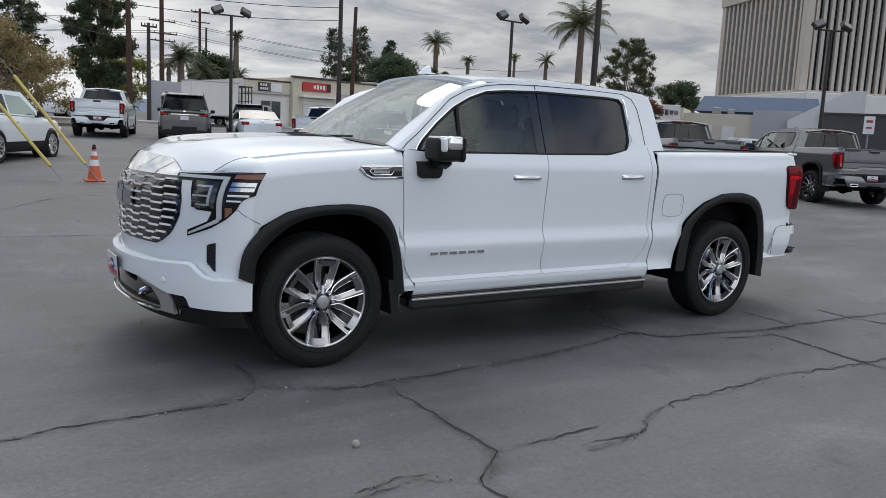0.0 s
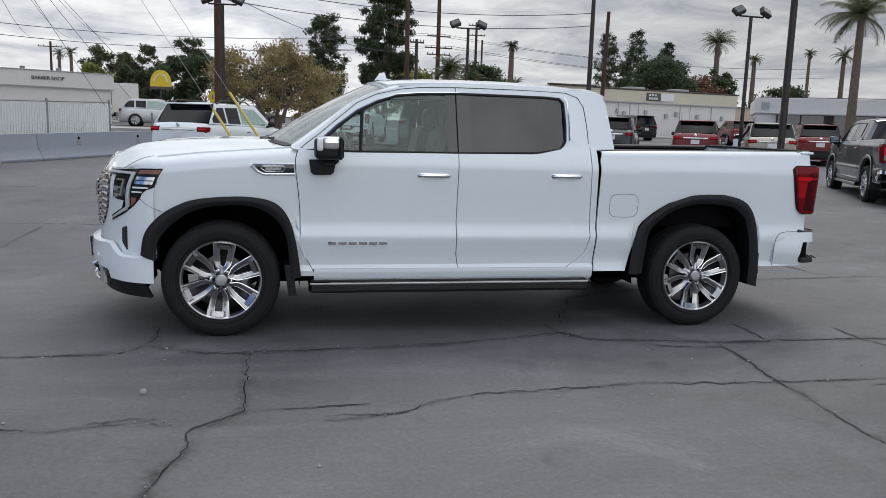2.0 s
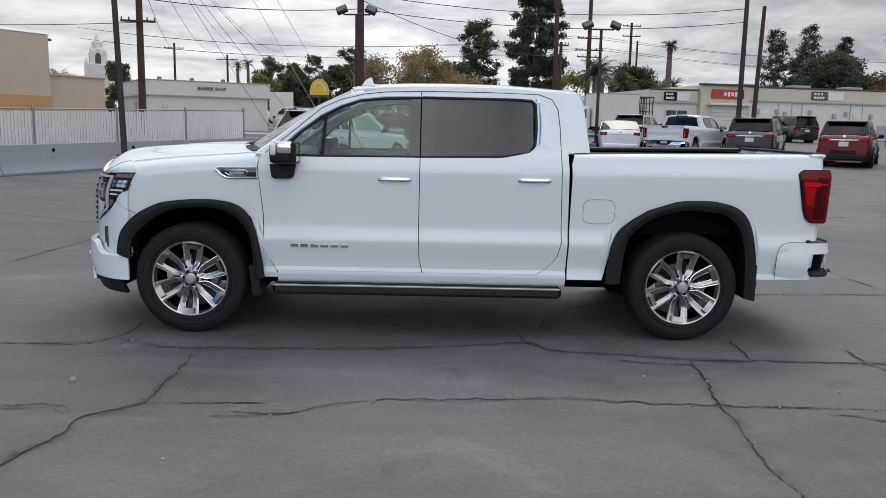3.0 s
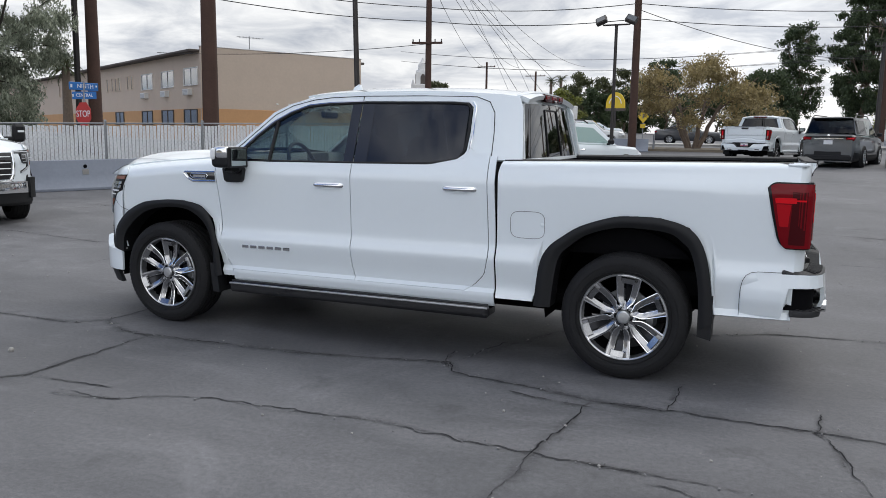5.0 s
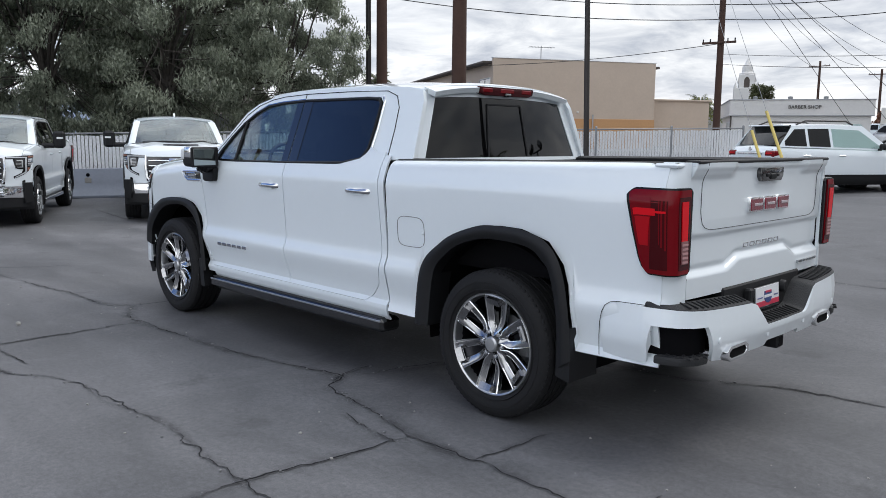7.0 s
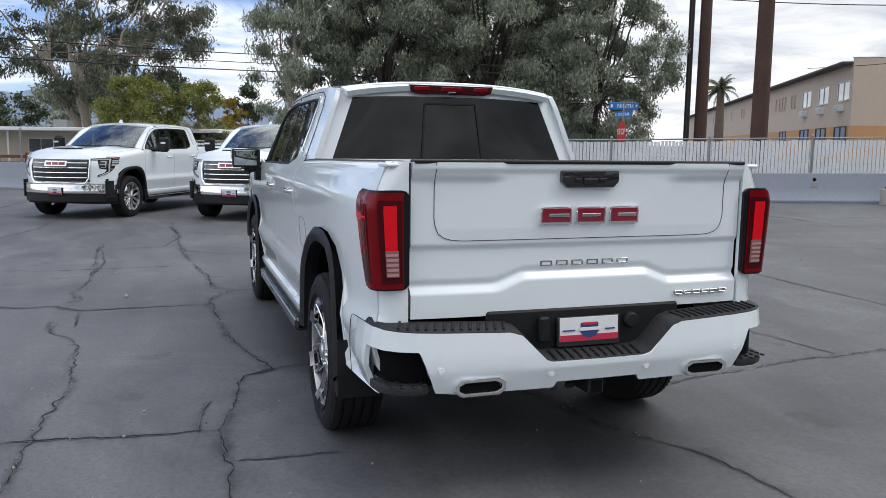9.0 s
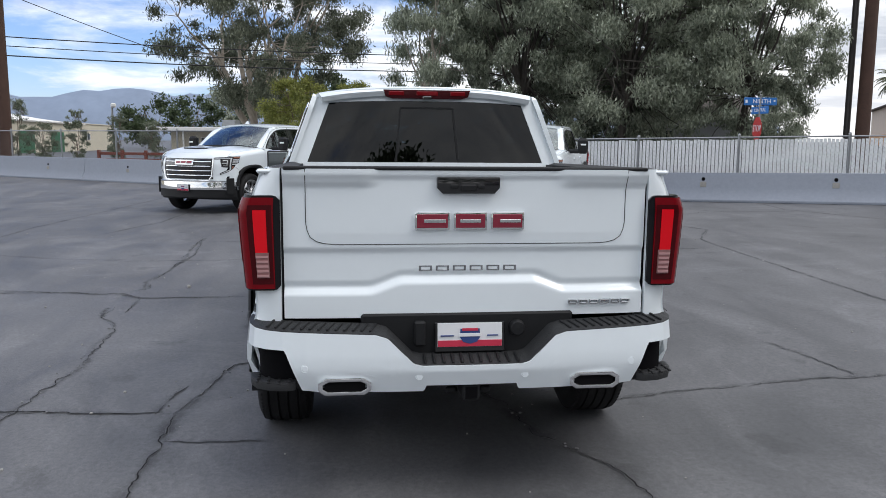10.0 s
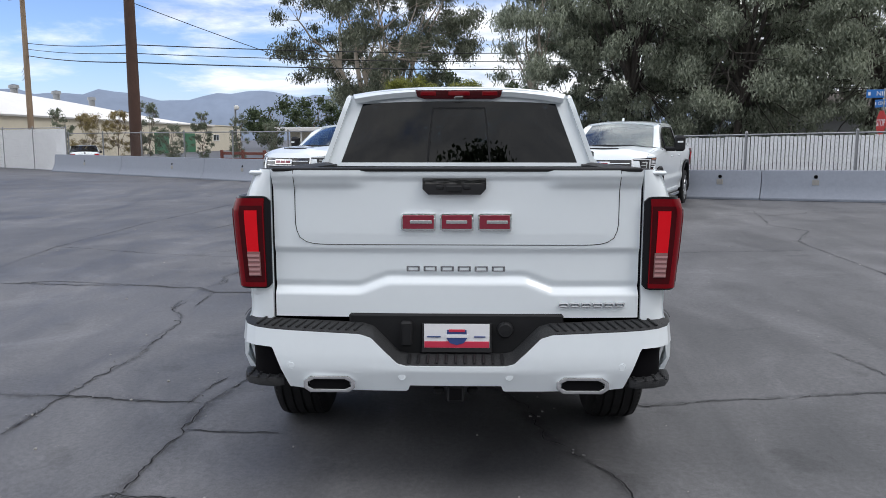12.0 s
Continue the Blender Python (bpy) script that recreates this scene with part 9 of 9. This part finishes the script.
# ---- trees ----
def leaf_cards(centres, count, size, seed, droop=0.3, long=2.2):
    """Many small pointed leaves scattered through the clumps of a crown."""
    r = np.random.RandomState(seed)
    c = np.array([(x, y, z, a, b) for x, y, z, a, b in centres])
    vol = c[:, 3] ** 2 * c[:, 4]
    pick = r.choice(len(c), count, p=vol / vol.sum())
    d = r.normal(size=(count, 3))
    d /= np.linalg.norm(d, axis=1)[:, None]
    rad = np.minimum(np.abs(r.normal(0.0, 0.60, count)) + 0.15, r.uniform(0.9, 1.25, count))
    pos = c[pick, :3] + d * rad[:, None] * np.stack([c[pick, 3], c[pick, 3], c[pick, 4]], 1)
    t = r.normal(size=(count, 3))
    t[:, 2] -= droop * 2
    t /= np.linalg.norm(t, axis=1)[:, None]
    n = r.normal(size=(count, 3))
    s = np.cross(t, n)
    s /= np.linalg.norm(s, axis=1)[:, None]
    L = size * r.uniform(0.6, 1.4, count)[:, None]
    w = L / long
    v = np.stack([pos - t * L * 0.5, pos + s * w * 0.5, pos + t * L * 0.5, pos - s * w * 0.5], 1).reshape(-1, 3)
    g = Geo()
    g.v = [tuple(p) for p in v]
    g.f = [(4 * i, 4 * i + 1, 4 * i + 2, 4 * i + 3) for i in range(count)]
    return g


def limbs(base, forks, r0, seed, bend=0.25):
    """A tapered trunk with limbs to the given tips."""
    rnd = random.Random(seed)
    g = Geo()
    for tip, start, r in forks:
        a, c = Vector(start), Vector(tip)
        pts = []
        for k in range(7):
            u = k / 6
            p = a.lerp(c, u)
            amp = bend * (c - a).length * 0.12 * math.sin(math.pi * u)
            p += Vector((rnd.uniform(-1, 1), rnd.uniform(-1, 1), rnd.uniform(-0.3, 0.5))) * amp
            pts.append(p)
        g.tube(pts, r, 8, max(0.015, r * 0.35))
    return g


def tree(x, y, height, spread, label, leaf, bark, leaves, size, seed, base_z=None, trunk=0.25, crown_from=0.35, clumps=26, droop=0.3, long=2.2, flat=1.0, stems=1, name="tree", airy=1.0):
    """A tree: trunk, limbs to every clump, and a ragged crown with gaps."""
    z0 = ground_z(x, min(y, 100)) if base_z is None else base_z
    rnd = random.Random(seed)
    root = thing(name, label, "tree", at=pose(x, y, z0))
    centres, forks = [], []
    starts = []
    for s in range(stems):
        a = 2 * math.pi * s / max(1, stems) + rnd.random()
        off = 0.0 if stems == 1 else trunk * 1.3
        bx, by = off * math.cos(a), off * math.sin(a)
        top = (bx + spread * (0.10 if stems == 1 else 0.35) * math.cos(a), by + spread * (0.10 if stems == 1 else 0.35) * math.sin(a), height * (crown_from + 0.25))
        forks.append((top, (bx, by, -0.1), trunk))
        starts.append(top)
    # a few crooked main limbs, from which thin boughs reach every clump
    mains = []
    for k in range(4 + clumps // 16):
        st = starts[k % len(starts)]
        a = 2.4 * k + rnd.uniform(-0.5, 0.5)
        h = height * (crown_from + (1 - crown_from) * (0.30 + 0.55 * rnd.random()))
        far = spread * rnd.uniform(0.25, 0.60)
        tip = Vector((st[0] + far * math.cos(a), st[1] + far * math.sin(a), max(h, st[2] + 0.4)))
        root_at = Vector((st[0] * 0.9, st[1] * 0.9, st[2] * rnd.uniform(0.70, 0.98)))
        forks.append((tuple(tip), tuple(root_at), trunk * rnd.uniform(0.28, 0.42)))
        mains += [root_at.lerp(tip, u) for u in (0.25, 0.5, 0.75, 0.95)]
    for k in range(clumps):
        a = rnd.uniform(0, 2 * math.pi)
        h = height * (crown_from + (1 - crown_from) * rnd.random() ** 0.8)
        u = (h / height - crown_from) / (1 - crown_from)
        reach = spread * (math.sin(math.pi * (0.12 + 0.80 * u)) ** 0.7) * (rnd.random() ** 0.45)
        cx, cy = reach * math.cos(a), reach * math.sin(a)
        r = spread * rnd.uniform(0.16, 0.34) * airy
        centres.append((cx, cy, h, r, r * rnd.uniform(0.6, 0.95) * flat))
        here = Vector((cx, cy, h - r * 0.2))
        near = min(mains, key=lambda p: (p - here).length + (0.6 * spread if p.z > here.z + 0.3 else 0))
        forks.append((tuple(here), tuple(near), trunk * rnd.uniform(0.06, 0.12)))
    part("trunk", limbs((0, 0, 0), forks, trunk, seed), bark, root)
    part("crown", leaf_cards(centres, leaves, size, seed, droop, long), leaf, root, smooth=0)
    return root


def palm(x, y, height, r, label, fronds=34, length=2.6, skirt=True, seed=1, lean=0.0, feather=True, base_z=None):
    z0 = ground_z(x, min(y, 100)) if base_z is None else base_z
    rnd = random.Random(seed)
    root = thing("palm_tree", label, "palm tree", at=pose(x, y, z0))
    tip = Vector((lean * height, 0, height))
    pts = [Vector((lean * height * (k / 8) ** 2, 0.0, height * k / 8)) for k in range(9)]
    part("trunk", Geo().tube(pts, r * 1.25, 10, r * 0.8), BARK, root)
    green, dry = Geo(), Geo()
    for k in range(fronds + (12 if skirt else 0)):
        old = k >= fronds
        a = rnd.uniform(0, 2 * math.pi)
        el = rnd.uniform(-0.5, 1.25) if not old else rnd.uniform(-1.4, -0.9)
        L = length * rnd.uniform(0.8, 1.1) * (0.7 if old else 1)
        spine = []
        for i in range(8):
            u = i / 7
            e = el - 1.15 * u * u if not old else el - 0.2 * u
            prev = spine[-1] if spine else tip
            d = Vector((math.cos(a) * math.cos(e), math.sin(a) * math.cos(e), math.sin(e)))
            spine.append(prev + d * (L / 7 if i else 0.0))
        g = dry if old else green
        g.tube(spine, 0.025, 4, 0.008, caps=False)
        for i in range(1, 8):
            p = spine[i]
            d = (spine[i] - spine[i - 1]).normalized()
            side = d.cross(Vector((0, 0, 1))).normalized()
            for m in range(3):
                q = spine[i - 1].lerp(p, m / 3)
                for s in (-1, 1):
                    w = length * (0.26 if feather else 0.20) * math.sin(math.pi * (0.15 + 0.8 * i / 8)) * rnd.uniform(0.8, 1.1)
                    out = (side * s * 0.8 + d * 0.55 + Vector((0, 0, -0.45 - 0.3 * rnd.random()))).normalized()
                    e1 = q + out * w
                    t = d * 0.035
                    g.add([q - t, q + t, e1], [(0, 1, 2)])
    part("fronds", green, LEAF_PALM, root, smooth=0)
    if skirt:
        part("dry_fronds", dry, LEAF_DRY, root, smooth=0)
    return root


# the grey-green gums behind the fence
EUC = "tall grey-green gum tree with drooping leaves"
tree(-26.2, 17.1, 12.0, 3.9, EUC, LEAF_EUC, BARK_GUM, 125000, 0.175, 11, trunk=0.24, crown_from=0.07, clumps=230, airy=0.54, droop=0.9, long=3.2)
tree(-28.2, 12.2, 14.0, 4.7, EUC, LEAF_EUC, BARK_GUM, 170000, 0.175, 12, trunk=0.26, crown_from=0.04, clumps=290, airy=0.52, droop=0.9, long=3.2)
tree(-29.4, 7.6, 14.5, 3.9, EUC, LEAF_EUC, BARK_GUM, 140000, 0.175, 13, trunk=0.25, crown_from=0.04, clumps=250, airy=0.54, droop=0.9, long=3.2)
tree(-28.6, 3.2, 12.0, 2.1, EUC, LEAF_EUC, BARK_PALE, 36000, 0.21, 14, trunk=0.15, crown_from=0.10, clumps=90, airy=1.05, droop=0.9, long=4.2)
tree(-31.0, 5.3, 7.5, 2.3, "low grey-green gum tree between taller ones", LEAF_EUC, BARK_GUM, 26000, 0.18, 39, trunk=0.14, crown_from=0.06, clumps=80, airy=0.7, droop=0.9, long=3.2)
tree(-33.0, 15.0, 13.0, 5.0, EUC, LEAF_EUC, BARK_PALE, 34000, 0.30, 15, trunk=0.30, crown_from=0.02, clumps=120, droop=0.7, long=3.0)
tree(-34.0, 9.5, 13.5, 4.6, EUC, LEAF_EUC, BARK_PALE, 30000, 0.30, 36, trunk=0.30, crown_from=0.02, clumps=110, droop=0.7, long=3.0)
tree(-68.8, -8.3, 20.5, 9.6, "broad gum tree with pale forking limbs", LEAF_FAR_GUM, BARK_PALE, 90000, 0.36, 16, trunk=0.42, crown_from=0.22, clumps=190, droop=0.8, long=3.6, stems=6, airy=0.50)
tree(-58.0, -4.4, 6.3, 3.2, "feathery yellow-green tree behind the fence", LEAF_GREEN, BARK, 20000, 0.20, 17, trunk=0.22, crown_from=0.10, clumps=60, airy=0.8)
tree(-57.0, 0.2, 6.0, 2.6, "feathery yellow-green tree behind the fence", LEAF_GREEN, BARK, 15000, 0.20, 18, trunk=0.2, crown_from=0.10, clumps=46, airy=0.8)
tree(-60.0, 2.7, 4.9, 1.5, "bushy tree with bright yellow leaves", LEAF_YELLOW, BARK, 7000, 0.18, 19, trunk=0.15, crown_from=0.12, clumps=28, airy=0.9)
tree(-66.0, 4.5, 6.6, 1.8, "slim green bushy tree behind the fence", LEAF_DARK, BARK, 8000, 0.22, 37, trunk=0.18, crown_from=0.10, clumps=30)
tree(-66.0, 8.2, 3.4, 3.4, "low yellowing hedge tree behind the fence", LEAF_YELLOW, BARK, 5000, 0.22, 38, trunk=0.15, crown_from=0.10, clumps=24, flat=0.6)
palm(-52.0, 0.0, 1.4, 0.38, "low feather palm behind the parked trucks", fronds=60, length=2.6, skirt=False, seed=20)
# yard saplings and far trees by the warehouse
for i, (y, h, s, lf) in enumerate(((-25.4, 3.5, 0.9, LEAF_SAGE), (-23.6, 3.1, 1.1, LEAF_OLIVE), (-21.8, 3.3, 0.9, LEAF_OLIVE), (-19.75, 3.8, 0.9, LEAF_SAGE), (-18.4, 2.4, 1.0, LEAF_SAGE), (-16.4, 3.2, 0.75, LEAF_SAGE), (-14.1, 3.0, 0.8, LEAF_SAGE), (-12.0, 2.6, 0.9, LEAF_SAGE))):
    tree(-41.8, y, h, s, "thin young tree beside the yard fence", lf, BARK, 3800, 0.12, 40 + i, trunk=0.035, crown_from=0.12, clumps=48, airy=0.95, droop=0.6, long=3.0)
for i, (x, y, h, s) in enumerate(((-118, -24, 8.0, 5.0), (-104, -15, 8.0, 5.0), (-122, -31, 7.0, 5.0), (-100, -9, 10.0, 4.0), (-90, -2, 9.0, 4.0))):
    tree(x, y, h, s, "dark leafy tree in the distance", LEAF_EUC if i % 2 else LEAF_DARK, BARK, 4500, 0.5, 60 + i, trunk=0.3, crown_from=0.15, clumps=22)
# the spreading autumn tree at the street
tree(0.3, 43.0, 5.1, 3.7, "spreading autumn tree with forked trunks", LEAF_OLIVE, BARK, 17000, 0.16, 21, trunk=0.17, crown_from=0.30, clumps=60, flat=0.8, stems=4, airy=0.75)
tree(3.6, 50.0, 3.4, 2.4, "low shrub tree with yellow leaves", LEAF_OLIVE, BARK, 6000, 0.17, 24, trunk=0.12, crown_from=0.15, clumps=28)
# across the street
tree(12.7, 83.5, 15.2, 3.3, "tall dark gum tree across the street", LEAF_DARK, BARK, 60000, 0.34, 25, trunk=0.38, crown_from=0.16, clumps=130, droop=0.7, airy=0.80, long=2.8)
tree(7.2, 101.5, 12.9, 3.0, "tall airy dark tree across the street", LEAF_DARK, BARK, 20000, 0.30, 26, trunk=0.24, crown_from=0.15, clumps=120, airy=0.9)
tree(3.6, 97.0, 7.0, 4.2, "dark dense tree below the tall ones", LEAF_DARK, BARK, 16000, 0.36, 27, trunk=0.28, crown_from=0.05, clumps=46, airy=1.0)
tree(20.9, 72.0, 6.0, 2.7, "dark green bushy tree behind the yard", LEAF_DARK, BARK, 16000, 0.28, 28, trunk=0.26, crown_from=0.08, clumps=50)
tree(40.6, 72.0, 7.5, 3.5, "large round dark green tree", LEAF_DARK, BARK, 52000, 0.24, 29, trunk=0.36, crown_from=0.14, clumps=150, airy=0.95)
for i, (x, y, h, s) in enumerate(((46.0, 99.6, 12.6, 1.8), (54.2, 107.5, 14.2, 2.2), (58.7, 106.6, 12.8, 1.5), (51.0, 104.0, 10.0, 1.6))):
    tree(x, y, h, s, "slim upright tree against the sky", LEAF_DARK, BARK, 9000, 0.27, 70 + i, trunk=0.2, crown_from=0.16, clumps=120, airy=1.15)
tree(66.5, 62.5, 11.4, 3.6, "airy gum tree beside the office tower", LEAF_PALM, BARK, 24000, 0.26, 31, trunk=0.24, crown_from=0.22, clumps=130, airy=0.55, droop=0.5, long=2.8)
tree(61.0, 50.0, 5.9, 2.6, "round dark green leafy tree", LEAF_DARK, BARK, 20000, 0.24, 32, trunk=0.28, crown_from=0.10, clumps=60, airy=1.05)
tree(36.9, 31.9, 3.6, 1.25, "small dark red-leaved tree at the showroom", LEAF_RUST, BARK, 6000, 0.17, 34, trunk=0.1, crown_from=0.3, clumps=24)
tree(35.5, 12.5, 4.5, 1.8, "small rust-leaved tree beside the lot", LEAF_RUST, BARK, 4000, 0.18, 35, trunk=0.1, crown_from=0.3, clumps=20)
for i, (x, y, h, s, lf) in enumerate(((-17.5, 101, 5.3, 2.6, LEAF_DARK), (-13.6, 101, 5.5, 2.6, LEAF_DARK), (-12.0, 103, 7.0, 2.8, LEAF_DARK), (-8.4, 102, 6.9, 3.0, LEAF_DARK), (-13.8, 141.7, 13.3, 3.4, LEAF_DARK), (-28.3, 139.5, 10.5, 3.8, LEAF_PALM), (-24.0, 139, 9.6, 3.4, LEAF_PALM), (-20.0, 139, 11.0, 3.2, LEAF_PALM), (-47.2, 118, 7.6, 2.8, LEAF_PALM), (-19.0, 86, 2.6, 2.4, LEAF_RUST), (-19.8, 94, 5.0, 2.3, LEAF_GREEN), (-2, 100, 5.5, 5, LEAF_DARK), (20, 112, 7.0, 5, LEAF_GREEN), (-60, 120, 6, 4.5, LEAF_GREEN), (55, 92, 6, 5, LEAF_RUST), (64, 84, 5.5, 4.5, LEAF_DARK), (35, 118, 6.5, 5, LEAF_GREEN), (-66, 100, 5, 4, LEAF_DARK), (60.5, 95, 8.5, 3.0, LEAF_DARK))):
    tree(x, y, h, s, "hazy green tree in the distance", lf, BARK, 8000, 0.42, 80 + i, trunk=0.2, crown_from=0.06, clumps=40)
# dark trees behind the lot, which the rear window mirrors
for i, (x, y, h, s) in enumerate(((46, -16, 14.0, 6), (50, -6, 12.0, 6), (48, 3, 15.0, 5.5), (52, 11, 11.0, 5.5), (47, -27, 12.5, 6))):
    tree(x, y, h, s, "dark leafy tree along the lot's edge", LEAF_DARK, BARK, 6000, 0.5, 110 + i, trunk=0.3, crown_from=0.05, clumps=26, airy=1.2)
FAN = "tall palm with a dry skirt of fronds"
palm(33.3, 34.1, 7.9, 0.24, "feather palm with arching fronds at the showroom", fronds=40, length=2.5, skirt=False, seed=1)
palm(33.4, 103.8, 10.9, 0.40, FAN, fronds=34, length=1.5, seed=2, feather=False)
palm(63.4, 100.4, 12.6, 0.42, FAN, fronds=46, length=2.9, seed=3, feather=False)
palm(71.75, 103.9, 10.9, 0.36, FAN, fronds=34, length=1.6, seed=4, feather=False)
palm(80.1, 102.5, 12.0, 0.26, FAN, fronds=26, length=1.1, seed=5, feather=False)
palm(70.0, 82.0, 10.0, 0.3, FAN, fronds=24, length=1.8, seed=6, feather=False)
palm(-43.6, 177.4, 12.0, 0.38, FAN, fronds=30, length=1.9, seed=7, feather=False)
palm(-41.4, 178.0, 12.4, 0.38, FAN, fronds=30, length=1.9, seed=8, feather=False)
palm(15.3, 62.0, 5.0, 0.30, "feather palm behind the yard", fronds=44, length=2.0, seed=9, skirt=False)
palm(19.4, 70.0, 4.3, 0.30, "feather palm behind the yard", fronds=36, length=2.2, seed=10, skirt=False)
palm(-40.0, 35.0, 5.0, 0.3, "fan palm behind the motel", fronds=36, length=1.6, seed=11, skirt=False, feather=False)
palm(-46.0, 96.0, 4.2, 0.35, "feather palm by the bell tower", fronds=34, length=2.6, seed=12, skirt=False)
palm(24.0, 102.0, 6.0, 0.3, FAN, fronds=24, length=1.8, seed=13, feather=False)
palm(36.0, 110.0, 6.0, 0.3, FAN, fronds=24, length=1.8, seed=14, feather=False)
